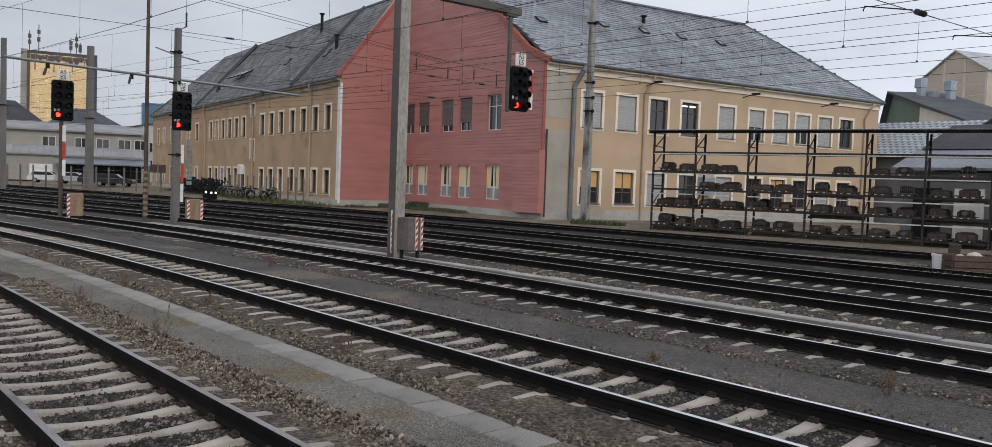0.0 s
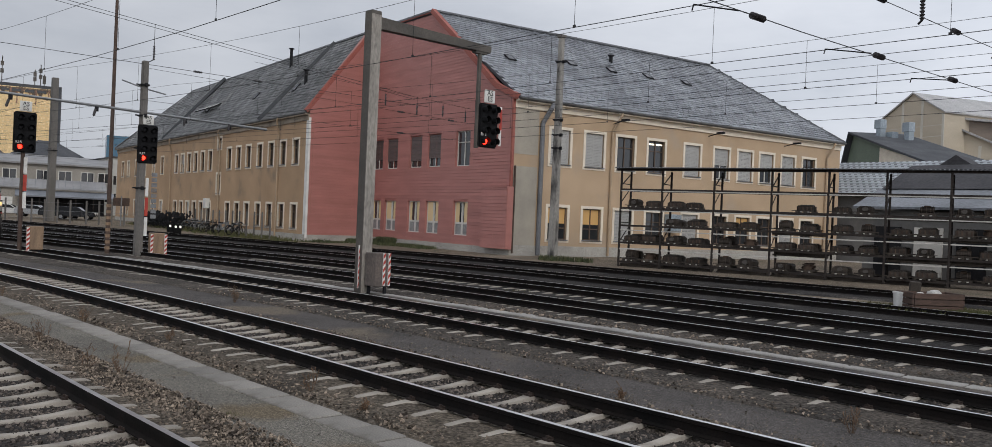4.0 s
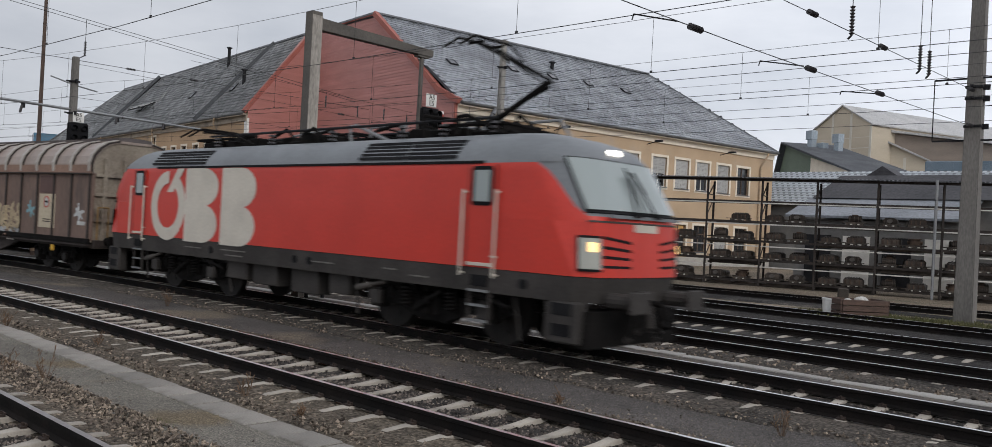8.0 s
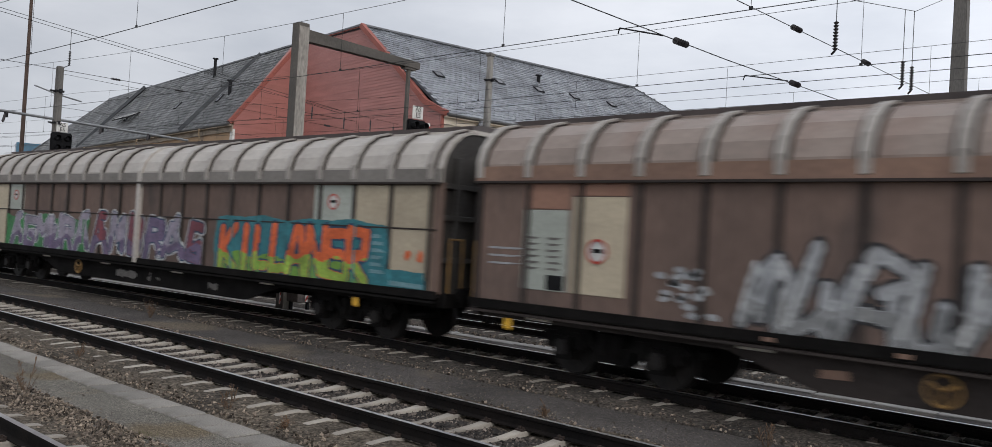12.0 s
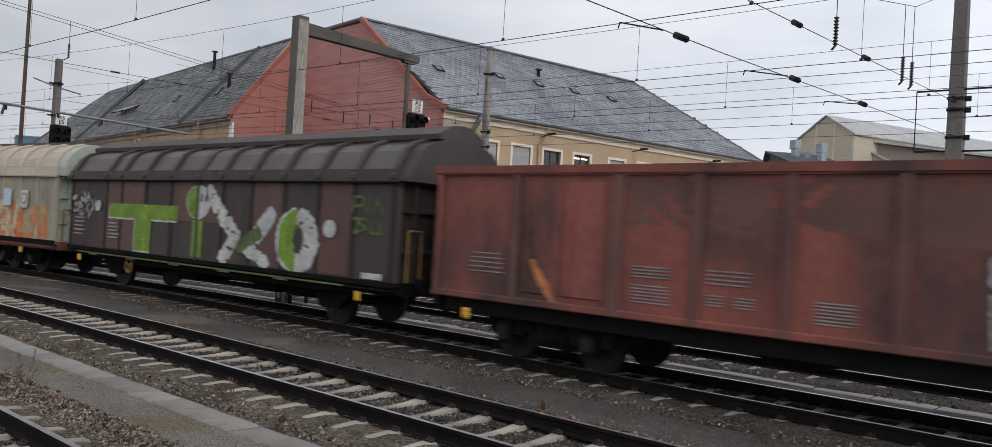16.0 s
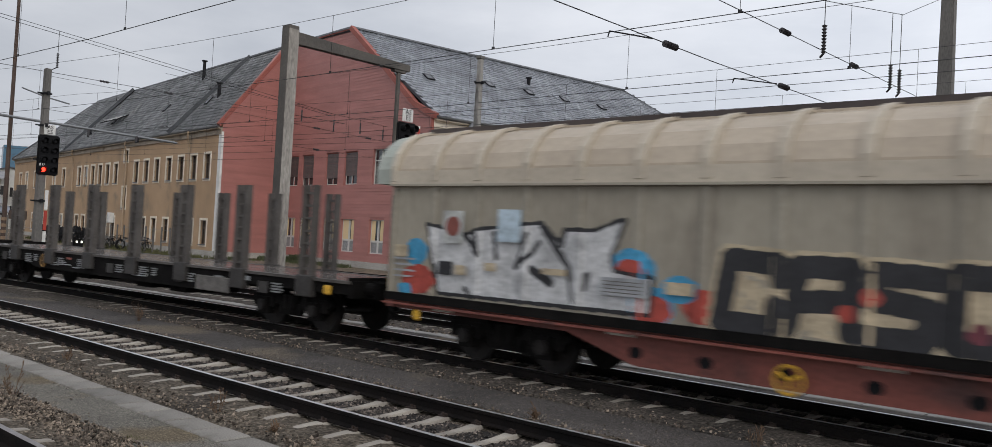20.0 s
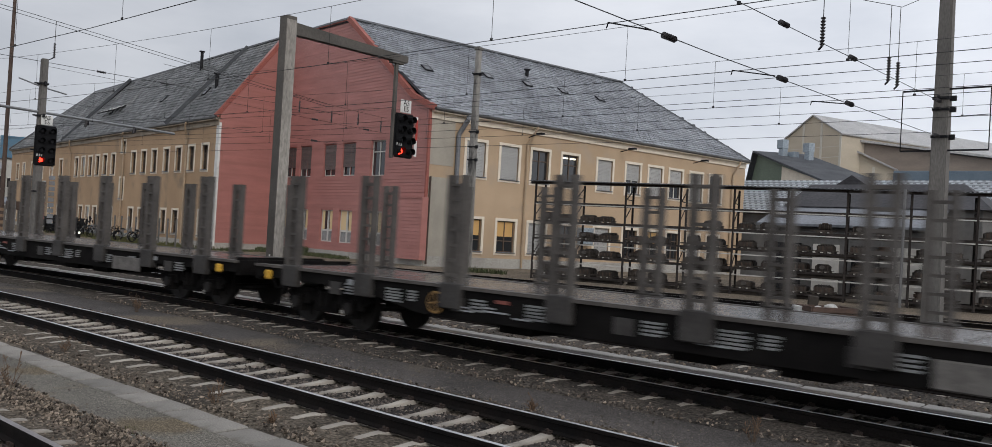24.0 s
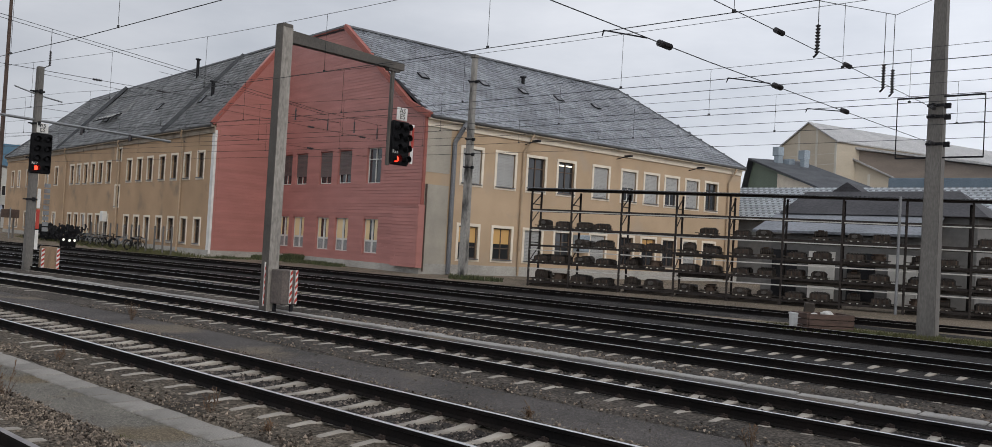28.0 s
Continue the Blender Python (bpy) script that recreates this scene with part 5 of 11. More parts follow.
# ---- the freight train ----
M_LOCORED = material("red_engine_paint", (0.5, 0.034, 0.02), (0.44, 0.031, 0.019), 0.42, scale=0.7, fine=14, bump=0.03, depth=0.003,
                     stain=(0.33, 0.03, 0.022), stain_scale=0.5, stain_at=0.67, fleck=0.08)
M_LOCOGREY = material("grey_engine_roof_paint", (0.15, 0.162, 0.172), (0.122, 0.13, 0.14), 0.42, scale=0.8, fine=14, bump=0.03, fleck=0.12)
M_LOCOFRAME = material("dusty_dark_grey_frame", (0.05, 0.045, 0.042), (0.034, 0.031, 0.029), 0.7, spec=0.2, scale=1.2, fine=20, bump=0.08, fleck=0.25)
M_LOGO = material("pale_grey_lettering_paint", (0.54, 0.5, 0.43), (0.47, 0.435, 0.375), 0.5, scale=1.5, fine=16, bump=0.02, fleck=0.1)
# Cab glass with the sky's pale reflection mixed into its base colour
M_SCREEN = glass("sky_toned_windscreen_glass", (0.24, 0.275, 0.27), 0.1)
M_LAMPGLASS = glass("grey_lamp_glass", (0.31, 0.315, 0.28), 0.2)
M_STENCIL = material("faded_stencil_paint", (0.14, 0.13, 0.12), (0.09, 0.083, 0.076), 0.6, scale=6, fine=30, bump=0.02, fleck=0.3)
# Grimy gear and wheels, blackened further for the shade below the vehicles
M_UNDER = material("grime_and_shade_black", (0.0105, 0.0095, 0.009), (0.006, 0.0056, 0.0054), 0.88, 0.0, spec=0.08, scale=2.5, fine=25, bump=0.25, depth=0.006)
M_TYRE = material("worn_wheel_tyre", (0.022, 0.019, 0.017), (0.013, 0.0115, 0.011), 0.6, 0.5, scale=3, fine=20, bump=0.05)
M_YELLOW = material("yellow_wagon_fitting", (0.62, 0.36, 0.03), (0.52, 0.29, 0.03), 0.55, scale=3, bump=0.05)
M_OLDYELLOW = material("grimy_yellow_paint", (0.26, 0.145, 0.04), (0.16, 0.095, 0.035), 0.65, scale=3, bump=0.05)
M_REDBROWN = material("faded_red_brown_panel", (0.095, 0.05, 0.042), (0.065, 0.037, 0.032), 0.6, scale=0.7, fine=14, bump=0.06, stretch=(1, 1, 0.4), vary=0.3, fleck=0.15)
M_RIBBROWN = material("dark_wagon_rib", (0.036, 0.028, 0.025), (0.025, 0.02, 0.018), 0.7, scale=0.7, fine=12, bump=0.05, spec=0.25)
M_SILVERRIB = material("pale_worn_silver_rib", (0.36, 0.335, 0.305), (0.27, 0.245, 0.22), 0.45, scale=0.6, fine=12, bump=0.05, fleck=0.15)
M_BANDBROWN = material("dull_red_brown_band", (0.23, 0.14, 0.1), (0.17, 0.105, 0.078), 0.65, scale=0.6, fine=12, bump=0.05, fleck=0.18)
M_BROWN = material("dusty_brown_wagon_paint", (0.158, 0.104, 0.082), (0.11, 0.075, 0.061), 0.7, scale=0.7, fine=12, bump=0.08, depth=0.004,
                   stretch=(1, 1, 0.35), stain=(0.06, 0.047, 0.042), stain_scale=0.9, stain_at=0.58, vary=0.12, fleck=0.18)
M_BROWNTOP = material("bleached_brown_wagon_roof", (0.29, 0.233, 0.2), (0.205, 0.162, 0.137), 0.33, scale=0.5, fine=10, bump=0.06, depth=0.004,
                      stain=(0.19, 0.125, 0.1), stain_scale=0.4, stain_at=0.52, vary=0.12, fleck=0.15)
M_GREYBAND = material("dull_grey_wagon_band", (0.2, 0.185, 0.168), (0.145, 0.133, 0.12), 0.6, scale=0.6, fine=12, bump=0.05, fleck=0.18)
M_GREYTOP = material("pale_dusty_grey_wagon_roof", (0.46, 0.425, 0.385), (0.35, 0.32, 0.29), 0.33, scale=0.5, fine=10, bump=0.06, depth=0.004, fleck=0.15, vary=0.12)
M_DARKBROWN = material("dark_brown_wagon_paint", (0.056, 0.043, 0.039), (0.037, 0.03, 0.028), 0.6, scale=0.7, fine=14, bump=0.06, depth=0.004,
                       stretch=(1, 1, 0.4), stain=(0.085, 0.045, 0.038), stain_scale=0.8, stain_at=0.6, vary=0.18, fleck=0.15)
M_DARKTOP = material("dark_grey_wagon_roof", (0.098, 0.082, 0.079), (0.064, 0.054, 0.053), 0.45, scale=0.6, fine=10, bump=0.05, fleck=0.15, vary=0.08)
M_BEIGE = material("olive_beige_wagon_paint", (0.315, 0.285, 0.225), (0.255, 0.227, 0.18), 0.65, scale=0.7, fine=12, bump=0.06, depth=0.004,
                   stretch=(1, 1, 0.35), stain=(0.17, 0.145, 0.115), stain_scale=0.9, stain_at=0.58, vary=0.08, fleck=0.15)
M_BEIGETOP = material("sand_coloured_wagon_roof", (0.45, 0.38, 0.295), (0.365, 0.305, 0.235), 0.4, scale=0.5, fine=10, bump=0.05, fleck=0.12, vary=0.06)
M_SANDRIB = material("pale_sand_roof_rib", (0.50, 0.44, 0.35), (0.43, 0.375, 0.30), 0.55, scale=0.6, fine=12, bump=0.05, fleck=0.12)
M_BEIGERIB = material("pale_beige_wagon_rib", (0.34, 0.31, 0.25), (0.28, 0.25, 0.2), 0.6, scale=0.7, fine=12, bump=0.05, fleck=0.15)
M_CREAMPANEL = material("pale_replacement_panel", (0.47, 0.405, 0.295), (0.375, 0.32, 0.235), 0.6, scale=0.9, fine=12, bump=0.05, vary=0.15, fleck=0.15)
M_DIRTYCREAM = material("dirty_cream_end_wall", (0.25, 0.215, 0.17), (0.17, 0.14, 0.11), 0.7, scale=0.8, fine=12, bump=0.06, stain=(0.08, 0.06, 0.05), stain_scale=0.9, stain_at=0.56, fleck=0.25)
M_RUSTPANEL = material("faded_rust_brown_panel", (0.3, 0.165, 0.115), (0.23, 0.125, 0.09), 0.65, scale=0.9, fine=12, bump=0.05, fleck=0.15)
M_GREYPANEL = material("pale_grey_panel", (0.36, 0.385, 0.34), (0.29, 0.31, 0.275), 0.6, scale=0.9, fine=12, bump=0.05, fleck=0.15)
M_OXIDE = material("red_oxide_wagon_paint", (0.235, 0.07, 0.052), (0.155, 0.05, 0.04), 0.65, scale=0.6, fine=14, bump=0.08, depth=0.004,
                   stretch=(1, 1, 0.4), stain=(0.07, 0.036, 0.031), stain_scale=0.8, stain_at=0.52, vary=0.15, fleck=0.28)
M_SOOTRED = material("sooty_red_brown_grime", (0.135, 0.064, 0.052), (0.095, 0.05, 0.043), 0.75, scale=0.8, fine=14, bump=0.05, fleck=0.2)
M_REDFRAME = material("red_brown_wagon_frame", (0.21, 0.062, 0.046), (0.14, 0.045, 0.035), 0.6, scale=1, fine=14, bump=0.08, stain=(0.08, 0.035, 0.03), stain_scale=1.2, stain_at=0.58)
M_STAKE = material("grey_brown_steel_stake", (0.094, 0.084, 0.075), (0.06, 0.053, 0.048), 0.65, 0.1, scale=2, fine=20, bump=0.1, fleck=0.25)
M_POCKET = material("sooty_stake_socket_steel", (0.05, 0.046, 0.043), (0.032, 0.029, 0.027), 0.65, 0.1, scale=2, fine=20, bump=0.1, fleck=0.3)
M_DECK = material("wet_timber_deck", (0.115, 0.1, 0.09), (0.055, 0.05, 0.047), 0.22, scale=2, fine=14, bump=0.15, vary=0.5, stretch=(1, 5, 1))


def paint(name, c):
    return material(name, c, tuple(v * 0.72 for v in c), 0.6, scale=2.2, fine=14, bump=0.02, fleck=0.3, stain=tuple(v * 0.55 for v in c), stain_scale=1.7, stain_at=0.6)


P_LIME, P_WHITE, P_BLACK, P_ORANGE, P_TEAL = (paint(n, c) for n, c in (
    ("lime_green_spray_paint", (0.165, 0.27, 0.03)), ("off_white_spray_paint", (0.50, 0.51, 0.49)), ("black_spray_paint", (0.025, 0.025, 0.028)),
    ("orange_red_spray_paint", (0.62, 0.12, 0.035)), ("teal_spray_paint", (0.03, 0.17, 0.2))))
P_PURPLE, P_BLUE, P_SAND, P_SILVER, P_GREEN, P_RUST = (paint(n, c) for n, c in (
    ("purple_spray_paint", (0.135, 0.1, 0.175)), ("sky_blue_spray_paint", (0.06, 0.24, 0.43)), ("sand_spray_paint", (0.36, 0.285, 0.18)),
    ("silver_spray_paint", (0.34, 0.35, 0.36)), ("grass_green_spray_paint", (0.16, 0.32, 0.05)), ("rust_orange_spray_paint", (0.5, 0.19, 0.07))))
P_DULLGREEN = paint("dull_green_spray_paint", (0.085, 0.125, 0.04))
P_PALESILVER, P_LILAC, P_DEEPGREEN, P_PALETEAL = (paint(n, c) for n, c in (("pale_silver_spray_paint", (0.46, 0.47, 0.47)), ("lilac_spray_paint", (0.285, 0.255, 0.315)),
    ("deep_green_spray_paint", (0.04, 0.17, 0.06)), ("pale_teal_spray_paint", (0.15, 0.28, 0.31))))
P_CREAM, P_DULLRED = (paint(n, c) for n, c in (("cream_spray_paint", (0.5, 0.41, 0.28)), ("dull_red_paint", (0.27, 0.06, 0.045))))
P_RED, P_AZURE, P_SEAGREEN, P_BRIGHT, P_NAVY = (paint(n, c) for n, c in (("red_spray_paint", (0.42, 0.07, 0.05)), ("azure_spray_paint", (0.06, 0.3, 0.5)), ("sea_green_spray_paint", (0.16, 0.3, 0.22)),
    ("chalk_white_spray_paint", (0.56, 0.56, 0.56)), ("navy_spray_paint", (0.02, 0.05, 0.1))))
P_YELLOWGREEN = paint("yellow_green_spray_paint", (0.27, 0.4, 0.06))
P_DULLSILVER = paint("grey_silver_spray_paint", (0.23, 0.235, 0.235))
P_MAROON, P_SKY = paint("maroon_spray_paint", (0.17, 0.045, 0.06)), paint("pale_blue_spray_paint", (0.28, 0.5, 0.6))


def wheelset(parent, x, r):
    """Two wheels on their axle; spins about y."""
    bm = bmesh.new()
    tube(bm, (0, -0.9, 0), (0, 0.9, 0), 0.08, 8)
    for s in (-1, 1):
        tube(bm, (0, s * 0.70, 0), (0, s * 0.80, 0), r, 26)
        tube(bm, (0, s * 0.66, 0), (0, s * 0.70, 0), r + 0.028, 26)
        tube(bm, (0, s * 0.80, 0), (0, s * 0.83, 0), r * 0.3, 12)
        for k in range(6):
            a = math.pi * k / 3
            tube(bm, (r * 0.6 * math.cos(a), s * 0.80, r * 0.6 * math.sin(a)), (r * 0.6 * math.cos(a), s * 0.815, r * 0.6 * math.sin(a)), r * 0.09, 6)
    w = part("wheelset", bm, M_TYRE, parent, "worn steel wheels on an axle", pose(x, 0, r))
    SPIN.append((w, r))
    return w


SPIN = []       # wheelsets and their radii
TRAIN = []      # vehicles, the place of their middle in the train, half their bogie spacing


def bogie(parent, x, base, r, wide=1.05):
    bm = bmesh.new()
    for s in (-1, 1):
        y0, y1 = sorted((s * (wide - 0.12), s * wide))
        prism(bm, ((-base / 2 - 0.55, 0.62), (-base / 2 - 0.3, 0.8), (-0.45, 0.78), (-0.3, 0.55), (0.3, 0.55), (0.45, 0.78), (base / 2 + 0.3, 0.8), (base / 2 + 0.55, 0.62),
                   (base / 2 + 0.3, 0.5), (base / 2 - 0.5, 0.52), (0.35, 0.3), (-0.35, 0.3), (-base / 2 + 0.5, 0.52), (-base / 2 - 0.3, 0.5)), y0, y1)
        for a in (-base / 2, base / 2):
            bbox(bm, a - 0.16, a + 0.16, s * wide - 0.1, s * wide + 0.1, r - 0.2, r + 0.18)
            for d in (-0.3, 0.3):
                tube(bm, (a + d, s * wide, r - 0.02), (a + d, s * wide, r + 0.25), 0.085, 8)
        for k in (-0.12, 0.12):
            tube(bm, (k, s * wide, 0.42), (k, s * wide, 0.75), 0.1, 8)
    bbox(bm, -0.25, 0.25, -wide, wide, 0.5, 0.75)
    b = part("bogie", bm, M_UNDER, parent, "grimy bogie frame with shade in its black colour", pose(x, 0, 0))
    for a in (-base / 2, base / 2):
        wheelset(b, a, r)
        for s in (-1, 1):
            bm = bmesh.new()
            tube(bm, (a, s * (wide + 0.08), r), (a, s * (wide + 0.16), r), 0.13, 10)
            part("axle_box", bm, M_TYRE, b)
    return b


def buffers(parent, x, mat=None):
    """Buffers, hook and hoses on one end; x is signed."""
    s = 1 if x > 0 else -1
    for y in (-0.875, 0.875):
        bm = bmesh.new()
        tube(bm, (x - s * 0.62, y, 1.04), (x - s * 0.2, y, 1.04), 0.13, 12)
        tube(bm, (x - s * 0.2, y, 1.04), (x - s * 0.06, y, 1.04), 0.085, 10)
        vs = bevelled(-0.03, 0.03, -0.25, 0.25, -0.18, 0.18, 0.02, 1)
        for v in vs.verts:
            v.co += Vector((x - s * 0.03, y, 1.04))
        me = bpy.data.meshes.new("tmp")
        vs.to_mesh(me)
        bm.from_mesh(me)
        bpy.data.meshes.remove(me)
        vs.free()
        part("buffer", bm, mat or M_UNDER, parent)
    bm = bmesh.new()
    tube(bm, (x - s * 0.6, 0, 1.0), (x - s * 0.15, 0, 0.98), 0.05, 8)
    tube(bm, (x - s * 0.15, 0, 0.98), (x + s * 0.05, 0, 0.72), 0.035, 8)
    for y in (-0.35, 0.35):
        tube(bm, (x - s * 0.55, y, 0.92), (x - s * 0.3, y, 0.55), 0.03, 6)
        tube(bm, (x - s * 0.3, y, 0.55), (x - s * 0.05, y * 0.6, 0.6), 0.03, 6)
    part("coupling", bm, M_UNDER, parent, "screw coupling with air hoses")


SHAPES = 0      # thickness steps so that coats of paint never share a plane


def coat(parent, y, polys, mat, name="painted_shape", label=""):
    """Flat painted shapes on a side wall at y; each poly is a list of (x, z)."""
    global SHAPES
    SHAPES += 1
    bm = bmesh.new()
    s = -1 if y < 0 else 1
    for k, p in enumerate(polys):
        t = 0.003 + 0.0007 * (SHAPES % 12) + (0.0001 * (k % 7) if len(polys) < 12 else 0)
        prism(bm, p, y, y + s * t)
    if len(polys) >= 12:
        bmesh.ops.remove_doubles(bm, verts=bm.verts[:], dist=0.0005)
    return part(name, bm, mat, parent, label)


def hoop(x, y, z, r, thick):
    """A round hand wheel's rim in the x-z plane."""
    bm = bmesh.new()
    rings = []
    for k in range(18):
        a = 2 * math.pi * k / 18
        rings.append([bm.verts.new((x + (r + thick * math.cos(b)) * math.cos(a), y + thick * math.sin(b), z + (r + thick * math.cos(b)) * math.sin(a)))
                      for b in (2 * math.pi * j / 6 for j in range(6))])
    for p, q in zip(rings, rings[1:] + rings[:1]):
        for j in range(6):
            bm.faces.new((p[j], p[(j + 1) % 6], q[(j + 1) % 6], q[j]))
    return bm


def blob(cx, cz, rx, rz, n=12, seed=0, rough=0.15):
    r = random.Random(seed)
    return [(cx + rx * math.cos(2 * math.pi * k / n) * (1 + r.uniform(-rough, rough)), cz + rz * math.sin(2 * math.pi * k / n) * (1 + r.uniform(-rough, rough))) for k in range(n)]


# strokes of sprayed letters, in a unit cell
STROKES = {
    "K": (((0, 0), (0.02, 1)), ((0.9, 1), (0.1, 0.46), (0.98, 0))), "I": (((0.5, 0), (0.5, 1)),), "L": (((0.15, 1), (0.12, 0.02), (0.9, 0.04)),),
    "A": (((0, 0), (0.34, 1), (0.66, 1), (1, 0)), ((0.2, 0.32), (0.8, 0.32))), "N": (((0, 0), (0.02, 1), (0.98, 0.05), (1, 1)),),
    "E": (((1, 1), (0, 0.98), (0, 0.02), (1, 0)), ((0, 0.5), (0.8, 0.52))), "R": (((0, 0), (0, 1), (0.9, 0.95), (0.9, 0.56), (0.05, 0.48), (1, 0)),),
    "C": (((1, 0.88), (0.6, 1), (0.1, 0.85), (0, 0.25), (0.35, 0), (1, 0.1)),), "S": (((0.95, 0.92), (0.2, 1), (0.05, 0.65), (0.9, 0.42), (0.85, 0.03), (0, 0.05)),),
    "O": (((0.5, 1), (0.05, 0.82), (0.03, 0.2), (0.5, 0), (0.97, 0.2), (0.95, 0.82), (0.5, 1)),), "M": (((0, 0), (0.1, 1), (0.5, 0.4), (0.9, 1), (1, 0)),),
    "T": (((0, 1), (1, 0.97)), ((0.48, 1), (0.5, 0))), "D": (((0.1, 0), (0.1, 1), (0.75, 0.92), (1, 0.5), (0.8, 0.05), (0.1, 0)),),
    # shapes that cannot be read
    "1": (((0.1, 0), (0.15, 1), (0.8, 0.9), (0.82, 0.52), (0.2, 0.45)), ((0.5, 0.45), (0.9, 0))), "2": (((0.05, 0.1), (0.3, 1), (0.55, 0.3), (0.9, 1), (0.85, 0)),),
    "3": (((0.9, 0.9), (0.2, 0.95), (0.1, 0.1), (0.9, 0.05), (0.9, 0.45), (0.5, 0.45)),), "4": (((0.1, 1), (0.12, 0.1), (0.5, 0), (0.85, 0.1), (0.85, 1)), ((0.5, 0.1), (0.5, 0.6))),
    "5": (((0.0, 0.0), (0.45, 1), (0.95, 0.0)), ((0.25, 0.35), (0.75, 0.4)), ((0.45, 1), (0.75, 1.05))), "7": (((0.95, 0.8), (0.6, 1), (0.2, 0.9), (0.05, 0.4), (0.3, 0.02), (0.8, 0.12), (0.85, 0.42)),), "8": (((0.1, 0), (0.22, 0.92)), ((0.2, 0.6), (0.55, 0.95), (0.85, 0.85), (0.98, 0.0)), ((0.55, 0.6), (0.6, 0.25))),
    "9": (((0.15, 0), (0.3, 1), (0.9, 0.82), (0.8, 0.58), (0.4, 0.5)), ((0.6, 0.5), (1.0, 0.02)), ((0.3, 0.2), (0.6, 0.1))),
    # square-cut letters
    "c": (((1, 0.78), (1, 1), (0.12, 1), (0, 0), (0.98, 0), (1, 0.3)),), "a": (((0, 0), (0.08, 1), (0.95, 1), (1, 0)), ((0.1, 0.45), (0.95, 0.45))), "s": (((1, 0.95), (0.1, 1), (0.06, 0.6), (0.95, 0.45), (0.88, 0), (0, 0.02)),),
    "o": (((0.05, 0), (0, 1), (0.98, 1), (1, 0), (0.05, 0)),), "n": (((0, 0), (0.02, 1), (0.98, 1), (1, 0)),), "i": (((0.1, 0), (0.08, 1)), ((0.8, 0), (0.84, 1))), "6": (((0.9, 1), (0.15, 0.8), (0.15, 0.1), (0.85, 0.05), (0.85, 0.5), (0.2, 0.5)),)}


def near_strokes(x, z, lines):
    """Distance of grid points to polylines."""
    best = np.full(x.shape, 1e3)
    for line in lines:
        for (ax, az), (bx, bz) in zip(line, line[1:]):
            dx, dz = bx - ax, bz - az
            f = np.clip(((x - ax) * dx + (z - az) * dz) / (dx * dx + dz * dz + 1e-9), 0, 1)
            best = np.minimum(best, np.hypot(x - ax - f * dx, z - az - f * dz))
    return best


def box_field(x, z, x0, x1, z0, z1, soft=0.05):
    dx, dz = np.abs(x - (x0 + x1) / 2) - (x1 - x0) / 2 + soft, np.abs(z - (z0 + z1) / 2) - (z1 - z0) / 2 + soft
    return np.hypot(np.maximum(dx, 0), np.maximum(dz, 0)) + np.minimum(np.maximum(dx, dz), 0) - soft


def oval_field(x, z, cx, cz, rx, rz):
    return (np.hypot((x - cx) / rx, (z - cz) / rz) - 1) * min(rx, rz)


def poly_field(x, z, pts):
    """Signed distance to a closed outline, negative inside."""
    edge = list(zip(pts, pts[1:] + pts[:1]))
    d = near_strokes(x, z, [list(e) for e in edge])
    odd = np.zeros(x.shape, bool)
    for (ax, az), (bx, bz) in edge:
        if az != bz:
            odd ^= ((az > z) != (bz > z)) & (x < (bx - ax) * (z - az) / (bz - az) + ax)
    return np.where(odd, -d, d)


def spray(parent, field, span, mat, lift, name="graffiti", label="", ribs=(), wall=-1.404, cell=0.03, fuzz=0.012, holes=0.0):
    """A coat of sprayed paint where field(x, z) < 0, laid on a side wall and over its upright ribs; holes: worn away spots."""
    x0, x1, z0, z1 = span
    nx, nz = int((x1 - x0) / cell) + 2, int((z1 - z0) / cell) + 2
    xs, zs = x0 + np.arange(nx) * cell, z0 + np.arange(nz) * cell
    gx, gz = np.meshgrid(xs, zs, indexing="ij")
    g = field(gx, gz) + fuzz * (np.sin(gx * 17 + gz * 9) * np.sin(gz * 23 - gx * 5) + 0.6 * np.sin(gx * 41 + 1.3) * np.sin(gz * 37 + gx * 11))
    if holes:
        worn = np.sin(gx * 6.1 + np.sin(gz * 7.3) * 1.7) * np.sin(gz * 8.7 + np.sin(gx * 4.9) * 2.1) + 0.5 * np.sin(gx * 19 + gz * 13) * np.sin(gz * 29 - gx * 7)
        g = np.maximum(g, (worn - 1.0 + holes) * 0.1)
    ins = g < 0
    verts, faces, seen = [], [], {}

    def vert(key, px, pz):
        if key not in seen:
            seen[key] = len(verts)
            on_rib = any(abs(px - r) < 0.085 for r in ribs)
            verts.append((px, (-1.449 if on_rib else wall) - lift, pz))
        return seen[key]
    some = ins[:-1, :-1] | ins[1:, :-1] | ins[1:, 1:] | ins[:-1, 1:]
    for i, j in np.argwhere(some):
        ring = ((i, j), (i + 1, j), (i + 1, j + 1), (i, j + 1))
        face = []
        for p, q in zip(ring, ring[1:] + ring[:1]):
            if ins[p]:
                face.append(vert(p, xs[p[0]], zs[p[1]]))
            if ins[p] != ins[q]:
                f = g[p] / (g[p] - g[q])
                key = (p, q) if p < q else (q, p)
                face.append(vert(key, xs[p[0]] + (xs[q[0]] - xs[p[0]]) * f, zs[p[1]] + (zs[q[1]] - zs[p[1]]) * f))
        if len(face) > 2:
            faces.append(face)
    if faces:
        return part(name, from_arrays(name, verts, faces, mat), None, parent, label)


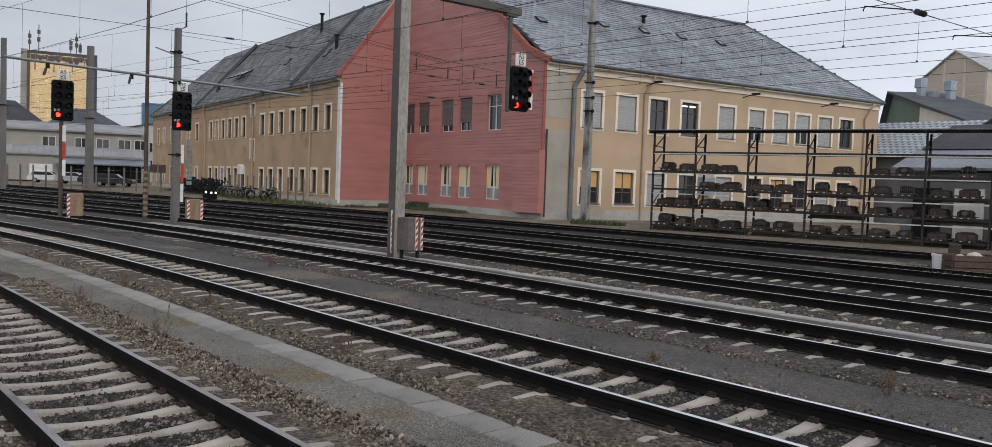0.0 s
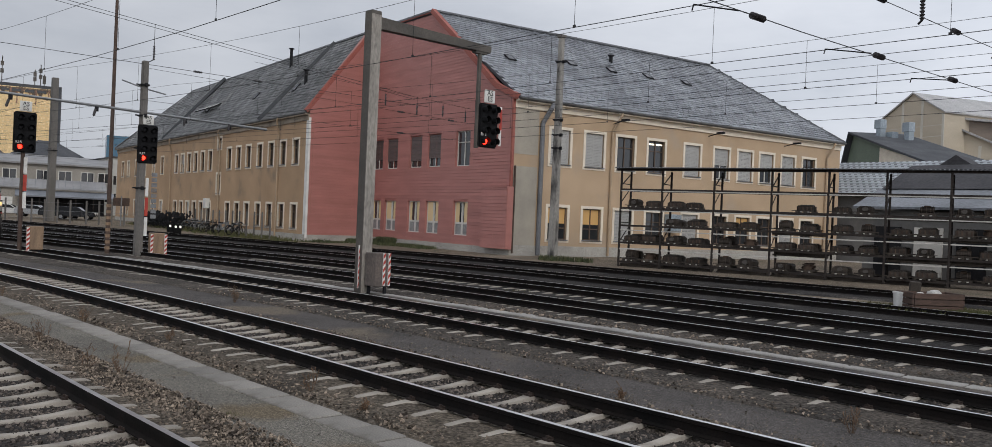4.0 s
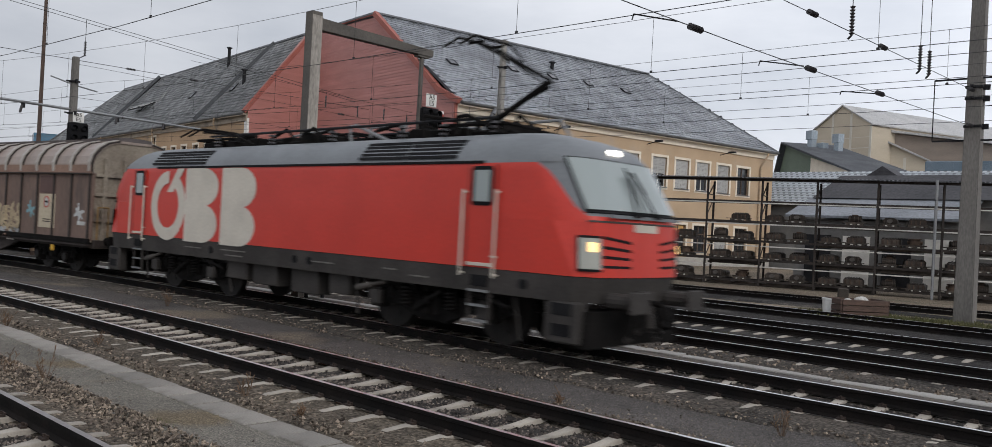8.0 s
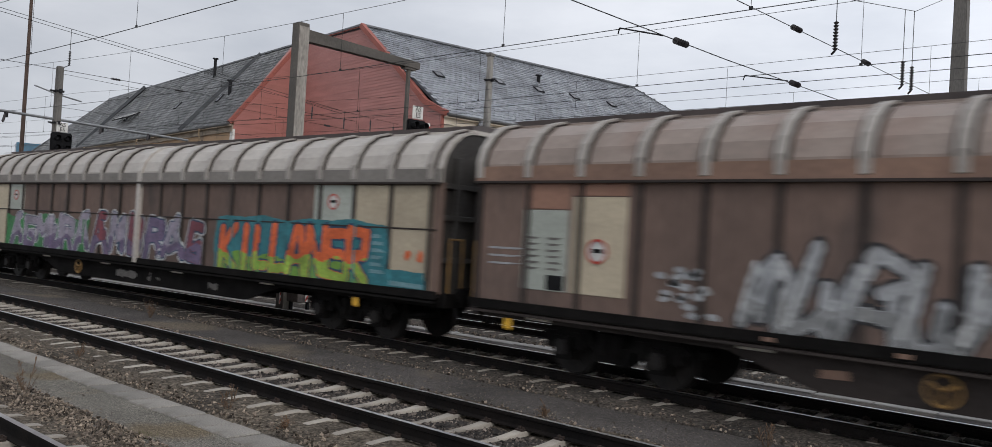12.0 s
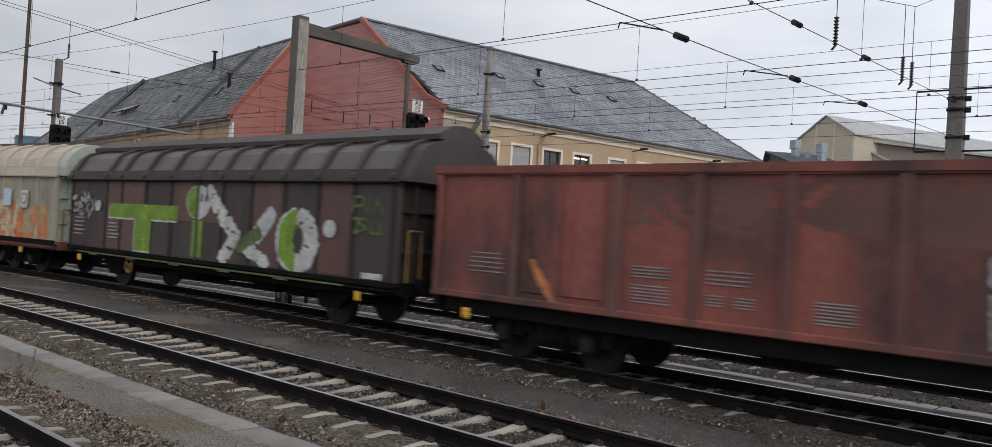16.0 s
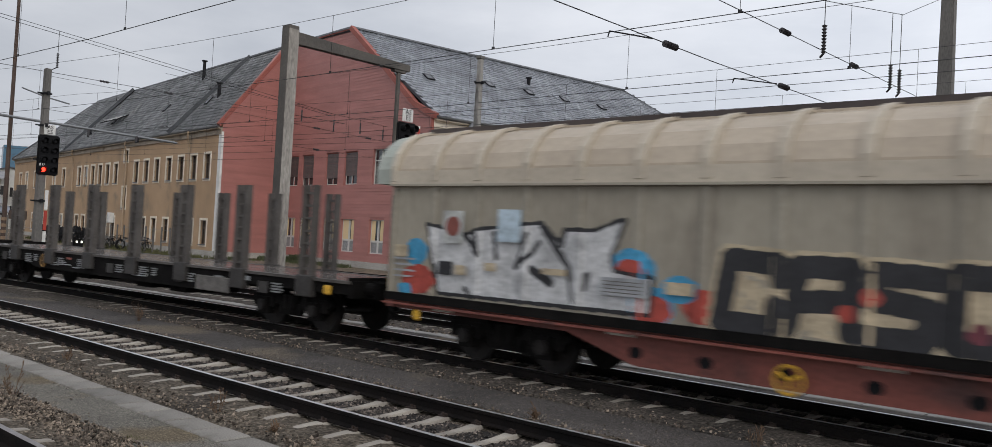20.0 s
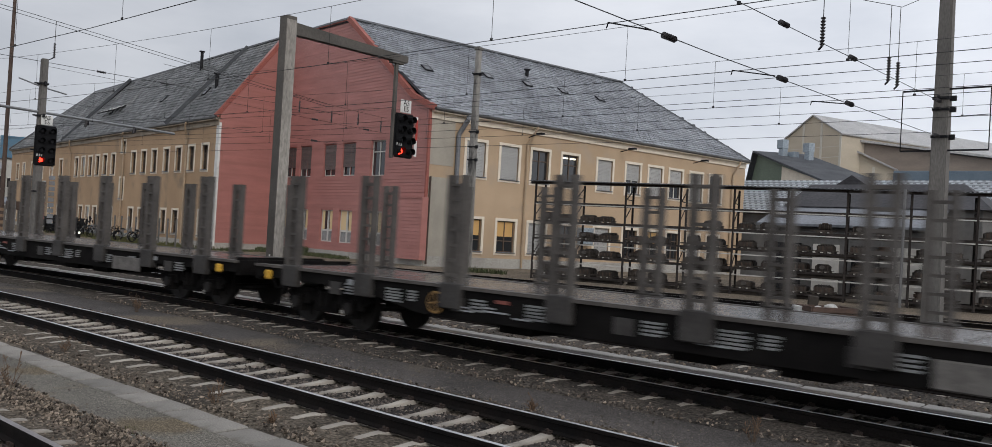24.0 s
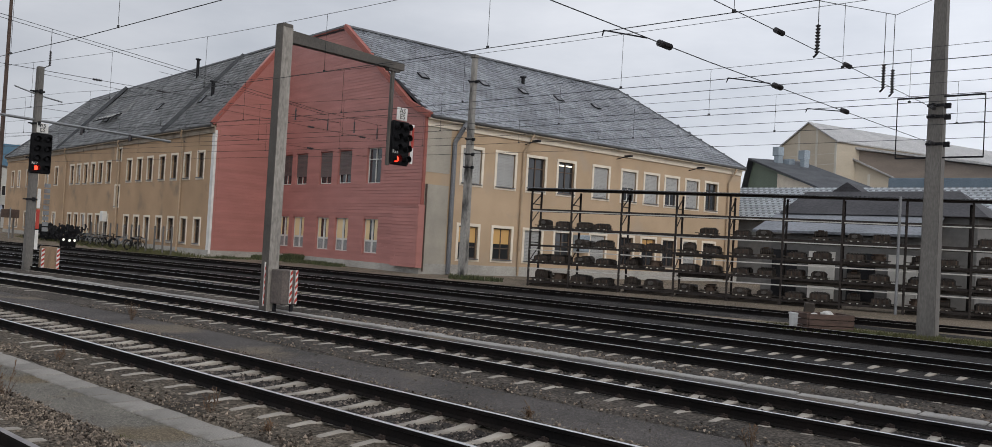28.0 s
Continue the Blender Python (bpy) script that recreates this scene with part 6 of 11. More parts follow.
def throw_up(parent, letters, x0, x1, z0, z1, fat, fills, rims=(), seed=1, slant=0.0, low=None, split=0.5, label="sprayed letter", ribs=(), wall=-1.404, lift=0.0, holes=0.0, tight=1.0, wild=0.04):
    """A row of sprayed letters: fills take turns; wild: how far the strokes stray; rims: (extra width, material); low: second colour below a share of the height."""
    r = random.Random(seed)
    n = len(letters)
    cell = (x1 - x0) / n
    for k, ch in enumerate(letters):
        w = cell * tight - 2 * fat * 0.55
        cx, bz, tz = x0 + k * cell + fat * 0.55, z0 + r.uniform(-0.05, 0.05) + fat, z1 + r.uniform(-0.08, 0.08) - fat
        lines = []
        for line in STROKES[ch]:
            pts = []
            for a, b in line:
                z = bz + (b + r.uniform(-wild, wild)) * (tz - bz)
                pts.append((cx + (a + r.uniform(-wild, wild)) * w + slant * (z - z0), z))
            lines.append(pts)
        pad = fat + 0.25
        span = (min(p[0] for l in lines for p in l) - pad, max(p[0] for l in lines for p in l) + pad, z0 - 0.2, z1 + 0.3)
        span = (span[0], span[1], max(1.03, span[2]), min(3.05, span[3]))
        for q, (extra, m) in enumerate(rims):
            spray(parent, lambda x, z, e=extra: near_strokes(x, z, lines) - fat - e, span, m, lift + 0.0012 * q + 0.0003 * (k % 3), "graffiti_rim", "", ribs, wall, holes=holes)
        top = lift + 0.0012 * len(rims) + 0.0003 * (k % 3)
        spray(parent, lambda x, z: near_strokes(x, z, lines) - fat, span, fills[k % len(fills)], top, "graffiti_letter", label, ribs, wall, holes=holes)
        if low is not None:
            zc = z0 + (z1 - z0) * split
            spray(parent, lambda x, z: np.maximum(near_strokes(x, z, lines) - fat + 0.012, z - zc - 0.07 * np.sin(x * 7)), span, low, top + 0.0012, "graffiti_fade", "", ribs, wall, holes=holes)


# -- electric locomotive --
def build_loco():
    t = thing("electric_locomotive", "red and grey electric locomotive with raised pantograph", "locomotive")
    # height, half width, reach of the nose, and where the red side ends against the grey screen pillar
    levels = ((0.98, 1.46, 8.6, 8.2), (1.40, 1.49, 8.7, 8.3), (1.41, 1.50, 8.72, 8.3), (2.30, 1.50, 8.68, 8.5), (2.40, 1.498, 8.63, 8.42), (2.55, 1.494, 8.545, 8.22), (2.75, 1.488, 8.43, 8.04),
              (2.95, 1.482, 8.315, 7.86), (3.12, 1.476, 8.22, 7.68), (3.27, 1.47, 8.13, 7.42), (3.29, 1.46, 8.115, 7.5), (3.42, 1.41, 8.03, 7.4), (3.56, 1.31, 7.9, 7.2), (3.70, 1.17, 7.66, 7.0), (3.80, 1.0, 7.36, 6.75), (3.88, 0.7, 6.95, 6.4))

    def rounded(w, d):
        """Half width of the rounded nose, d metres behind its tip."""
        return w * (1 - max(0.0, (0.8 - d) / 0.8) ** 3.4) ** (1 / 3.4)
    bm = bmesh.new()
    rings = []
    for z, w, xn, edge in levels:
        side = min(max(xn - edge, 0.14), 0.78)
        half = [(xn, 0.0), (xn - 0.012, rounded(w, 0.012)), (xn - 0.05, rounded(w, 0.05)), (xn - 0.12, rounded(w, 0.12)), (xn - side, rounded(w, side)), (xn - 0.82, w), (6.0, w)]
        left = [(x, -y) for x, y in half[1:]]
        pts = half[::-1] + left                        # front half: from +side round the nose to -side
        back = [(-x - 0.62, -y) for x, y in pts]
        rings.append([bm.verts.new((x, y, z)) for x, y in pts + back])
    n = len(rings[0])
    for li in range(len(rings) - 1):
        z = levels[li][0]
        for k in range(n):
            f = bm.faces.new((rings[li][k], rings[li][(k + 1) % n], rings[li + 1][(k + 1) % n], rings[li + 1][k]))
            k2 = k % 13
            nose = 2 <= k2 <= 9
            f.material_index = 2 if z < 1.405 else (0 if z < 2.395 else (1 if z > 3.26 else (1 if nose else 0)))
            f.smooth = z > 1.41
    f = bm.faces.new(rings[-1])
    f.material_index = 1
    bm.faces.new(rings[0][::-1]).material_index = 2
    part("body", bm, [M_LOCORED, M_LOCOGREY, M_LOCOFRAME], t, "red body with grey roof and dark grey frame")

    def nose_x(v, xn):
        """How far forward the rounded nose lies at a share v of its half width."""
        return xn - 0.8 + 0.8 * (1 - min(1.0, v) ** 3.4) ** (1 / 3.4)

    def nose_patch(s, ys, low, high, out, thick):
        """A curved plate on the nose; low and high: height, half width and reach of the nose there."""
        bm = bmesh.new()
        lo = [bm.verts.new((s * (nose_x(abs(v), low[2]) + out), v * low[1], low[0])) for v in ys]
        hi = [bm.verts.new((s * (nose_x(abs(v), high[2]) + out), v * high[1], high[0])) for v in ys]
        for k in range(len(ys) - 1):
            bm.faces.new((lo[k], lo[k + 1], hi[k + 1], hi[k]))
        ret = bmesh.ops.extrude_face_region(bm, geom=bm.faces[:])
        bmesh.ops.translate(bm, verts=[v for v in ret["geom"] if isinstance(v, bmesh.types.BMVert)], vec=(s * thick, 0, thick * 0.4))
        return bm
    for s in (1, -1):
        done = set(t.children)
        # windscreen, wipers, lamps, grille bars
        part("screen_frame", nose_patch(s, (-0.895, -0.8, -0.66, -0.5, -0.25, 0, 0.25, 0.5, 0.66, 0.8, 0.895), (2.45, 1.49, 8.602), (3.38, 1.42, 8.057), -0.004, 0.03), M_BLACK, t, "black windscreen frame")
        ws = part("windscreen", nose_patch(s, (-0.88, -0.8, -0.66, -0.5, -0.25, 0.0, 0.25, 0.5, 0.66, 0.8, 0.88), (2.5, 1.485, 8.575), (3.36, 1.44, 8.07), 0.005, 0.035), M_SCREEN, t, "slanted windscreen with the pale sky reflection in its colour")
        bm = bmesh.new()
        bbox(bm, -0.012, 0.012, -0.014, 0.014, 0, 0.95, Matrix.Translation((s * 8.645, 0, 2.47)) @ Matrix.Rotation(-s * 0.53, 4, "Y"))
        part("screen_bar", bm, M_BLACK, ws)
        for y in (-0.3, 0.3):
            bm = bmesh.new()
            tube(bm, (s * 8.68, y, 2.47), (s * 8.36, y * 0.3, 3.08), 0.02, 5)
            tube(bm, (s * 8.5, y * 0.6 + 0.02, 2.83), (s * 8.32, y * 0.25 - 0.05, 3.2), 0.026, 5)
            bbox(bm, *sorted((s * 8.66, s * 8.74)), y - 0.09, y + 0.09, 2.42, 2.5)
            part("wiper", bm, M_BLACK, ws)
        bm = bmesh.new()
        bbox(bm, -0.02, 0.03, -1.05, 1.05, -0.025, 0.03, Matrix.Translation((s * 8.66, 0, 2.41)))
        part("screen_rail", bm, M_LOCOGREY, t)
        part("nose_seam", nose_patch(s, (-0.9, -0.8, -0.66, -0.5, -0.25, 0, 0.25, 0.5, 0.66, 0.8, 0.9), (2.3, 1.5, 8.684), (2.33, 1.5, 8.668), -0.002, 0.008), M_LOCOFRAME, t)
        bm = bmesh.new()
        bbox(bm, -0.06, 0.05, -0.16, 0.16, -0.04, 0.05, Matrix.Translation((s * 7.93, 0, 3.53)) @ Matrix.Rotation(-s * 0.6, 4, "Y"))
        part("top_lamp", bm, M_TOPLAMP if s > 0 else M_SCREEN, t, "glowing top lamp")
        for y in (-1, 1):
            vs = [y * v for v in (0.76, 0.82, 0.87, 0.91, 0.94, 0.965)]
            lamp = part("headlight", nose_patch(s, vs, (1.5, 1.5, 8.715), (2.08, 1.5, 8.68), 0.0, 0.012), M_BLACK, t, "tall black headlight unit")
            part("lamp_glass", nose_patch(s, [y * v for v in (0.775, 0.82, 0.87, 0.91, 0.94, 0.957)], (1.54, 1.5, 8.71), (2.04, 1.5, 8.682), 0.012, 0.012), M_LAMPGLASS, lamp, "grey lamp glass")
            part("lamp_glow", nose_patch(s, [y * v for v in (0.82, 0.86, 0.9)], (1.82, 1.5, 8.697), (1.97, 1.5, 8.686), 0.024, 0.014), M_HEADLAMP if s > 0 else M_LAMPGLASS, lamp)
            for k in range(4):
                bar = nose_patch(s, [y * v for v in (0.3, 0.4, 0.5, 0.6, 0.67, 0.74)], (1.55 + k * 0.13, 1.5, 8.71 - k * 0.004), (1.59 + k * 0.13, 1.5, 8.708 - k * 0.004), -0.004, 0.016)
                for v in bar.verts:
                    v.co.z += max(0, abs(v.co.y) - 0.3) * 0.035 * (k + 0.5)
                part("grille_bar", bar, M_BLACK, t)
        for k, (a, b) in enumerate(((-0.35, -0.13), (-0.1, 0.1), (0.13, 0.33))):
            bm = bmesh.new()
            bbox(bm, s * 8.66, s * 8.7, a, b, 2.17, 2.3)
            part("badge", bm, M_LOGO, t)
        # apron, steps, buffers
        bm = bmesh.new()
        prism(bm, ((-1.35, 0.25), (1.35, 0.25), (1.3, 0.85), (-1.3, 0.85)), s * 8.2, s * 8.55, "x")
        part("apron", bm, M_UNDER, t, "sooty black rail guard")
        for y in (-1, 1):
            part("step_box", bevelled(*sorted((s * 7.72, s * 8.42)), *sorted((y * 1.2, y * 1.46)), 0.3, 0.99, 0.03, 1), M_LOCOFRAME, t, "dark grey step box")
        for y in (-1.45, 1.45):
            for z in (0.42, 0.76):
                bm = bmesh.new()
                bbox(bm, s * 8.08 - 0.2, s * 8.08 + 0.2, y - 0.018, y + 0.018, z, z + 0.2)
                part("step_hole", bm, M_BLACK, t)
        buffers(t, s * 9.32 if s < 0 else 9.22, M_LOCOFRAME)
        for k, (ya, yb, zb) in enumerate(((-0.42, -0.5, 0.42), (-0.24, -0.2, 0.55), (0.3, 0.36, 0.4), (0.5, 0.44, 0.5))):
            bm = bmesh.new()
            pts = [(s * 8.55, ya, 0.98), (s * 8.75, ya, 0.92), (s * 8.84, (ya + yb) / 2, 0.72), (s * 8.8, yb, zb)]
            for a, b in zip(pts, pts[1:]):
                tube(bm, a, b, 0.032, 6)
            hose = part("air_hose", bm, M_UNDER, t)
            bm = bmesh.new()
            tube(bm, pts[-1], (s * 8.72, yb, zb - 0.07), 0.045, 8)
            part("hose_coupling", bm, M_LOCOFRAME, hose)
        bm = bmesh.new()
        bbox(bm, *sorted((s * 8.5, s * 8.82)), -0.14, 0.14, 0.9, 1.18)
        tube(bm, (s * 8.84, 0, 1.0), (s * 8.86, 0, 0.5), 0.06, 8)
        part("screw_coupling", bm, M_LOCOFRAME, t, "dark screw coupling on its draw hook")
        for o in t.children:
            if s < 0 and o not in done:
                o.matrix_basis = pose(-0.62, 0, 0) @ o.matrix_basis
    # side doors, handrails, windows, frame boxes
    for y in (-1, 1):
        for xc in (6.22, -7.13):
            bm = bmesh.new()
            bbox(bm, xc - 0.33, xc + 0.33, y * 1.5 - 0.012, y * 1.5 + 0.012, 1.42, 3.22)
            d = part("cab_door", bm, M_LOCORED, t, "red cab door")
            bm = bmesh.new()
            prism(bm, [(xc + sx * (0.19 + 0.07 * math.cos(q)), 2.86 + sz * (0.27 + 0.08 * math.sin(q))) for sx, sz, qs in ((1, 1, (0, 0.52, 1.05, 1.57)), (-1, 1, (1.57, 1.05, 0.52, 0)), (-1, -1, (0, 0.52, 1.05, 1.57)), (1, -1, (1.57, 1.05, 0.52, 0))) for q in qs], y * 1.512 - 0.012, y * 1.512 + 0.012)
            part("door_window", bm, M_BLACK, d, "dark cab door window frame")
            bm = bevelled(xc - 0.185, xc + 0.185, y * 1.526 - 0.006, y * 1.526 + 0.006, 2.58, 3.14, 0.004, 1)
            part("door_pane", bm, M_SCREEN, d, "cab door pane")
            for q in (-0.41, 0.4):
                bm = bmesh.new()
                bbox(bm, xc + q - 0.018, xc + q + 0.018, *sorted((y * 1.565, y * 1.59)), 1.25, 2.8)
                for z in (1.3, 2.75):
                    tube(bm, (xc + q, y * 1.48, z), (xc + q, y * 1.58, z), 0.022, 6)
                part("handrail", bm, M_LOGO, t, "pale grey handrail")
            bm = bmesh.new()
            for q in (-0.26, 0.24):
                bbox(bm, xc + q, xc + q + 0.03, *sorted((y * 1.43, y * 1.49)), 0.42, 1.02)
            part("ladder_side", bm, M_LOCOFRAME, t)
            bm = bmesh.new()
            tube(bm, (xc + 0.28, y * 1.52, 1.62), (xc + 0.42, y * 1.52, 1.62), 0.018, 6)
            part("door_handle", bm, M_LOGO, d, "pale door handle")
            part("door_sill", bevelled(xc - 0.3, xc + 0.3, *sorted((y * 1.505, y * 1.53)), 1.44, 1.5, 0.004, 1), M_LOGO, d, "pale door sill plate")
            for q in (-0.34, 0.33):
                bm = bmesh.new()
                bbox(bm, xc + q, xc + q + 0.012, *sorted((y * 1.508, y * 1.5165)), 1.42, 3.24)
                part("door_joint", bm, M_LOCOFRAME, d)
            for z in (0.45, 0.72, 0.98):
                bm = bmesh.new()
                bbox(bm, xc - 0.24, xc + 0.24, y * 1.47 - 0.05, y * 1.47 + 0.03, z, z + 0.04)
                part("footstep", bm, M_STEEL, t)
            bm = bmesh.new()
            bbox(bm, xc - 0.2, xc + 0.2, y * 1.492 - 0.008, y * 1.492 + 0.008, 1.08, 1.28)
            part("step_recess", bm, M_BLACK, t)
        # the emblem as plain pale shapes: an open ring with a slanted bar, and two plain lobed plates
        sg = 1 if y < 0 else -1
        ring = [[(sg * (-5.45 + a * math.cos(c)), 2.26 + b * math.sin(c)) for a, b, c in ((0.95, 0.93, p), (0.95, 0.93, q), (0.6, 0.6, q), (0.6, 0.6, p))]
                for p, q in ((2 * math.pi * k / 40, 2 * math.pi * (k + 1) / 40) for k in range(40) if k not in (6, 7, 8, 9))]
        coat(t, y * 1.5, ring, M_LOGO, "emblem_ring", "pale grey painted ring")
        coat(t, y * 1.5, [[(sg * a, b) for a, b in ((-5.52, 2.62), (-5.2, 2.62), (-4.62, 3.25), (-4.98, 3.25))]], M_LOGO, "emblem_bar", "pale grey painted bar")
        for x0, x1 in ((-4.5, -2.85), (-2.68, -1.13)):
            # a plain plate, straight on one side and with two lobes on the other
            w, quads = x1 - x0, []
            quads.append([(x0, 1.35), (x0 + w * 0.56, 1.35), (x0 + w * 0.56, 3.25), (x0, 3.25)])
            for z0, z1 in ((1.35, 2.32), (2.28, 3.25)):
                zc, hz = (z0 + z1) / 2, (z1 - z0) / 2
                arc = [(x0 + w * 0.56 + w * 0.44 * math.cos(a), zc + hz * math.sin(a)) for a in (math.pi * (k / 12 - 0.5) for k in range(13))]
                quads.append(arc)
            coat(t, y * 1.5, [[(sg * a, b) for a, b in p] for p in quads], M_LOGO, "emblem_plate", "pale grey painted emblem shape")
        for x0, x1, z in ((-4.4, -3.6, 1.2), (-2.6, -1.5, 1.22), (-2.4, -1.6, 1.1), (1.2, 2.0, 1.18), (3.6, 4.0, 1.2), (4.4, 4.9, 1.12)):
            coat(t, y * 1.49, [[(x0, z), (x1, z), (x1, z + 0.03), (x0, z + 0.03)]], M_STENCIL, "stencil_bar")
        for x in (-3.1, 0.55, 1.1, 7.25):
            bm = bmesh.new()
            tube(bm, (x, y * 1.47, 1.2), (x, y * 1.5, 1.2), 0.09, 10)
            part("frame_port", bm, M_BLACK, t)
        for x0, x1, z0 in ((-2.6, -1.7, 0.55), (-1.4, -0.4, 0.5), (0.2, 1.2, 0.45), (1.6, 2.3, 0.55)):
            part("equipment_box", bevelled(x0, x1, *sorted((y * 1.3, y * 0.9)), z0, 1.0, 0.02, 1), M_LOCOFRAME, t)
        # roof side grilles
        for x0, x1 in ((2.6, 4.0), (4.05, 5.45), (-5.1, -3.7), (-6.55, -5.15)):
            bm = bmesh.new()
            a, b = (y * 1.43, 3.37), (y * 1.1, 3.76)
            for k in range(5):
                f = k / 5
                ya, za = a[0] + (b[0] - a[0]) * f, a[1] + (b[1] - a[1]) * f
                bbox(bm, x0, x1, ya - 0.03, ya + 0.03, za, za + 0.055)
            part("roof_grille", bm, M_DARKMETAL, t, "dark slatted roof grille")
        bm = bmesh.new()
        bbox(bm, -6.2, 6.2, y * 1.47 - 0.02, y * 1.47 + 0.02, 3.26, 3.31)
        part("roof_edge", bm, M_BLACK, t)
    # roof equipment
    rnd = random.Random(11)
    for x in np.arange(-5.6, 5.7, 0.62):
        w, h = rnd.uniform(0.2, 0.55), rnd.uniform(0.1, 0.28)
        part("roof_unit", bevelled(x - 0.24, x + 0.24, -w, w, 3.84, 3.88 + h, 0.03, 1), M_UNDER, t)
    for x, y in ((-4.6, -0.6), (-3.4, 0.5), (-2.0, -0.6), (-1.0, 0.6), (0.5, -0.6), (1.8, 0.6), (3.0, -0.65), (4.2, -0.6), (5.6, -0.6), (5.6, 0.6)):
        bm = bmesh.new()
        for k in range(4):
            tube(bm, (x, y, 3.85 + k * 0.085), (x, y, 3.9 + k * 0.085), 0.1, 8, 0.06)
        part("roof_insulator", bm, M_INSUL, t)
    for k, (a, b) in enumerate((((-5, -0.6, 4.2), (5.6, -0.6, 4.22)), ((-5, 0.6, 4.18), (3.5, 0.6, 4.2)), ((-5.5, -0.2, 4.1), (-1, 0.2, 4.12)))):
        bm = bmesh.new()
        tube(bm, a, b, 0.03, 6)
        part("busbar", bm, M_DARKMETAL, t)
    for k in range(26):
        x, yy = rnd.uniform(-6.2, 5.6), rnd.uniform(-0.75, 0.75)
        bm = bmesh.new()
        pts = [(x, yy, 3.86), (x + rnd.uniform(-0.1, 0.1), yy, rnd.uniform(4.1, 4.35)), (x + rnd.uniform(0.3, 1.1), yy + rnd.uniform(-0.3, 0.3), rnd.uniform(4.1, 4.4)), (x + rnd.uniform(0.9, 1.4), yy, 3.9)]
        for a, b in zip(pts, pts[1:]):
            tube(bm, a, b, rnd.uniform(0.022, 0.045), 6)
        part("roof_cable", bm, M_UNDER if k % 4 else M_STEEL, t)
    # rear pantograph folded, front one raised to the wire
    for x0, raised in ((4.9, True), (-4.9, False)):
        bm = bmesh.new()
        for y in (-0.55, 0.55):
            tube(bm, (x0 - 0.9, y, 4.12), (x0 + 0.9, y, 4.12), 0.035, 6)
        tube(bm, (x0 - 0.9, -0.55, 4.12), (x0 - 0.9, 0.55, 4.12), 0.035, 6)
        tube(bm, (x0 + 0.9, -0.55, 4.12), (x0 + 0.9, 0.55, 4.12), 0.035, 6)
        p = part("pantograph", bm, M_UNDER, t, "raised black single-arm pantograph" if raised else "folded black pantograph")
        s = 1 if raised else -1
        knee = (x0 + 1.5, 0, 4.95) if raised else (x0 + 1.2, 0, 4.25)
        top = (x0 - 0.25, 0, 5.82) if raised else (x0 - 0.9, 0, 4.38)
        bm = bmesh.new()
        tube(bm, (x0 - 0.1, 0, 4.14), knee, 0.06, 8)
        tube(bm, (x0 - 0.5, 0.1, 4.14), (knee[0] - 0.1, 0.1, knee[2] - 0.1), 0.025, 6)
        part("lower_arm", bm, M_UNDER, p)
        bm = bmesh.new()
        for y in (-0.28, 0.28):
            tube(bm, knee, (top[0], y, top[2]), 0.03, 6)
        tube(bm, (knee[0], 0, knee[2] - 0.12), top, 0.018, 6)
        part("upper_arm", bm, M_UNDER, p)
        bm = bmesh.new()
        tube(bm, (top[0] - 0.22, -0.28, top[2]), (top[0] + 0.22, -0.28, top[2]), 0.025, 6)
        tube(bm, (top[0] - 0.22, 0.28, top[2]), (top[0] + 0.22, 0.28, top[2]), 0.025, 6)
        head = part("collector_head", bm, M_UNDER, p)
        for d in (-0.22, 0.22):
            bm = bmesh.new()
            tube(bm, (top[0] + d, -0.55, top[2] + 0.06), (top[0] + d, 0.55, top[2] + 0.06), 0.028, 6)
            part("contact_strip", bm, M_UNDER, head)
            for y in (-1, 1):
                bm = bmesh.new()
                tube(bm, (top[0] + d, y * 0.55, top[2] + 0.06), (top[0] + d, y * 0.95, top[2] - 0.2), 0.024, 6)
                part("horn", bm, M_UNDER, head)
    for x in (-4.75, 4.75):
        b = bogie(t, x, 3.0, 0.625, 1.18)
        for y in (-1, 1):
            for dx in (-0.62, 0.62):
                bm = bmesh.new()
                spiral = [(dx + 0.11 * math.cos(a), y * 1.3 + 0.11 * math.sin(a), 0.52 + a * 0.0115) for a in (math.pi * k / 5 for k in range(56))]
                loops = []
                for k, p in enumerate(spiral):
                    c, q = Vector(p), Vector((dx, y * 1.3, p[2]))
                    side = (c - q).normalized()
                    loops.append([bm.verts.new(c + side * 0.022 * math.cos(v) + Vector((0, 0, 0.022 * math.sin(v)))) for v in (0, 1.571, 3.142, 4.712)])
                for l0, l1 in zip(loops, loops[1:]):
                    for v in range(4):
                        bm.faces.new((l0[v], l1[v], l1[(v + 1) % 4], l0[(v + 1) % 4]))
                part("coil_spring", bm, M_UNDER, b, "grimy coil spring")
            for x0, z0, x1, z1 in ((-2.1, 0.75, -1.2, 0.95), (1.2, 0.95, 2.1, 0.75), (-0.3, 0.5, 0.4, 0.9)):
                bm = bmesh.new()
                tube(bm, (x0, y * 1.36, z0), ((x0 + x1) / 2, y * 1.36, (z0 + z1) / 2), 0.065, 8)
                tube(bm, ((x0 + x1) / 2, y * 1.36, (z0 + z1) / 2), (x1, y * 1.36, z1), 0.04, 8)
                part("damper", bm, M_STAKE if x0 < -0.5 else M_UNDER, b, "dusty damper")
            for dx in (-1.5, 1.5):
                part("bearing_cover", bevelled(dx - 0.2, dx + 0.2, *sorted((y * 1.28, y * 1.4)), 0.44, 0.82, 0.06, 2), M_LOCOFRAME, b, "dusty grey bearing cover")
                bm = bmesh.new()
                tube(bm, (dx * 1.45, y * 1.3, 0.95), (dx * 1.5, y * 1.2, 0.2), 0.03, 6)
                part("sand_pipe", bm, M_LOCOFRAME, b)
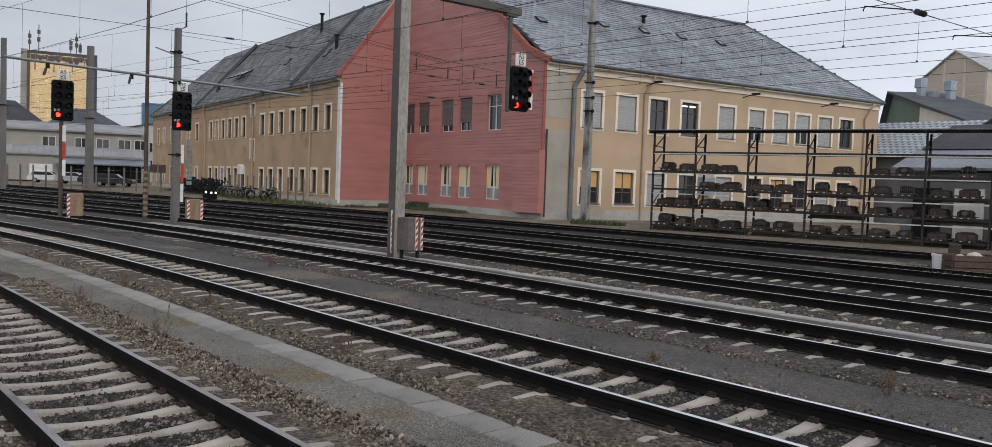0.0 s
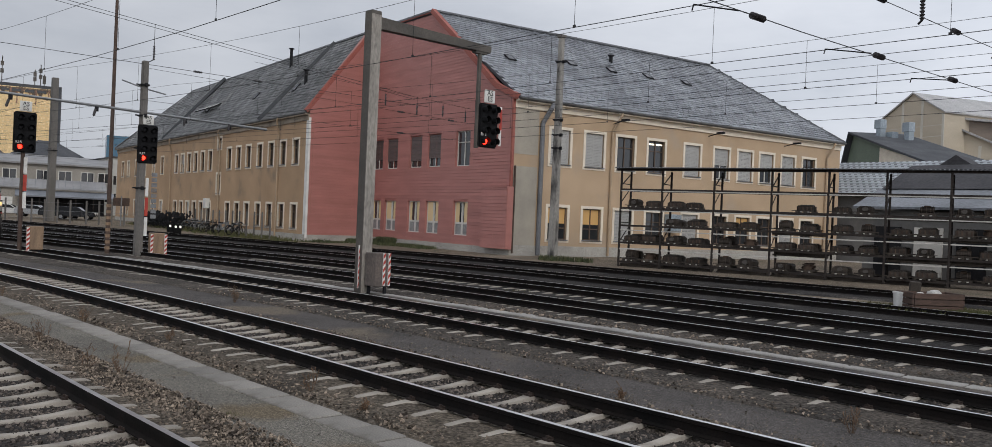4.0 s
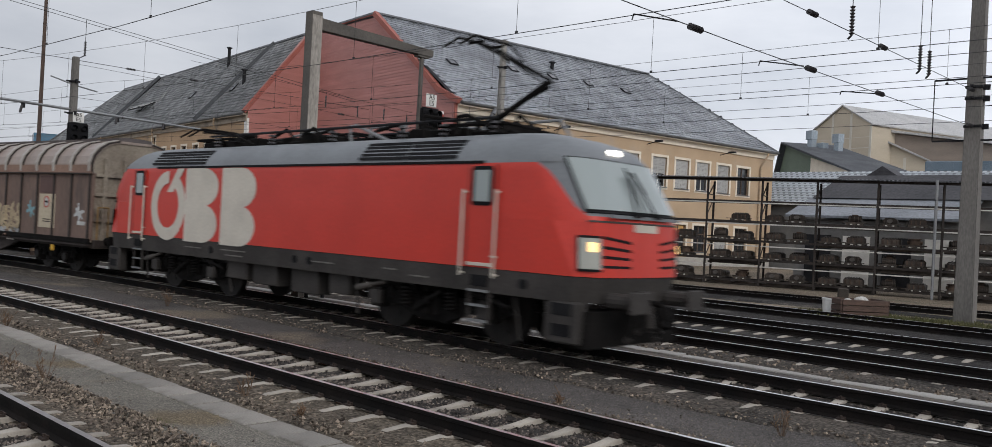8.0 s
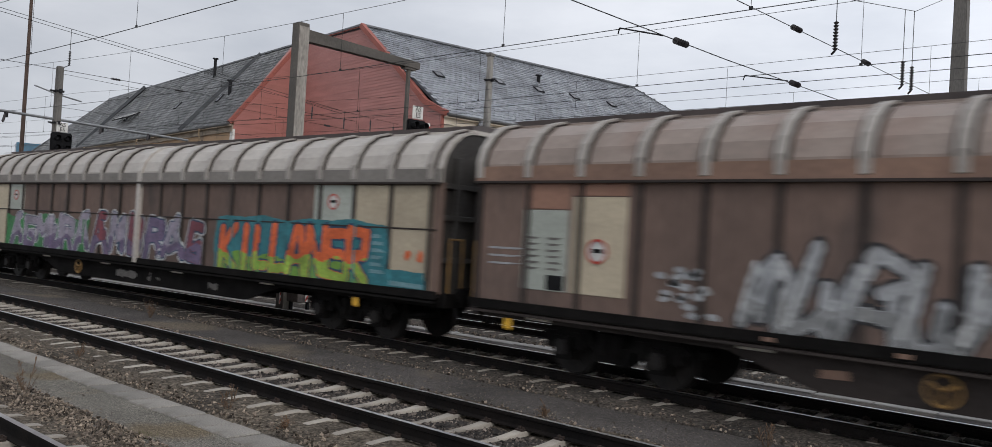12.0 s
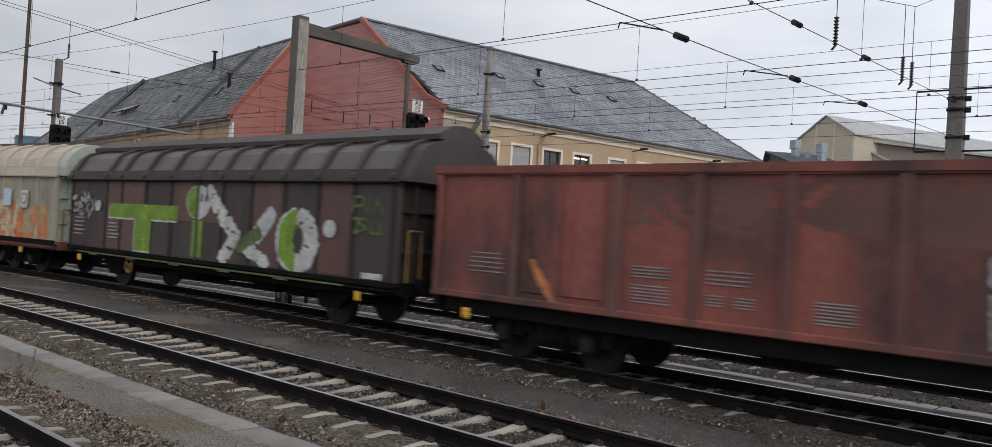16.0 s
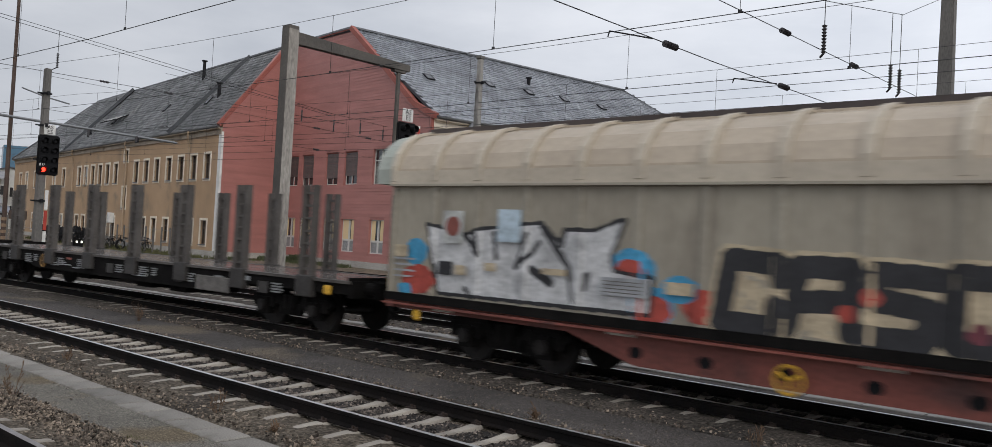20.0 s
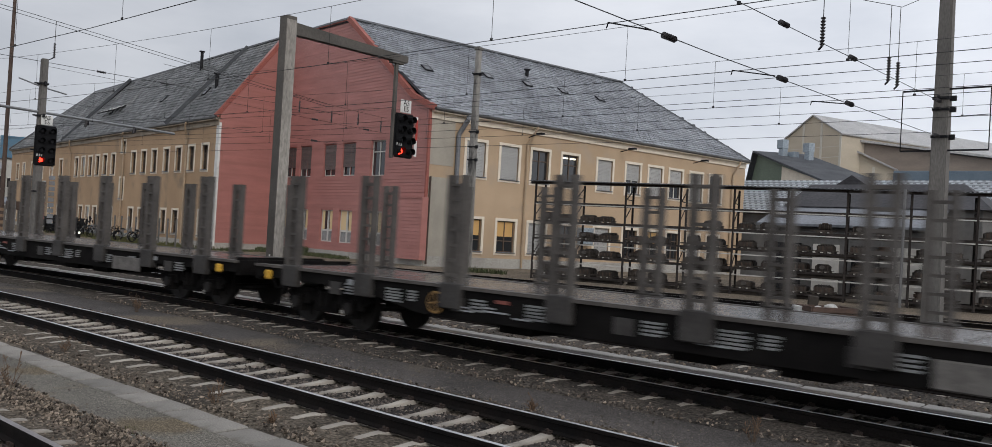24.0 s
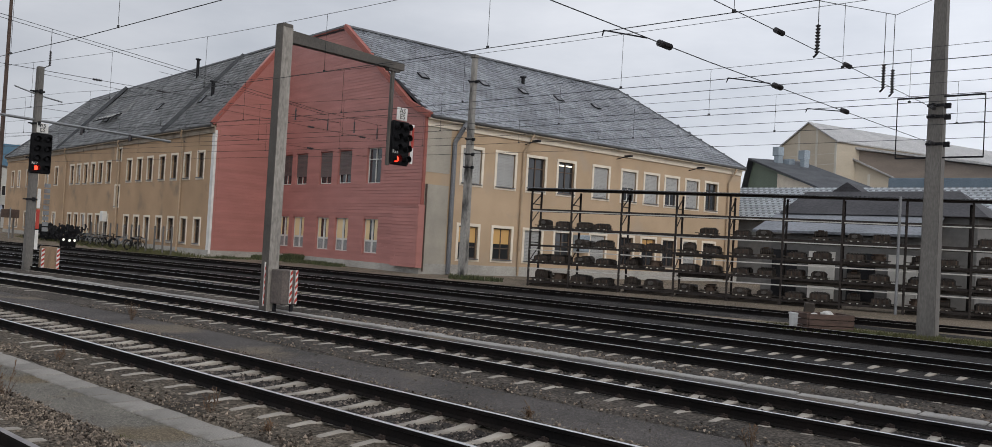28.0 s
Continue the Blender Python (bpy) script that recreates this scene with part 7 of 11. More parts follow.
    TRAIN.append((t, -41.45, 4.75))


# -- covered wagons --
HUMP = ((1.43, 3.17), (1.44, 3.45), (1.36, 3.7), (1.18, 3.94), (0.92, 4.12), (0.55, 4.22))
SLANT = ((1.45, 3.06), (1.45, 3.13), (1.1, 3.7), (0.95, 3.82), (0.5, 3.98))


def arc_strip(bm, prof, y, x0, x1, d):
    """The curved upper side between x0 and x1, d thick."""
    o = [(p[0] * y, p[1]) for p in prof]
    i = [((p[0] - d) * y, p[1] - d * 0.6) for p in prof]
    pts = o + i[::-1]
    prism(bm, pts, x0, x1, "x")


def covered_wagon(label, centre, half, prof, m_side, m_top, m_frame, ribs, bogies, belly, hood=0.0, top_ribs=None, special=None, wheel=0.46,
                  m_rib=None, m_toprib=None, m_end=None, m_hood=None, m_band=None):
    """A sliding-wall wagon; ribs: x of the upright side ribs; special: panels of another paint, (x0, x1, z0, z1, material)."""
    t = thing("covered_wagon", label, "wagon", group="wagons of the freight train")
    zs = prof[0][1]
    m_band = m_band or m_toprib or m_top
    for y in (-1, 1):
        for x0, x1, nm in ((-half, -0.05, "sliding_door"), (0.05, half, "sliding_door")):
            bm = bevelled(x0, x1, *sorted((y * 1.30, y * 1.40)), 1.06, zs, 0.015, 1)
            door = part(nm, bm, m_side, t, "sliding side wall")
            bm = bmesh.new()
            arc_strip(bm, prof, y, x0, x1, 0.06)
            part("curved_top", bm, m_top, t, "curved upper side panel", smooth=False)
        for x in ribs:
            bm = bevelled(x - 0.05, x + 0.05, *sorted((y * 1.40, y * 1.445)), 1.06, zs - 0.02, 0.012, 1)
            part("side_rib", bm, m_rib or m_side, t)
        for x in (top_ribs or ribs):
            bm = bmesh.new()
            arc_strip(bm, [(p[0] + 0.06, p[1] + 0.05) for p in prof], y, x - 0.075, x + 0.075, 0.06)
            part("top_rib", bm, m_toprib or m_top, t)
            if m_toprib is M_SILVERRIB:
                # thin dark line on each side of a pale rib
                for d in (-0.1, 0.1):
                    bm = bmesh.new()
                    arc_strip(bm, [(p[0] + 0.03, p[1] + 0.025) for p in prof], y, x + d - 0.022, x + d + 0.022, 0.06)
                    part("rib_flange", bm, M_RIBBROWN, t, "dark line beside the rib")
        bm = bmesh.new()
        arc_strip(bm, [(p[0] + 0.05, p[1] + 0.02) for p in prof], y, -0.12, 0.12, 0.06)
        w = 0.08 if prof is HUMP else 0.05
        bbox(bm, -w, w, *sorted((y * 1.40, y * (1.5 if prof is HUMP else 1.44))), 1.0, zs)
        part("centre_post", bm, m_top if prof is HUMP else m_side, t)
        bm = bmesh.new()
        bbox(bm, -half, half, *sorted((y * 1.40, y * 1.475)), zs - 0.03, zs + 0.24)
        part("waist_band", bm, m_band, t, "plain band under the curved top")
        bm = bmesh.new()
        bbox(bm, -half, half, *sorted((y * 1.40, y * 1.51)), zs - 0.05, zs - 0.01)
        part("waist_rail", bm, (m_rib or m_side) if prof is HUMP else M_UNDER, t)
        bm = bmesh.new()
        bbox(bm, -half, half, *sorted((y * 1.36, y * 1.52)), 0.9, 0.935)
        part("footboard", bm, m_frame, t)
        # black rail, taller below HUMP tops to stand for shade on the wall's foot
        bm = bmesh.new()
        bbox(bm, -half, half, *sorted((y * 1.38, y * 1.46)), 0.97, 1.12 if prof is HUMP else 1.07)
        part("guide_rail", bm, M_UNDER, t)
        bm = bmesh.new()
        prism(bm, ((-half + 0.2, 0.96), (half - 0.2, 0.96), (half - 0.2, 0.82), (belly[0], 0.8), (belly[0] - 1.3, belly[1]), (-belly[0] + 1.3, belly[1]), (-belly[0], 0.8), (-half + 0.2, 0.82)),
              *sorted((y * 1.2, y * 1.3)))
        part("sole_bar", bm, m_frame, t, "fish-bellied frame girder")
        for x in (half - 0.7 - (half - belly[0]) * 0.3, -half + 0.9):
            bm = bevelled(x - 0.085, x + 0.085, *sorted((y * 1.4, y * 1.48)), 0.64, 0.84, 0.03, 1)
            part("lamp_bracket", bm, M_YELLOW, t, "yellow bracket")
        hx, hz = (-3.09, 0.57) if m_frame is M_REDFRAME else (-3.4, 0.68)
        bm = hoop(hx, y * 1.42, hz, 0.19, 0.02)
        for k in range(3):
            a = 2 * math.pi * k / 3 + 0.5
            tube(bm, (hx, y * 1.42, hz), (hx + 0.19 * math.cos(a), y * 1.42, hz + 0.19 * math.sin(a)), 0.022, 6)
        part("brake_wheel", bm, M_YELLOW if m_frame is M_REDFRAME else M_OLDYELLOW, t, "yellow hand brake wheel")
        for k in range(5):
            x0 = -half + 1.2 + k * (2 * half - 3) / 5
            coat(t, y * 1.3, [[(x0, 0.84), (x0 + 0.5, 0.84), (x0 + 0.5, 0.92), (x0, 0.92)]], M_LOGO, "stencil_bar")
    bm = bmesh.new()
    bbox(bm, -half, half, -0.6, 0.6, prof[-1][1] - 0.06, prof[-1][1] + 0.02)
    part("roof", bm, m_top, t)
    bm = bmesh.new()
    zr = prof[-1][1]
    if prof is HUMP:
        prism(bm, ((-0.56, zr + 0.02), (0.56, zr + 0.02), (0.58, zr + 0.11), (0.3, zr + 0.15), (-0.3, zr + 0.15), (-0.58, zr + 0.11)), -half + 0.05, half - 0.05, "x")
    else:
        prism(bm, ((-0.66, zr + 0.0), (0.66, zr + 0.0), (0.68, zr + 0.1), (0.3, zr + 0.3), (0, zr + 0.33), (-0.3, zr + 0.3), (-0.68, zr + 0.1)), -half - 0.25, half + 0.25, "x")
    part("ridge_beam", bm, M_DARKTOP if prof is HUMP else M_DARKBROWN, t, "dark roof ridge beam")
    for s in (-1, 1):
        bm = bmesh.new()
        out = [(-1.36, 1.0), (1.36, 1.0)] + [(p[0] - 0.05, p[1] - 0.03) for p in prof] + [(-p[0] + 0.05, p[1] - 0.03) for p in prof[::-1]]
        prism(bm, out, *sorted((s * (half - 0.12), s * (half - 0.04))), "x")
        ew = part("end_wall", bm, m_end or m_side, t, "ribbed end wall")
        for y in (-1.0, -0.35, 0.35, 1.0):
            part("end_post", bevelled(*sorted((s * (half - 0.04), s * (half + 0.07))), y - 0.06, y + 0.06, 1.0, prof[1][1] + 0.2, 0.012, 1), m_end or m_side, ew)
        for z in (1.7, 2.5, 3.1):
            part("end_rib", bevelled(*sorted((s * (half - 0.04), s * (half + 0.05))), -1.3, 1.3, z - 0.05, z + 0.05, 0.01, 1), m_end or m_side, ew)
        for y in (-1.25, 1.25):
            bm = bmesh.new()
            tube(bm, (s * (half + 0.14), y, 1.1), (s * (half + 0.14), y, 2.1), 0.022, 6)
            tube(bm, (s * (half + 0.14), y * 0.72, 1.1), (s * (half + 0.14), y * 0.72, 2.1), 0.022, 6)
            tube(bm, (s * (half + 0.14), y * 0.72, 2.1), (s * (half + 0.14), y, 2.1), 0.022, 6)
            part("end_handrail", bm, M_OLDYELLOW, t, "grimy yellow end handrail")
        if hood:
            bm = bmesh.new()
            arc = [(p[0], p[1]) for p in prof] + [(-p[0], p[1]) for p in prof[::-1]]
            prism(bm, arc, *sorted((s * half, s * (half + hood))), "x")
            part("end_hood", bm, m_hood or m_top, t, "rounded end hood")
        bm = bmesh.new()
        bbox(bm, *sorted((s * (half - 0.1), s * (half + 0.12))), -1.3, 1.3, 0.82, 1.08)
        part("headstock", bm, m_frame, t)
        buffers(t, s * (half + 0.62))
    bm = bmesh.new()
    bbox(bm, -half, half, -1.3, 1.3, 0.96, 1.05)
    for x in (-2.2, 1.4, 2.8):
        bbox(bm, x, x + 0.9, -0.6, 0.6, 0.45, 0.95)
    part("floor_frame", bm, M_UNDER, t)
    if bogies[1]:
        for x in (-bogies[0], bogies[0]):
            bogie(t, x, bogies[1], wheel)
    else:
        for s in (-1, 1):
            wheelset(t, s * bogies[0], 0.5)
            bm = bmesh.new()
            for y in (-1.0, 1.0):
                prism(bm, ((s * bogies[0] - 0.75, 0.85), (s * bogies[0] + 0.75, 0.85), (s * bogies[0] + 0.3, 0.35), (s * bogies[0] - 0.3, 0.35)), y - 0.05, y + 0.05)
                tube(bm, (s * bogies[0] - 0.7, y, 0.72), (s * bogies[0] + 0.7, y, 0.72), 0.06, 6)
            part("axle_guard", bm, M_UNDER, t)
    for x0, x1, z0, z1, m in special or ():
        bm = bevelled(x0, x1, -1.412, -1.39, z0, z1, 0.006, 1)
        part("panel", bm, m, t, "replacement side panel")
    TRAIN.append((t, centre, bogies[0]))
    return t


def roundel(t, x, z, r=0.17):
    """A white disc with a red ring."""
    coat(t, -1.416, [blob(x, z, r, r, 18, 0, 0)], P_WHITE, "round_label", "white round label with a red ring")
    ring = []
    for k in range(18):
        a, b = 2 * math.pi * k / 18, 2 * math.pi * (k + 1) / 18
        ring.append([(x + q * math.cos(c), z + q * math.sin(c)) for q, c in ((r, a), (r, b), (r * 0.8, b), (r * 0.8, a))])
    coat(t, -1.424, ring, M_REDPAINT, "label_ring")
    coat(t, -1.424, [[(x - r * 0.5, z - r * 0.13), (x + r * 0.5, z - r * 0.13), (x + r * 0.5, z + r * 0.2), (x - r * 0.5, z + r * 0.2)]], M_BLACK, "label_bar")


def label_lines(t, x, z, w, n=4, gap=0.09, y=-1.402, mat=None):
    rnd = random.Random(int(x * 100))
    for k in range(n):
        coat(t, y, [[(x, z - k * gap), (x + w * rnd.uniform(0.5, 1), z - k * gap), (x + w * 0.9, z - k * gap + 0.035), (x, z - k * gap + 0.035)]], mat or P_SILVER, "stencil_bar")


def build_wagons():
    step = lambda a, b, n: [a + (b - a) * k / (n - 1) for k in range(n)]
    ribs = [x for x in step(-10.95, 10.95, 21) if abs(x) > 0.3]
    # first: brown with grey and sand graffiti
    w = covered_wagon("long dusty brown sliding-wall wagon with graffiti and pale panels", -63.1, 11.05, HUMP, M_BROWN, M_BROWNTOP, M_RIBBROWN, ribs, (8.3, 1.8), (6.2, 0.42),
                      special=((7.82, 8.85, 1.36, 2.46, M_CREAMPANEL), (-9.95, -9.0, 1.36, 2.68, M_GREYPANEL), (-8.92, -7.88, 1.36, 2.9, M_CREAMPANEL),
                               (-9.95, -9.0, 2.7, 3.12, M_RUSTPANEL), (-8.92, -7.88, 2.92, 3.12, M_RUSTPANEL), (7.82, 8.85, 2.5, 3.05, M_REDBROWN)),
                      m_rib=M_RIBBROWN, m_toprib=M_SILVERRIB, m_end=M_DIRTYCREAM, m_band=M_BANDBROWN)
    roundel(w, 8.33, 2.2, 0.19)
    roundel(w, -8.4, 2.05, 0.2)
    for z in (1.62, 1.55):
        coat(w, -1.414, [[(8.1, z), (8.6, z), (8.6, z + 0.03), (8.1, z + 0.03)]], M_BLACK, "stencil_bar")
    label_lines(w, -9.85, 2.2, 0.3, 6, 0.1, -1.414, M_STENCIL)
    label_lines(w, -9.4, 2.2, 0.3, 6, 0.1, -1.414, M_STENCIL)
    coat(w, -1.414, [[(-9.4, 1.38), (-9.04, 1.38), (-9.04, 1.62), (-9.4, 1.62)]], M_BLACK, "dark_square")
    label_lines(w, -10.7, 2.0, 0.9, 3, 0.13)
    throw_up(w, "5134234", 1.3, 6.55, 1.2, 2.12, 0.13, (P_SAND,), (), 5, 0.05, None, 0.5, "sand coloured sprayed letter shape", ribs, holes=0.22, tight=1.05, wild=0.13)
    spray(w, lambda x, z: box_field(x, z, 1.25, 6.6, 1.1, 1.27) + 0.03 * np.sin(x * 9), (1.1, 6.8, 1.04, 1.4), P_SILVER, 0.0, "graffiti_underline", "faded pale underline", ribs, holes=0.3)
    throw_up(w, "84948", -6.1, -2.6, 1.12, 2.2, 0.085, (P_SILVER,), ((0.05, P_BLACK),), 21, 0.26, P_DULLSILVER, 0.4, "silver sprayed letter shape", ribs, tight=1.18, wild=0.2)
    for k in range(5):
        x = -6.0 + k * 0.7
        spray(w, lambda gx, gz: near_strokes(gx, gz, [((x, 1.25), (x + 0.22, 2.05))]) - 0.035, (x - 0.1, x + 0.4, 1.15, 2.15), P_PALESILVER, 0.006, "graffiti_highlight", "", ribs)
    for k in range(34):
        r = random.Random(k)
        x, z = r.choice((-6.75, -2.35)) + r.uniform(-0.5, 0.45), r.uniform(1.1, 2.0)
        spray(w, lambda gx, gz: oval_field(gx, gz, x, z, 0.1, 0.055), (x - 0.15, x + 0.15, z - 0.1, z + 0.1), P_SILVER, 0.006, "graffiti_dab", "", ribs)
    for x, z, m in ((7.25, 1.95, P_PALETEAL), (10.35, 1.92, P_PALESILVER)):
        star = [((x - 0.26, z - 0.1), (x + 0.28, z + 0.04)), ((x - 0.05, z + 0.24), (x + 0.04, z - 0.26)), ((x - 0.18, z + 0.1), (x + 0.2, z - 0.17))]
        spray(w, lambda gx, gz: near_strokes(gx, gz, star) - 0.05, (x - 0.5, x + 0.5, z - 0.5, z + 0.5), m, 0.0, "graffiti_star", "small sprayed star shape", ribs, fuzz=0.02)
    coat(w, -1.404, [[(10.3, 1.52), (10.75, 1.52), (10.75, 1.64), (10.3, 1.64)]], P_WHITE, "number_plate", "white plate with unreadable numbers")
    # bleached patches, plates and a brake wheel hub on the girder
    for x0, x1, z0, z1, m in ((0.95, 2.3, 0.5, 0.76, M_BANDBROWN), (2.75, 3.2, 0.52, 0.72, M_BANDBROWN), (3.8, 4.42, 0.44, 0.7, M_DIRTYCREAM), (-1.2, -0.5, 0.52, 0.76, M_BANDBROWN), (4.6, 5.1, 0.6, 0.8, M_RIBBROWN), (-4.9, -4.5, 0.6, 0.74, M_BANDBROWN)):
        coat(w, -1.3, [[(x0, z0), (x1, z0 + 0.02), (x1 - 0.03, z1), (x0 + 0.02, z1 - 0.03)]], m, "bleached_patch", "bleached paint patch")
    for x in (-5.6, -3.9, -2.2, 0.8, 2.5, 5.6):
        coat(w, -1.48, [[(x, 1.0), (x + 0.16, 1.0), (x + 0.16, 1.06), (x, 1.06)]], M_BANDBROWN, "rail_bracket")
    # second: brown with cream ends, orange-green and purple graffiti
    w = covered_wagon("long brown sliding-wall wagon with cream end panels and bright graffiti", -86.45, 11.2, HUMP, M_BROWN, M_GREYTOP, M_UNDER, ribs, (8.4, 1.8), (6.2, 0.42),
                      special=((8.78, 9.85, 2.28, 3.1, M_CREAMPANEL), (9.9, 11.0, 2.28, 3.1, M_CREAMPANEL), (7.45, 8.72, 2.28, 3.1, M_GREYPANEL), (9.9, 11.0, 1.1, 2.25, M_CREAMPANEL),
                               (-11.0, -9.9, 2.28, 3.1, M_CREAMPANEL), (-9.85, -8.8, 2.28, 3.1, M_CREAMPANEL), (-8.72, -7.6, 2.28, 3.1, M_GREYPANEL), (-11.0, -9.0, 1.1, 2.25, M_CREAMPANEL)),
                      m_rib=M_RIBBROWN, m_toprib=M_SILVERRIB, m_end=M_POCKET, m_band=M_GREYBAND)
    part("wall_rail", bevelled(-11.1, 11.1, -1.43, -1.4, 2.25, 2.28, 0.006, 1), M_RIBBROWN, w)
    for x0, x1, z0, z1 in ((-1.3, -0.1, 0.55, 0.74), (0.4, 0.6, 0.55, 0.75), (0.9, 1.1, 0.6, 0.72), (3.4, 3.8, 0.55, 0.7)):
        spray(w, lambda x, z: box_field(x, z, x0, x1, z0, z1, 0.02), (x0 - 0.1, x1 + 0.1, z0 - 0.1, z1 + 0.1), M_STENCIL, 0.0, "chalk_mark", "smudged chalk mark", (), -1.304, 0.02, 0.02, 0.6)
    roundel(w, 8.1, 2.75, 0.17)
    roundel(w, -8.2, 2.75, 0.17)
    low = -1.42
    spray(w, lambda x, z: np.minimum(box_field(x, z, 3.75, 10.9, 1.05, 1.46, 0.1), box_field(x, z, 3.75, 9.85, 1.05, 2.36, 0.15)) + 0.05 * np.sin(x * 3.1) * np.sin(z * 6 + x), (3.5, 11.0, 1.06, 2.5), P_TEAL, 0.0,
          "graffiti_ground", "teal sprayed ground", ribs, low)
    spray(w, lambda x, z: box_field(x, z, 3.9, 9.2, 1.05, 1.5) + 0.06 * np.sin(x * 5), (3.7, 9.4, 1.06, 1.7), P_GREEN, 0.0012, "graffiti_ground", "green sprayed ground", ribs, low)
    throw_up(w, "KILLANER", 3.95, 9.2, 1.08, 2.26, 0.11, (P_ORANGE,), ((0.045, P_NAVY),), 4, 0.06, P_YELLOWGREEN, 0.4, "orange sprayed letter fading to green", ribs, low, 0.0024, tight=1.06)
    throw_up(w, "524153", -2.75, 3.2, 1.1, 2.24, 0.115, (P_MAROON, P_LILAC, P_MAROON, P_PURPLE, P_LILAC), ((0.075, P_PALESILVER), (0.035, P_NAVY)), 3, 0.1, P_PURPLE, 0.42, "maroon and purple sprayed letter shape", ribs, tight=1.08, wild=0.13)
    spray(w, lambda x, z: box_field(x, z, -8.8, -2.9, 1.05, 2.1, 0.1) + 0.08 * np.sin(x * 4) * np.sin(z * 5), (-9.0, -2.7, 1.06, 2.25), P_DEEPGREEN, 0.0, "graffiti_ground", "dark green sprayed ground", ribs, low)
    throw_up(w, "532415", -8.5, -2.9, 1.1, 2.2, 0.12, (P_LILAC,), ((0.05, P_PALESILVER), (0.02, P_NAVY)), 8, 0.15, P_PURPLE, 0.38, "lilac sprayed letter shape", ribs, low, 0.0024, tight=1.08, wild=0.13)
    for k in range(6):
        coat(w, -1.424, [[(9.34, 2.05 - k * 0.14), (9.6 + 0.1 * (k % 3), 2.05 - k * 0.14), (9.6 + 0.08 * (k % 2), 2.12 - k * 0.14), (9.36, 2.12 - k * 0.14)]], P_PALETEAL, "graffiti_line", "pale teal scribbled line")
    coat(w, -1.424, [[(9.9, 1.15), (10.85, 1.13), (10.85, 1.22), (9.9, 1.24)]], P_PALETEAL, "graffiti_line")
    for x, z in ((10.4, 1.75), (10.75, 1.72)):
        spray(w, lambda gx, gz: oval_field(gx, gz, x, z, 0.08, 0.1), (x - 0.3, x + 0.3, z - 0.3, z + 0.3), P_ORANGE, 0.004, "graffiti_dab", "", ribs, low, fuzz=0.03)
    label_lines(w, -10.8, 1.9, 0.7, 5, 0.12, -1.414)
    # fourth: dark two-axle wagon with green and white letters
    w = covered_wagon("dark brown two-axle sliding-wall wagon with green and white graffiti letters", -122.3, 7.35, SLANT, M_DARKBROWN, M_DARKTOP, M_UNDER,
                      [-7.2, -4.95, -4.05, -2.7, -1.3, 1.1, 2.35, 3.6, 4.85, 6.0, 7.2], (4.95, 0), (6.2, 0.74), hood=0.25, m_rib=M_RIBBROWN, m_toprib=M_DARKBROWN, m_end=M_RIBBROWN, m_hood=M_DARKBROWN,
                      special=((-4.9, -4.1, 1.1, 3.02, M_REDBROWN), (-4.0, -2.75, 1.1, 3.02, M_REDBROWN), (-1.25, 1.05, 2.0, 3.02, M_REDBROWN), (2.4, 3.55, 1.1, 3.02, M_REDBROWN),
                               (4.9, 5.95, 1.1, 3.02, M_REDBROWN), (-7.15, -6.2, 1.1, 3.02, M_REDBROWN)))
    g, wh, bk = P_LIME, P_WHITE, P_BLACK
    y = -1.448
    ribs4 = [-7.2, -4.95, -4.05, -2.7, -1.3, 1.1, 2.35, 3.6, 4.85, 6.0, 7.2]

    def letter_t(x, z):
        return np.minimum(box_field(x, z, -4.75, -0.95, 1.99, 2.38, 0.03), box_field(x, z, -3.22, -2.32, 1.13, 2.2, 0.03))
    spray(w, lambda x, z: letter_t(x + 0.03, z + 0.045), (-5.0, -0.7, 1.05, 2.6), wh, 0.0, "graffiti_edge", "thin white sprayed edge", ribs4, -1.418)
    spray(w, letter_t, (-5.0, -0.7, 1.05, 2.6), g, 0.0015, "graffiti_letter", "lime green sprayed letter", ribs4, -1.418)
    spray(w, lambda x, z: oval_field(x, z, 0.0, 2.5, 0.56, 0.43), (-0.8, 0.8, 2.0, 3.0), wh, 0.0, "graffiti_letter", "off-white sprayed dot", ribs4, -1.418)
    spray(w, lambda x, z: np.maximum(oval_field(x, z, 0.0, 2.5, 0.53, 0.41), x + 0.02), (-0.8, 0.8, 2.0, 3.0), g, 0.0015, "graffiti_letter", "lime green sprayed half dot", ribs4, -1.418)
    for dx in (0.12, 0.32):
        spray(w, lambda x, z: box_field(x, z, dx, dx + 0.1, 2.5, 2.72), (dx - 0.1, dx + 0.2, 2.4, 2.8), bk, 0.003, "graffiti_eye", "", ribs4, -1.418)
    spray(w, lambda x, z: box_field(x, z, -0.2 - 0.02, 0.27, 1.12, 2.05, 0.03), (-0.5, 0.5, 1.05, 2.2), g, 0.0, "graffiti_letter", "lime green sprayed letter", ribs4, -1.418)
    spray(w, lambda x, z: near_strokes(x, z, [((0.5, 2.75), (1.75, 1.72), (1.28, 1.2))]) - 0.2, (0.1, 2.2, 1.04, 3.0), wh, 0.0, "graffiti_letter", "off-white sprayed letter", ribs4, -1.418, fuzz=0.025, holes=0.22)
    spray(w, lambda x, z: near_strokes(x, z, [((3.1, 2.26), (2.55, 1.7))]) - 0.21, (2.2, 3.5, 1.3, 2.6), wh, 0.0, "graffiti_letter", "off-white sprayed letter", ribs4, -1.418, fuzz=0.025, holes=0.22)
    spray(w, lambda x, z: near_strokes(x, z, [((2.2, 1.5), (3.0, 1.2))]) - 0.15, (1.9, 3.4, 1.04, 1.8), wh, 0.0015, "graffiti_letter", "off-white sprayed letter", ribs4, -1.418, fuzz=0.025, holes=0.22)
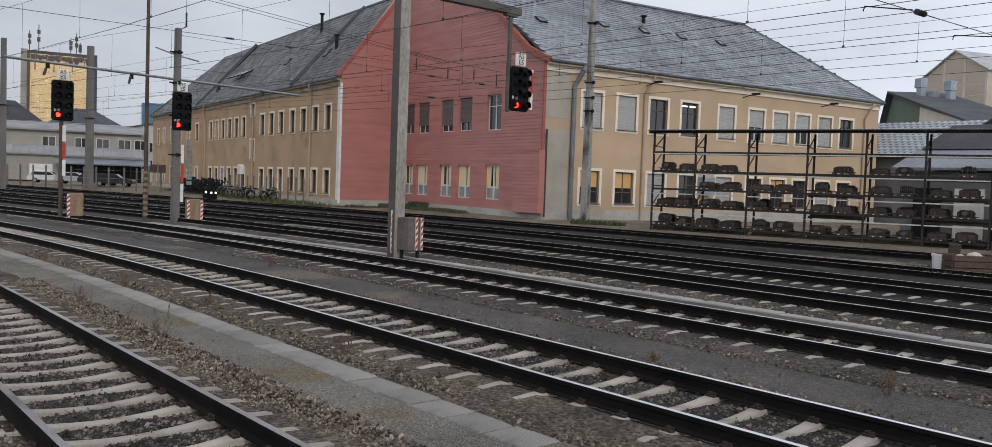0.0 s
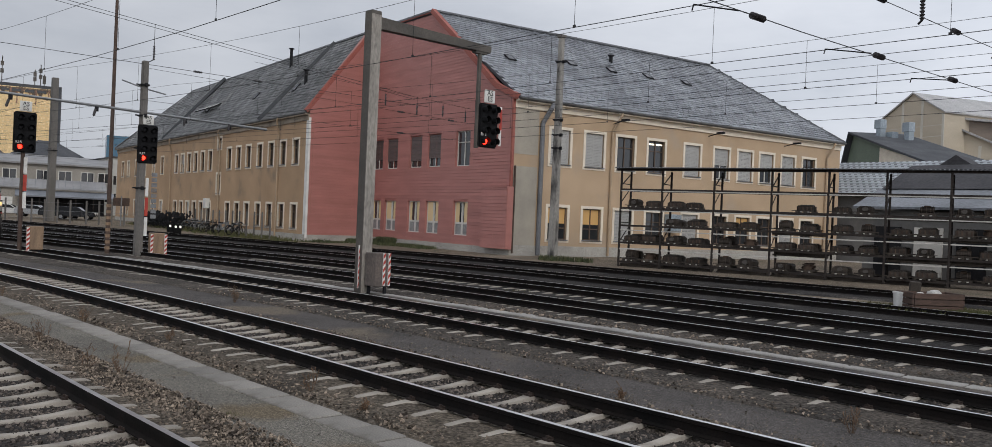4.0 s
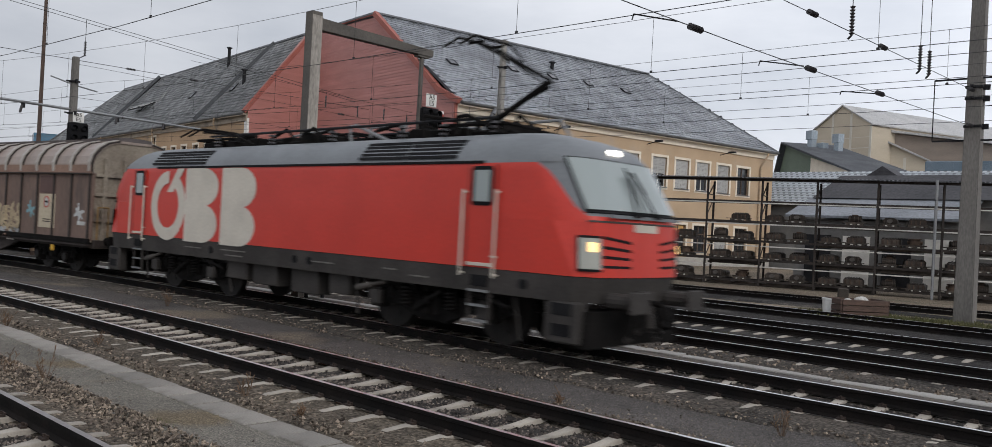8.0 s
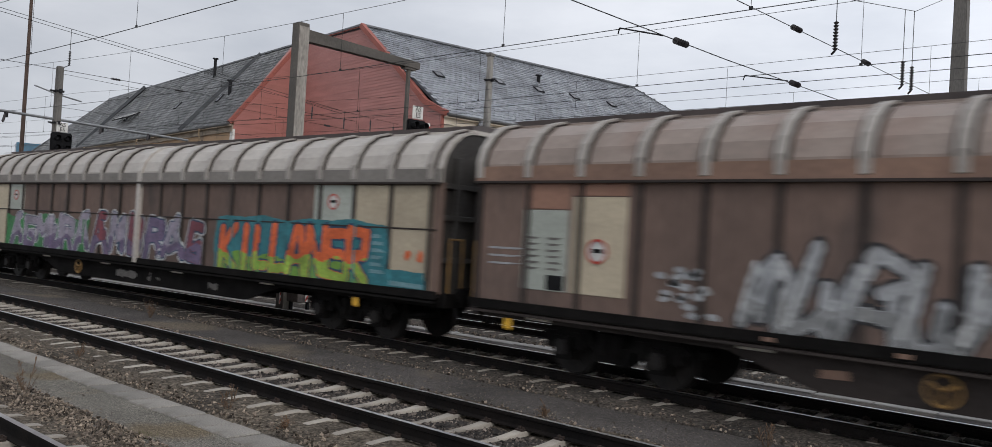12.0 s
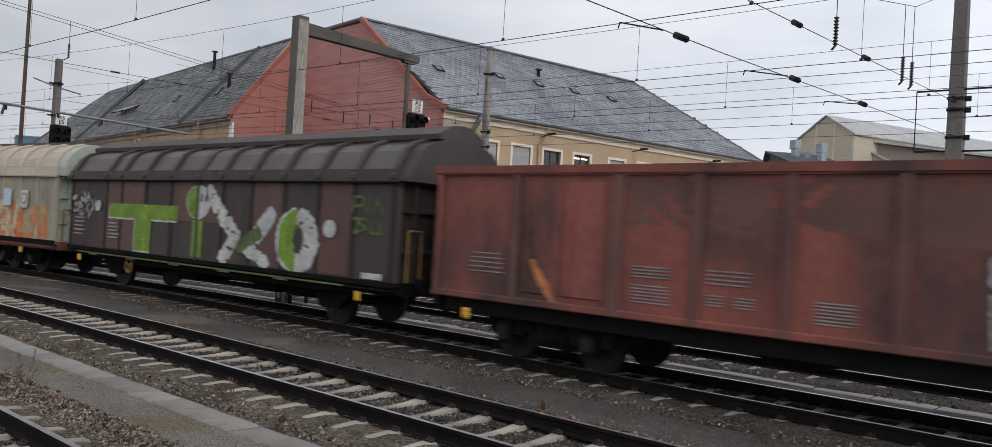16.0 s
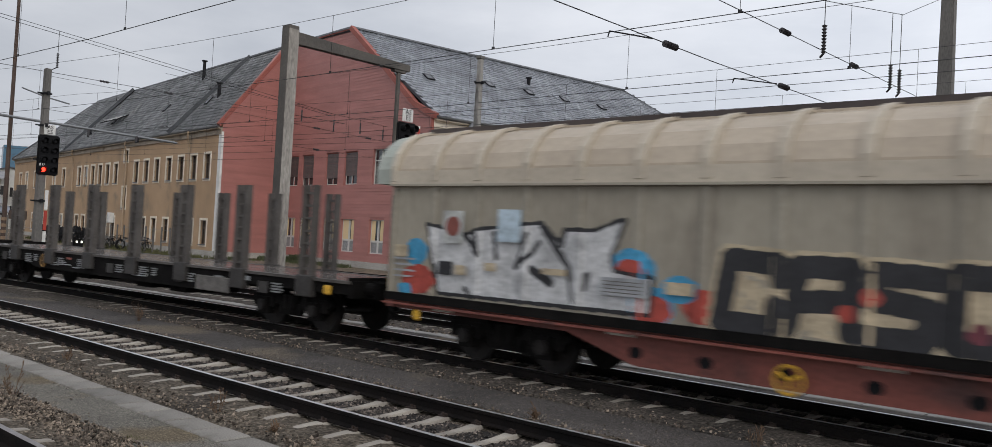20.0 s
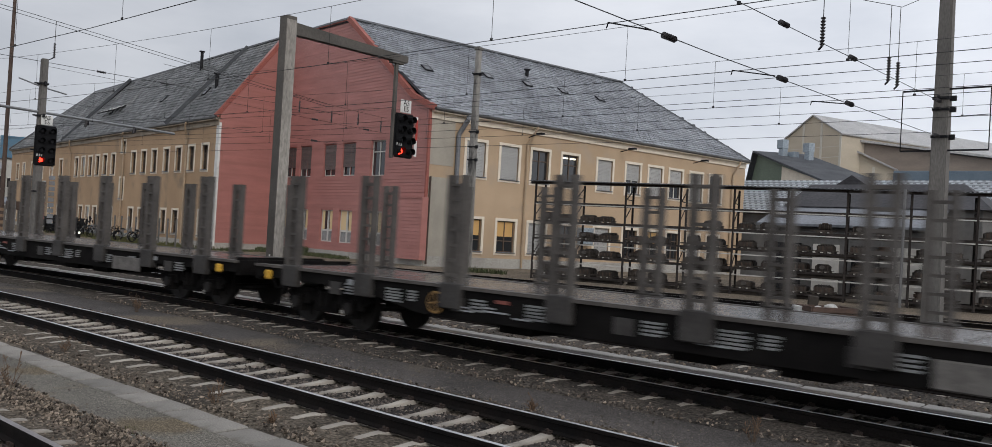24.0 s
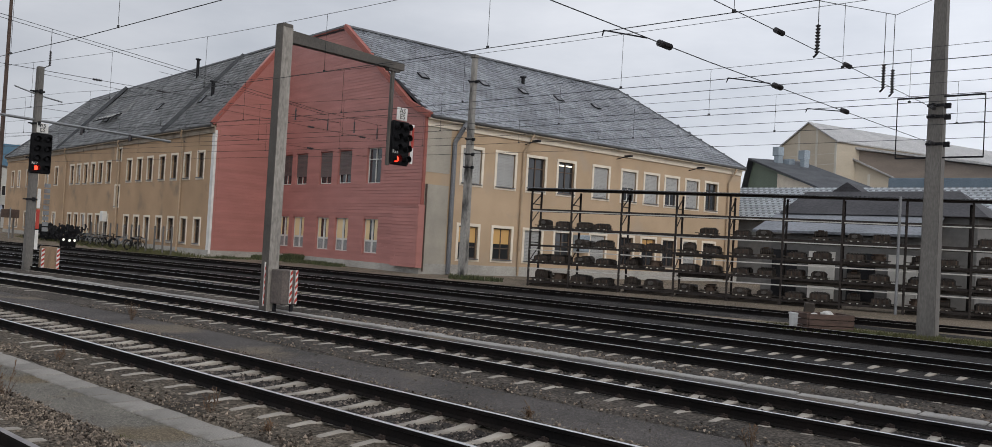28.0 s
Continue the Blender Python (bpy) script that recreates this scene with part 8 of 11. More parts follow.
    spray(w, lambda x, z: near_strokes(x, z, [((1.95, 1.5), (2.65, 1.82))]) - 0.16, (1.6, 3.0, 1.1, 2.2), P_DULLGREEN, 0.003, "graffiti_letter", "dark green sprayed stroke", ribs4, -1.418)
    spray(w, lambda x, z: np.maximum(oval_field(x, z, 4.15, 1.75, 0.78, 0.72), -oval_field(x, z, 4.2, 1.75, 0.19, 0.29)), (3.2, 5.1, 1.0, 2.6), wh, 0.0, "graffiti_letter", "off-white sprayed ring", ribs4, -1.418, fuzz=0.02, holes=0.22)
    spray(w, lambda x, z: np.maximum(np.maximum(oval_field(x, z, 4.15, 1.75, 0.68, 0.68), -oval_field(x, z, 4.2, 1.75, 0.19, 0.29)), x - 4.12), (3.2, 5.1, 1.0, 2.6), g, 0.0015, "graffiti_letter", "lime green sprayed half ring", ribs4, -1.418)
    spray(w, lambda x, z: near_strokes(x, z, [((6.0, 2.42), (6.05, 2.75), (6.3, 2.72), (6.28, 2.56), (6.05, 2.54)), ((6.42, 2.42), (6.5, 2.72)), ((6.6, 2.45), (6.72, 2.7), (6.88, 2.42)), ((6.05, 2.3), (6.4, 2.28)), ((6.1, 1.98), (6.15, 2.24), (6.42, 2.1), (6.12, 2.02)), ((6.55, 2.22), (6.58, 2.0), (6.85, 2.02), (6.82, 2.24))]) - 0.03,
          (5.9, 7.05, 1.9, 2.9), P_DULLGREEN, 0.0, "graffiti_scribble", "dull green scribble", ribs4, -1.418)
    for k in range(9):
        r = random.Random(90 + k)
        x, z = r.uniform(-6.9, -5.6), r.uniform(2.15, 2.75)
        spray(w, lambda gx, gz: near_strokes(gx, gz, [((x, z), (x + 0.12, z - 0.28), (x + 0.3, z - 0.05))]) - 0.026, (x - 0.1, x + 0.45, z - 0.4, z + 0.1), P_SILVER, 0.001, "graffiti_scribble", "smeared silver scribble", ribs4, -1.418, fuzz=0.03)
    for k in range(12):
        r = random.Random(k)
        coat(w, y, [blob(-6.6 + r.uniform(-0.6, 0.6), 2.25 + r.uniform(-0.2, 0.3), 0.1, 0.07, 7, k, 0.5)], P_SILVER, "graffiti_dab")
    coat(w, y, [blob(5.3, 2.05, 0.2, 0.19, 14, 2, 0.02)], wh, "round_label", "white round label")
    coat(w, y, [blob(-5.4, 2.3, 0.16, 0.16, 14, 2, 0.02)], wh, "round_label", "white round label")
    label_lines(w, -4.7, 1.8, 0.7, 5, 0.1, y)
    part("footboard_edge", bevelled(-6.4, 5.9, -1.535, -1.5, 0.9, 0.94, 0.005, 1), P_DULLGREEN, w, "dull green footboard edge")
    label_lines(w, -6.9, 1.9, 0.8, 5, 0.12, y)
    coat(w, y, [[(6.4, 1.1), (7.0, 1.1), (7.0, 1.22), (6.4, 1.22)]], wh, "stencil_bar")
    # fifth: beige with black, white, blue and orange graffiti on a red-brown frame
    w = covered_wagon("long sand-beige sliding-wall wagon on red-brown frame with graffiti", -141.9, 11.05, HUMP, M_BEIGE, M_BEIGETOP, M_REDFRAME, ribs, (8.3, 1.8), (6.8, 0.42), hood=0.45, m_rib=M_BEIGERIB, m_toprib=M_SANDRIB, m_end=M_GREYPANEL, m_hood=M_GREYPANEL)
    y = -1.448
    for cx, cz, rx, rz, m, up_by in ((-10.2, 1.4, 0.45, 0.27, P_RED, 1), (-10.3, 1.9, 0.3, 0.26, P_AZURE, 0), (-10.55, 1.2, 0.2, 0.12, P_AZURE, 2), (-5.58, 1.8, 0.43, 0.38, P_AZURE, 0), (-5.6, 1.76, 0.3, 0.26, P_RED, 1),
                                     (-5.2, 1.33, 0.38, 0.3, P_AZURE, 0), (-5.2, 1.28, 0.34, 0.22, P_RED, 1), (-4.75, 1.62, 0.3, 0.2, P_AZURE, 2), (-4.4, 1.4, 0.3, 0.25, P_RED, 1), (1.9, 1.7, 0.3, 0.4, P_RED, 0),
                                     (2.15, 1.3, 0.4, 0.22, P_RED, 1), (2.25, 1.85, 0.16, 0.17, P_SEAGREEN, 2), (1.72, 2.05, 0.2, 0.14, P_SEAGREEN, 3), (2.4, 1.5, 0.12, 0.14, P_SEAGREEN, 3)):
        spray(w, lambda x, z: oval_field(x, z, cx, cz, rx, rz), (cx - rx - 0.1, cx + rx + 0.1, max(1.07, cz - rz - 0.1), cz + rz + 0.1), m, 0.0005 * up_by, "graffiti_patch", "", ribs)
    # a jagged white piece: spiky upper edge, black outline and slashes
    jagged = ((-10.03, 2.42), (-9.45, 2.32), (-9.05, 2.24), (-8.75, 2.35), (-7.35, 2.5), (-6.92, 2.16), (-6.85, 2.41), (-6.3, 2.4), (-5.74, 2.6), (-5.9, 2.2), (-5.97, 2.05), (-5.9, 1.8), (-5.22, 1.74), (-5.25, 1.22), (-9.65, 1.2), (-9.8, 1.75))
    spray(w, lambda x, z: poly_field(x, z, jagged) - 0.05, (-10.3, -5.0, 1.07, 2.8), P_BLACK, 0.003, "graffiti_edge", "black sprayed outline", ribs)
    spray(w, lambda x, z: poly_field(x, z, jagged) + 0.015, (-10.3, -5.0, 1.09, 2.8), P_BRIGHT, 0.0042, "graffiti_shape", "jagged white sprayed shape", ribs, fuzz=0.006)
    for line, r in ((((-9.07, 2.27), (-8.72, 1.93), (-8.82, 2.34)), 0.05), (((-8.37, 2.3), (-8.3, 1.88)), 0.045), (((-7.62, 2.34), (-7.85, 1.75), (-7.55, 1.98), (-7.38, 2.2)), 0.045), (((-7.35, 2.47), (-7.02, 2.12), (-6.76, 1.83), (-6.63, 1.3)), 0.055),
                    (((-7.5, 1.74), (-7.1, 1.55)), 0.075), (((-6.39, 1.7), (-6.45, 1.52)), 0.07), (((-6.92, 2.16), (-6.85, 2.4)), 0.05), (((-9.0, 1.32), (-8.8, 1.15)), 0.04)):
        spray(w, lambda x, z: near_strokes(x, z, [line]) - r, (min(p[0] for p in line) - 0.15, max(p[0] for p in line) + 0.15, 1.08, 2.65), P_BLACK, 0.0056, "graffiti_slash", "", ribs, fuzz=0.008)
    # square-cut black letters on sand
    spray(w, lambda x, z: box_field(x, z, -4.05, 1.5, 1.14, 2.15, 0.05) + 0.02 * np.sin(x * 6), (-4.3, 1.7, 1.08, 2.3), P_CREAM, 0.0015, "graffiti_ground", "sand sprayed ground", ribs, holes=0.32)
    throw_up(w, "casoni", -4.2, 1.6, 1.1, 2.26, 0.15, (P_BLACK,), ((0.055, P_CREAM),), 9, 0.06, None, 0.5, "black sprayed letter with a sand rim", ribs, lift=0.003, tight=0.98, wild=0.03)
    for x, z, m in ((-2.4, 1.5, P_RED), (-2.1, 1.72, P_RED), (-0.9, 1.4, P_MAROON), (-0.35, 1.5, P_SEAGREEN), (-0.5, 1.3, P_SEAGREEN), (0.3, 1.6, P_SEAGREEN)):
        spray(w, lambda gx, gz: oval_field(gx, gz, x, z, 0.12, 0.12), (x - 0.2, x + 0.2, z - 0.2, z + 0.2), m, 0.0075, "graffiti_dab", "", ribs)
    # a sky blue piece, paler above, with a black and white outline
    crest = ((2.66, 2.12), (3.5, 2.03), (3.75, 2.14), (4.3, 2.03), (4.75, 2.2), (5.85, 2.15), (5.74, 1.66), (5.93, 1.16), (2.68, 1.16), (2.86, 1.6))
    for grow, m, q in ((0.12, P_BRIGHT, 0), (0.07, P_BLACK, 1), (0.0, P_BLUE, 2)):
        spray(w, lambda x, z: poly_field(x, z, crest) - grow, (2.4, 6.15, 1.07, 2.4), m, 0.003 + 0.0012 * q, "graffiti_shape", "sky blue sprayed shape with outline" if q == 2 else "", ribs, fuzz=0.006)
    spray(w, lambda x, z: np.maximum(poly_field(x, z, crest) + 0.02, 1.74 + 0.1 * np.sin(x * 5) - z), (2.4, 6.15, 1.3, 2.4), P_SKY, 0.0066, "graffiti_fade", "ice blue upper half", ribs)
    for line, r in ((((2.95, 1.72), (3.3, 1.8), (3.55, 1.6), (3.3, 1.45)), 0.045), (((3.75, 2.1), (3.68, 1.75), (3.85, 1.35)), 0.045), (((4.0, 1.78), (4.35, 1.7), (4.3, 1.45), (4.0, 1.4)), 0.05), (((4.72, 2.14), (4.6, 1.6), (4.7, 1.3)), 0.045), (((4.85, 1.8), (5.55, 1.82)), 0.04), (((4.85, 1.5), (5.6, 1.46)), 0.05)):
        spray(w, lambda x, z: near_strokes(x, z, [line]) - r, (min(p[0] for p in line) - 0.15, max(p[0] for p in line) + 0.15, 1.1, 2.3), P_NAVY, 0.0078, "graffiti_slash", "", ribs, fuzz=0.008)
    for k in range(14):
        r = random.Random(70 + k)
        x, z = r.uniform(2.95, 5.7), r.uniform(1.22, 1.6)
        spray(w, lambda gx, gz: oval_field(gx, gz, x, z, 0.07, 0.06), (x - 0.12, x + 0.12, z - 0.12, z + 0.12), P_SKY, 0.009, "graffiti_dab", "", ribs)
    # the operator's lettering as plain dark bars and a red field with pale shapes
    for k, (bx, bw) in enumerate(((2.97, 0.22), (3.24, 0.18), (3.47, 0.07), (3.6, 0.07))):
        coat(w, y, [[(bx, 2.2), (bx + bw, 2.2), (bx + bw, 2.42 if k != 1 else 2.36), (bx, 2.42 if k != 1 else 2.36)]], M_STENCIL, "stencil_bar")
    spray(w, lambda x, z: np.maximum(box_field(x, z, 3.95, 5.75, 2.1, 2.7, 0.02), np.abs(x - 4.85) - 0.72 - 0.25 * (z - 2.1)), (3.8, 5.9, 2.0, 2.9), P_DULLRED, 0.0, "graffiti_ground", "dull red painted panel", ribs)
    for k in range(5):
        coat(w, y - 0.006, [[(4.15 + k * 0.28, 2.24), (4.35 + k * 0.28, 2.24), (4.33 + k * 0.28, 2.42), (4.17 + k * 0.28, 2.42)]], P_CREAM, "graffiti_line")
    # a rust orange piece with broad sand coloured shapes
    spray(w, lambda x, z: box_field(x, z, 5.95, 10.6, 1.1, 2.2, 0.15) + 0.16 * np.sin(x * 3.3) * np.sin(z * 4 + x), (5.8, 10.8, 1.07, 2.5), P_RUST, 0.0, "graffiti_ground", "rust orange sprayed ground", ribs, holes=0.2)
    spray(w, lambda x, z: np.maximum(oval_field(x, z, 6.75, 1.45, 0.52, 0.36), -oval_field(x, z, 6.72, 1.45, 0.2, 0.13)), (6.1, 7.4, 1.08, 1.95), P_SAND, 0.0015, "graffiti_shape", "sand sprayed ring", ribs, fuzz=0.02)
    for line, m, q in ((((6.25, 1.75), (6.3, 2.2), (6.95, 2.26)), P_RUST, 2), (((7.3, 1.2), (7.36, 2.16), (8.0, 2.16), (8.06, 1.22)), P_CREAM, 3), (((8.5, 1.25), (8.6, 2.2)), P_CREAM, 3), (((9.0, 2.2), (9.55, 2.1), (9.15, 1.75), (9.6, 1.5), (9.0, 1.3)), P_SAND, 2), (((10.0, 1.3), (10.2, 2.1)), P_SAND, 3)):
        spray(w, lambda x, z: near_strokes(x, z, [line]) - 0.15, (min(p[0] for p in line) - 0.3, max(p[0] for p in line) + 0.3, 1.08, 2.55), m, 0.0008 * q, "graffiti_shape", "broad sand sprayed shape", ribs, fuzz=0.02, holes=0.12)
    for k in range(16):
        r = random.Random(40 + k)
        x, z = r.uniform(6.2, 10.5), r.uniform(1.15, 2.2)
        spray(w, lambda gx, gz: oval_field(gx, gz, x, z, 0.16, 0.11), (x - 0.3, x + 0.3, max(1.07, z - 0.25), z + 0.25), (P_RUST, P_CREAM, P_ORANGE)[k % 3], 0.005, "graffiti_dab", "", ribs, fuzz=0.03)
    part("painted_patch", bevelled(1.1, 2.2, -1.306, -1.3, 0.47, 0.74, 0.002, 1), M_REDPAINT, w, "bright red painted patch")
    y -= 0.004
    for x0, x1, z0, z1, m in ((-9.62, -9.28, 1.53, 1.77, P_BLACK), (-9.2, -8.95, 1.55, 1.72, P_CREAM), (-6.1, -5.25, 1.45, 1.72, P_SILVER), (-4.95, -4.5, 1.54, 1.72, P_CREAM), (-10.8, -10.45, 1.8, 2.02, P_CREAM), (-8.5, -8.25, 1.66, 1.8, P_CREAM), (-7.25, -6.75, 1.68, 1.78, P_CREAM)):
        coat(w, y - 0.016, [[(x0, z0), (x1, z0), (x1, z1), (x0, z1)]], m, "paper_label")
    for k in range(4):
        coat(w, y - 0.022, [[(-6.04, 1.49 + k * 0.055), (-5.35, 1.49 + k * 0.055), (-5.35, 1.505 + k * 0.055), (-6.04, 1.505 + k * 0.055)]], M_STENCIL, "stencil_bar")
    for x, z in ((7.78, 2.4), (-8.24, 2.42)):
        coat(w, y - 0.016, [[(x, z - 0.25), (x + 0.5, z - 0.25), (x + 0.5, z + 0.3), (x, z + 0.3)]], paint("pale_blue_sheet", (0.45, 0.55, 0.62)), "paper_label")
    for x, z in ((9.13, 2.4), (-9.3, 2.4)):
        coat(w, y - 0.016, [[(x - 0.24, z - 0.3), (x + 0.24, z - 0.3), (x + 0.24, z + 0.28), (x - 0.24, z + 0.28)]], P_WHITE, "paper_label")
        coat(w, y - 0.024, [blob(x, z, 0.18, 0.18, 14, 1, 0.02)], M_OXIDE, "label_ring")
        coat(w, y - 0.03, [blob(x, z, 0.14, 0.14, 14, 1, 0.02)], P_WHITE, "label_ring")
    for x in np.arange(-5.5, 6.0, 1.15):
        coat(w, -1.3, [blob(float(x), 0.62, 0.12, 0.09, 12, 1, 0.02)], M_BLACK, "frame_hole")
    label_lines(w, -10.8, 1.75, 0.6, 4, 0.11, y - 0.02)


def open_wagon():
    t = thing("open_wagon", "rust-red open freight wagon with ribbed sides and scratched paint", "wagon", group="wagons of the freight train")
    h = 7.5
    for y in (-1, 1):
        bm = bevelled(-h, h, *sorted((y * 1.31, y * 1.37)), 1.06, 3.2, 0.01, 1)
        part("side_wall", bm, M_OXIDE, t, "rust-red side wall")
        for k, x in enumerate((-7.4, -5.55, -3.5, -2.12, -0.76, 0.66, 1.97, 3.35, 5.4, 7.3)):
            w = 0.11 if k in (2, 7, 8) else 0.07
            bm = bevelled(x - w, x + w, *sorted((y * 1.37, y * 1.45)), 0.98, 3.18, 0.02, 1)
            part("side_rib", bm, M_SOOTRED if k in (1, 2, 3, 4, 5) else M_OXIDE, t)
        part("top_rim", bevelled(-h - 0.05, h + 0.05, *sorted((y * 1.28, y * 1.46)), 3.17, 3.33, 0.03, 2), M_OXIDE, t)
        part("bottom_rim", bevelled(-h, h, *sorted((y * 1.34, y * 1.44)), 0.98, 1.1, 0.02, 1), M_OXIDE, t)
        for x0, x1 in ((-5.34, -4.6), (-4.5, -3.76), (3.6, 4.35), (4.4, 5.15)):
            bm = bevelled(x0, x1, *sorted((y * 1.37, y * 1.40)), 1.2, 3.05, 0.015, 1)
            d = part("side_door", bm, M_OXIDE, t, "rust-red swing door")
            bm = bmesh.new()
            tube(bm, (x0 + 0.1, y * 1.43, 1.3), (x0 + 0.1, y * 1.43, 2.6), 0.02, 6)
            bbox(bm, x0 + 0.05, x0 + 0.15, *sorted((y * 1.40, y * 1.45)), 1.75, 1.95)
            part("latch", bm, M_OXIDE, d)
        bm = bmesh.new()
        bbox(bm, -h + 0.2, h - 0.2, *sorted((y * 1.15, y * 1.25)), 0.72, 0.98)
        part("sole_bar", bm, M_RAIL, t)
        for x in (-6.6, 6.6):
            part("lamp_bracket", bevelled(x - 0.08, x + 0.08, *sorted((y * 1.36, y * 1.45)), 0.62, 0.82, 0.03, 1), M_YELLOW, t, "yellow bracket")
    for s in (-1, 1):
        bm = bmesh.new()
        bbox(bm, *sorted((s * (h - 0.06), s * h)), -1.31, 1.31, 1.06, 3.2)
        ew = part("end_wall", bm, M_OXIDE, t, "ribbed end wall")
        for y in (-0.9, -0.3, 0.3, 0.9):
            part("end_post", bevelled(*sorted((s * h, s * (h + 0.09))), y - 0.06, y + 0.06, 1.0, 3.15, 0.012, 1), M_OXIDE, ew)
        part("end_rim", bevelled(*sorted((s * h, s * (h + 0.1))), -1.4, 1.4, 3.1, 3.34, 0.02, 1), M_OXIDE, ew)
        part("headstock", bevelled(*sorted((s * (h - 0.1), s * (h + 0.1))), -1.3, 1.3, 0.78, 1.06, 0.02, 1), M_RAIL, t)
        buffers(t, s * 8.1)
        bm = bmesh.new()
        tube(bm, (s * (h + 0.2), -1.3, 1.15), (s * (h + 0.2), -1.3, 2.2), 0.022, 6)
        tube(bm, (s * (h + 0.2), -0.9, 1.15), (s * (h + 0.2), -0.9, 2.2), 0.022, 6)
        part("end_handrail", bm, M_RAIL, t)
        bogie(t, s * 5.0, 1.8, 0.46)
    bm = bmesh.new()
    bbox(bm, -h, h, -1.3, 1.3, 1.0, 1.08)
    bbox(bm, -1.5, -0.6, -0.6, 0.6, 0.5, 1.0)
    part("floor", bm, M_RAIL, t)
    y = -1.376
    for x, z, w, n, g in ((-6.6, 1.8, 0.85, 5, 0.08), (-3.2, 1.78, 0.72, 4, 0.05), (-3.2, 1.5, 0.72, 6, 0.05), (-1.95, 1.8, 0.72, 4, 0.06), (-1.95, 1.45, 0.3, 4, 0.045), (-1.5, 1.45, 0.3, 4, 0.045), (-0.37, 1.5, 0.55, 7, 0.045), (3.6, 1.3, 0.5, 4, 0.05)):
        for k in range(n):
            rnd = random.Random(k + int(x * 10))
            coat(t, y, [[(x, z - k * g), (x + w * rnd.uniform(0.8, 1), z - k * g), (x + w * 0.95, z - k * g + 0.02), (x + 0.02, z - k * g + 0.02)]], P_DULLSILVER, "stencil_bar")
    for x0, x1, z0, z1, hole in ((-3.4, -2.22, 2.4, 3.15, 0.5), (-2.02, -0.86, 2.35, 3.15, 0.4), (-0.66, 0.56, 2.4, 3.15, 0.45), (0.76, 1.87, 2.3, 3.15, 0.4), (2.07, 3.25, 2.5, 3.15, 0.6), (5.5, 7.2, 2.5, 3.15, 0.6)):
        spray(t, lambda x, z: box_field(x, z, x0, x1, z0, z1, 0.15) + 0.1 * np.sin(x * 4) * np.sin(z * 5 + x), (x0, x1, z0 - 0.2, z1), M_SOOTRED, 0.0, "soot_stain", "sooty brown weathering below the rim", (), -1.374, 0.04, 0.05, hole)
    ribs3 = (-7.4, -5.55, -3.5, -2.12, -0.76, 0.66, 1.97, 3.35, 5.4, 7.3)
    throw_up(t, "TD", 5.5, 6.6, 1.6, 2.24, 0.055, (P_WHITE,), (), 3, 0.0, None, 0.5, "white sprayed letter", ribs3, -1.376)
    spray(t, lambda x, z: near_strokes(x, z, [((2.15, 2.08), (2.2, 1.65)), ((2.3, 2.05), (2.35, 1.7), (2.75, 1.7)), ((2.1, 1.5), (2.5, 1.2), (2.9, 1.5)), ((2.15, 1.15), (2.6, 1.45), (3.0, 1.12))]) - 0.06,
          (1.9, 3.25, 1.07, 2.3), P_PALESILVER, 0.002, "graffiti_scribble", "pale sprayed scribble", ribs3, -1.376, fuzz=0.02, holes=0.2)
    spray(t, lambda x, z: near_strokes(x, z, [((1.66, 2.2), (1.7, 1.2))]) - 0.04, (1.5, 1.85, 1.1, 2.35), P_PALESILVER, 0.002, "graffiti_scribble", "pale sprayed stroke", ribs3, -1.376, holes=0.3)
    bm = hoop(2.7, -1.42, 0.8, 0.2, 0.022)
    part("brake_wheel", bm, M_OLDYELLOW, t, "dull yellow brake wheel")
    coat(t, y, [[(6.46, 2.55), (7.1, 2.55), (7.1, 2.63), (6.46, 2.63)]], P_WHITE, "stencil_bar")
    coat(t, y, [[(6.85, 2.05), (7.1, 2.05), (7.1, 2.1), (6.85, 2.1)]], P_SAND, "stencil_bar")
    for k in range(3):
        coat(t, -1.404, [[(-5.2 + 0.14 * k, 1.75 - 0.16 * k), (-5.1 + 0.14 * k, 1.78 - 0.16 * k), (-4.85 + 0.14 * k, 1.35 - 0.16 * k), (-4.95 + 0.14 * k, 1.32 - 0.16 * k)]], P_RUST, "scratch", "orange paint scratch")
    TRAIN.append((t, -106.3, 5.0))


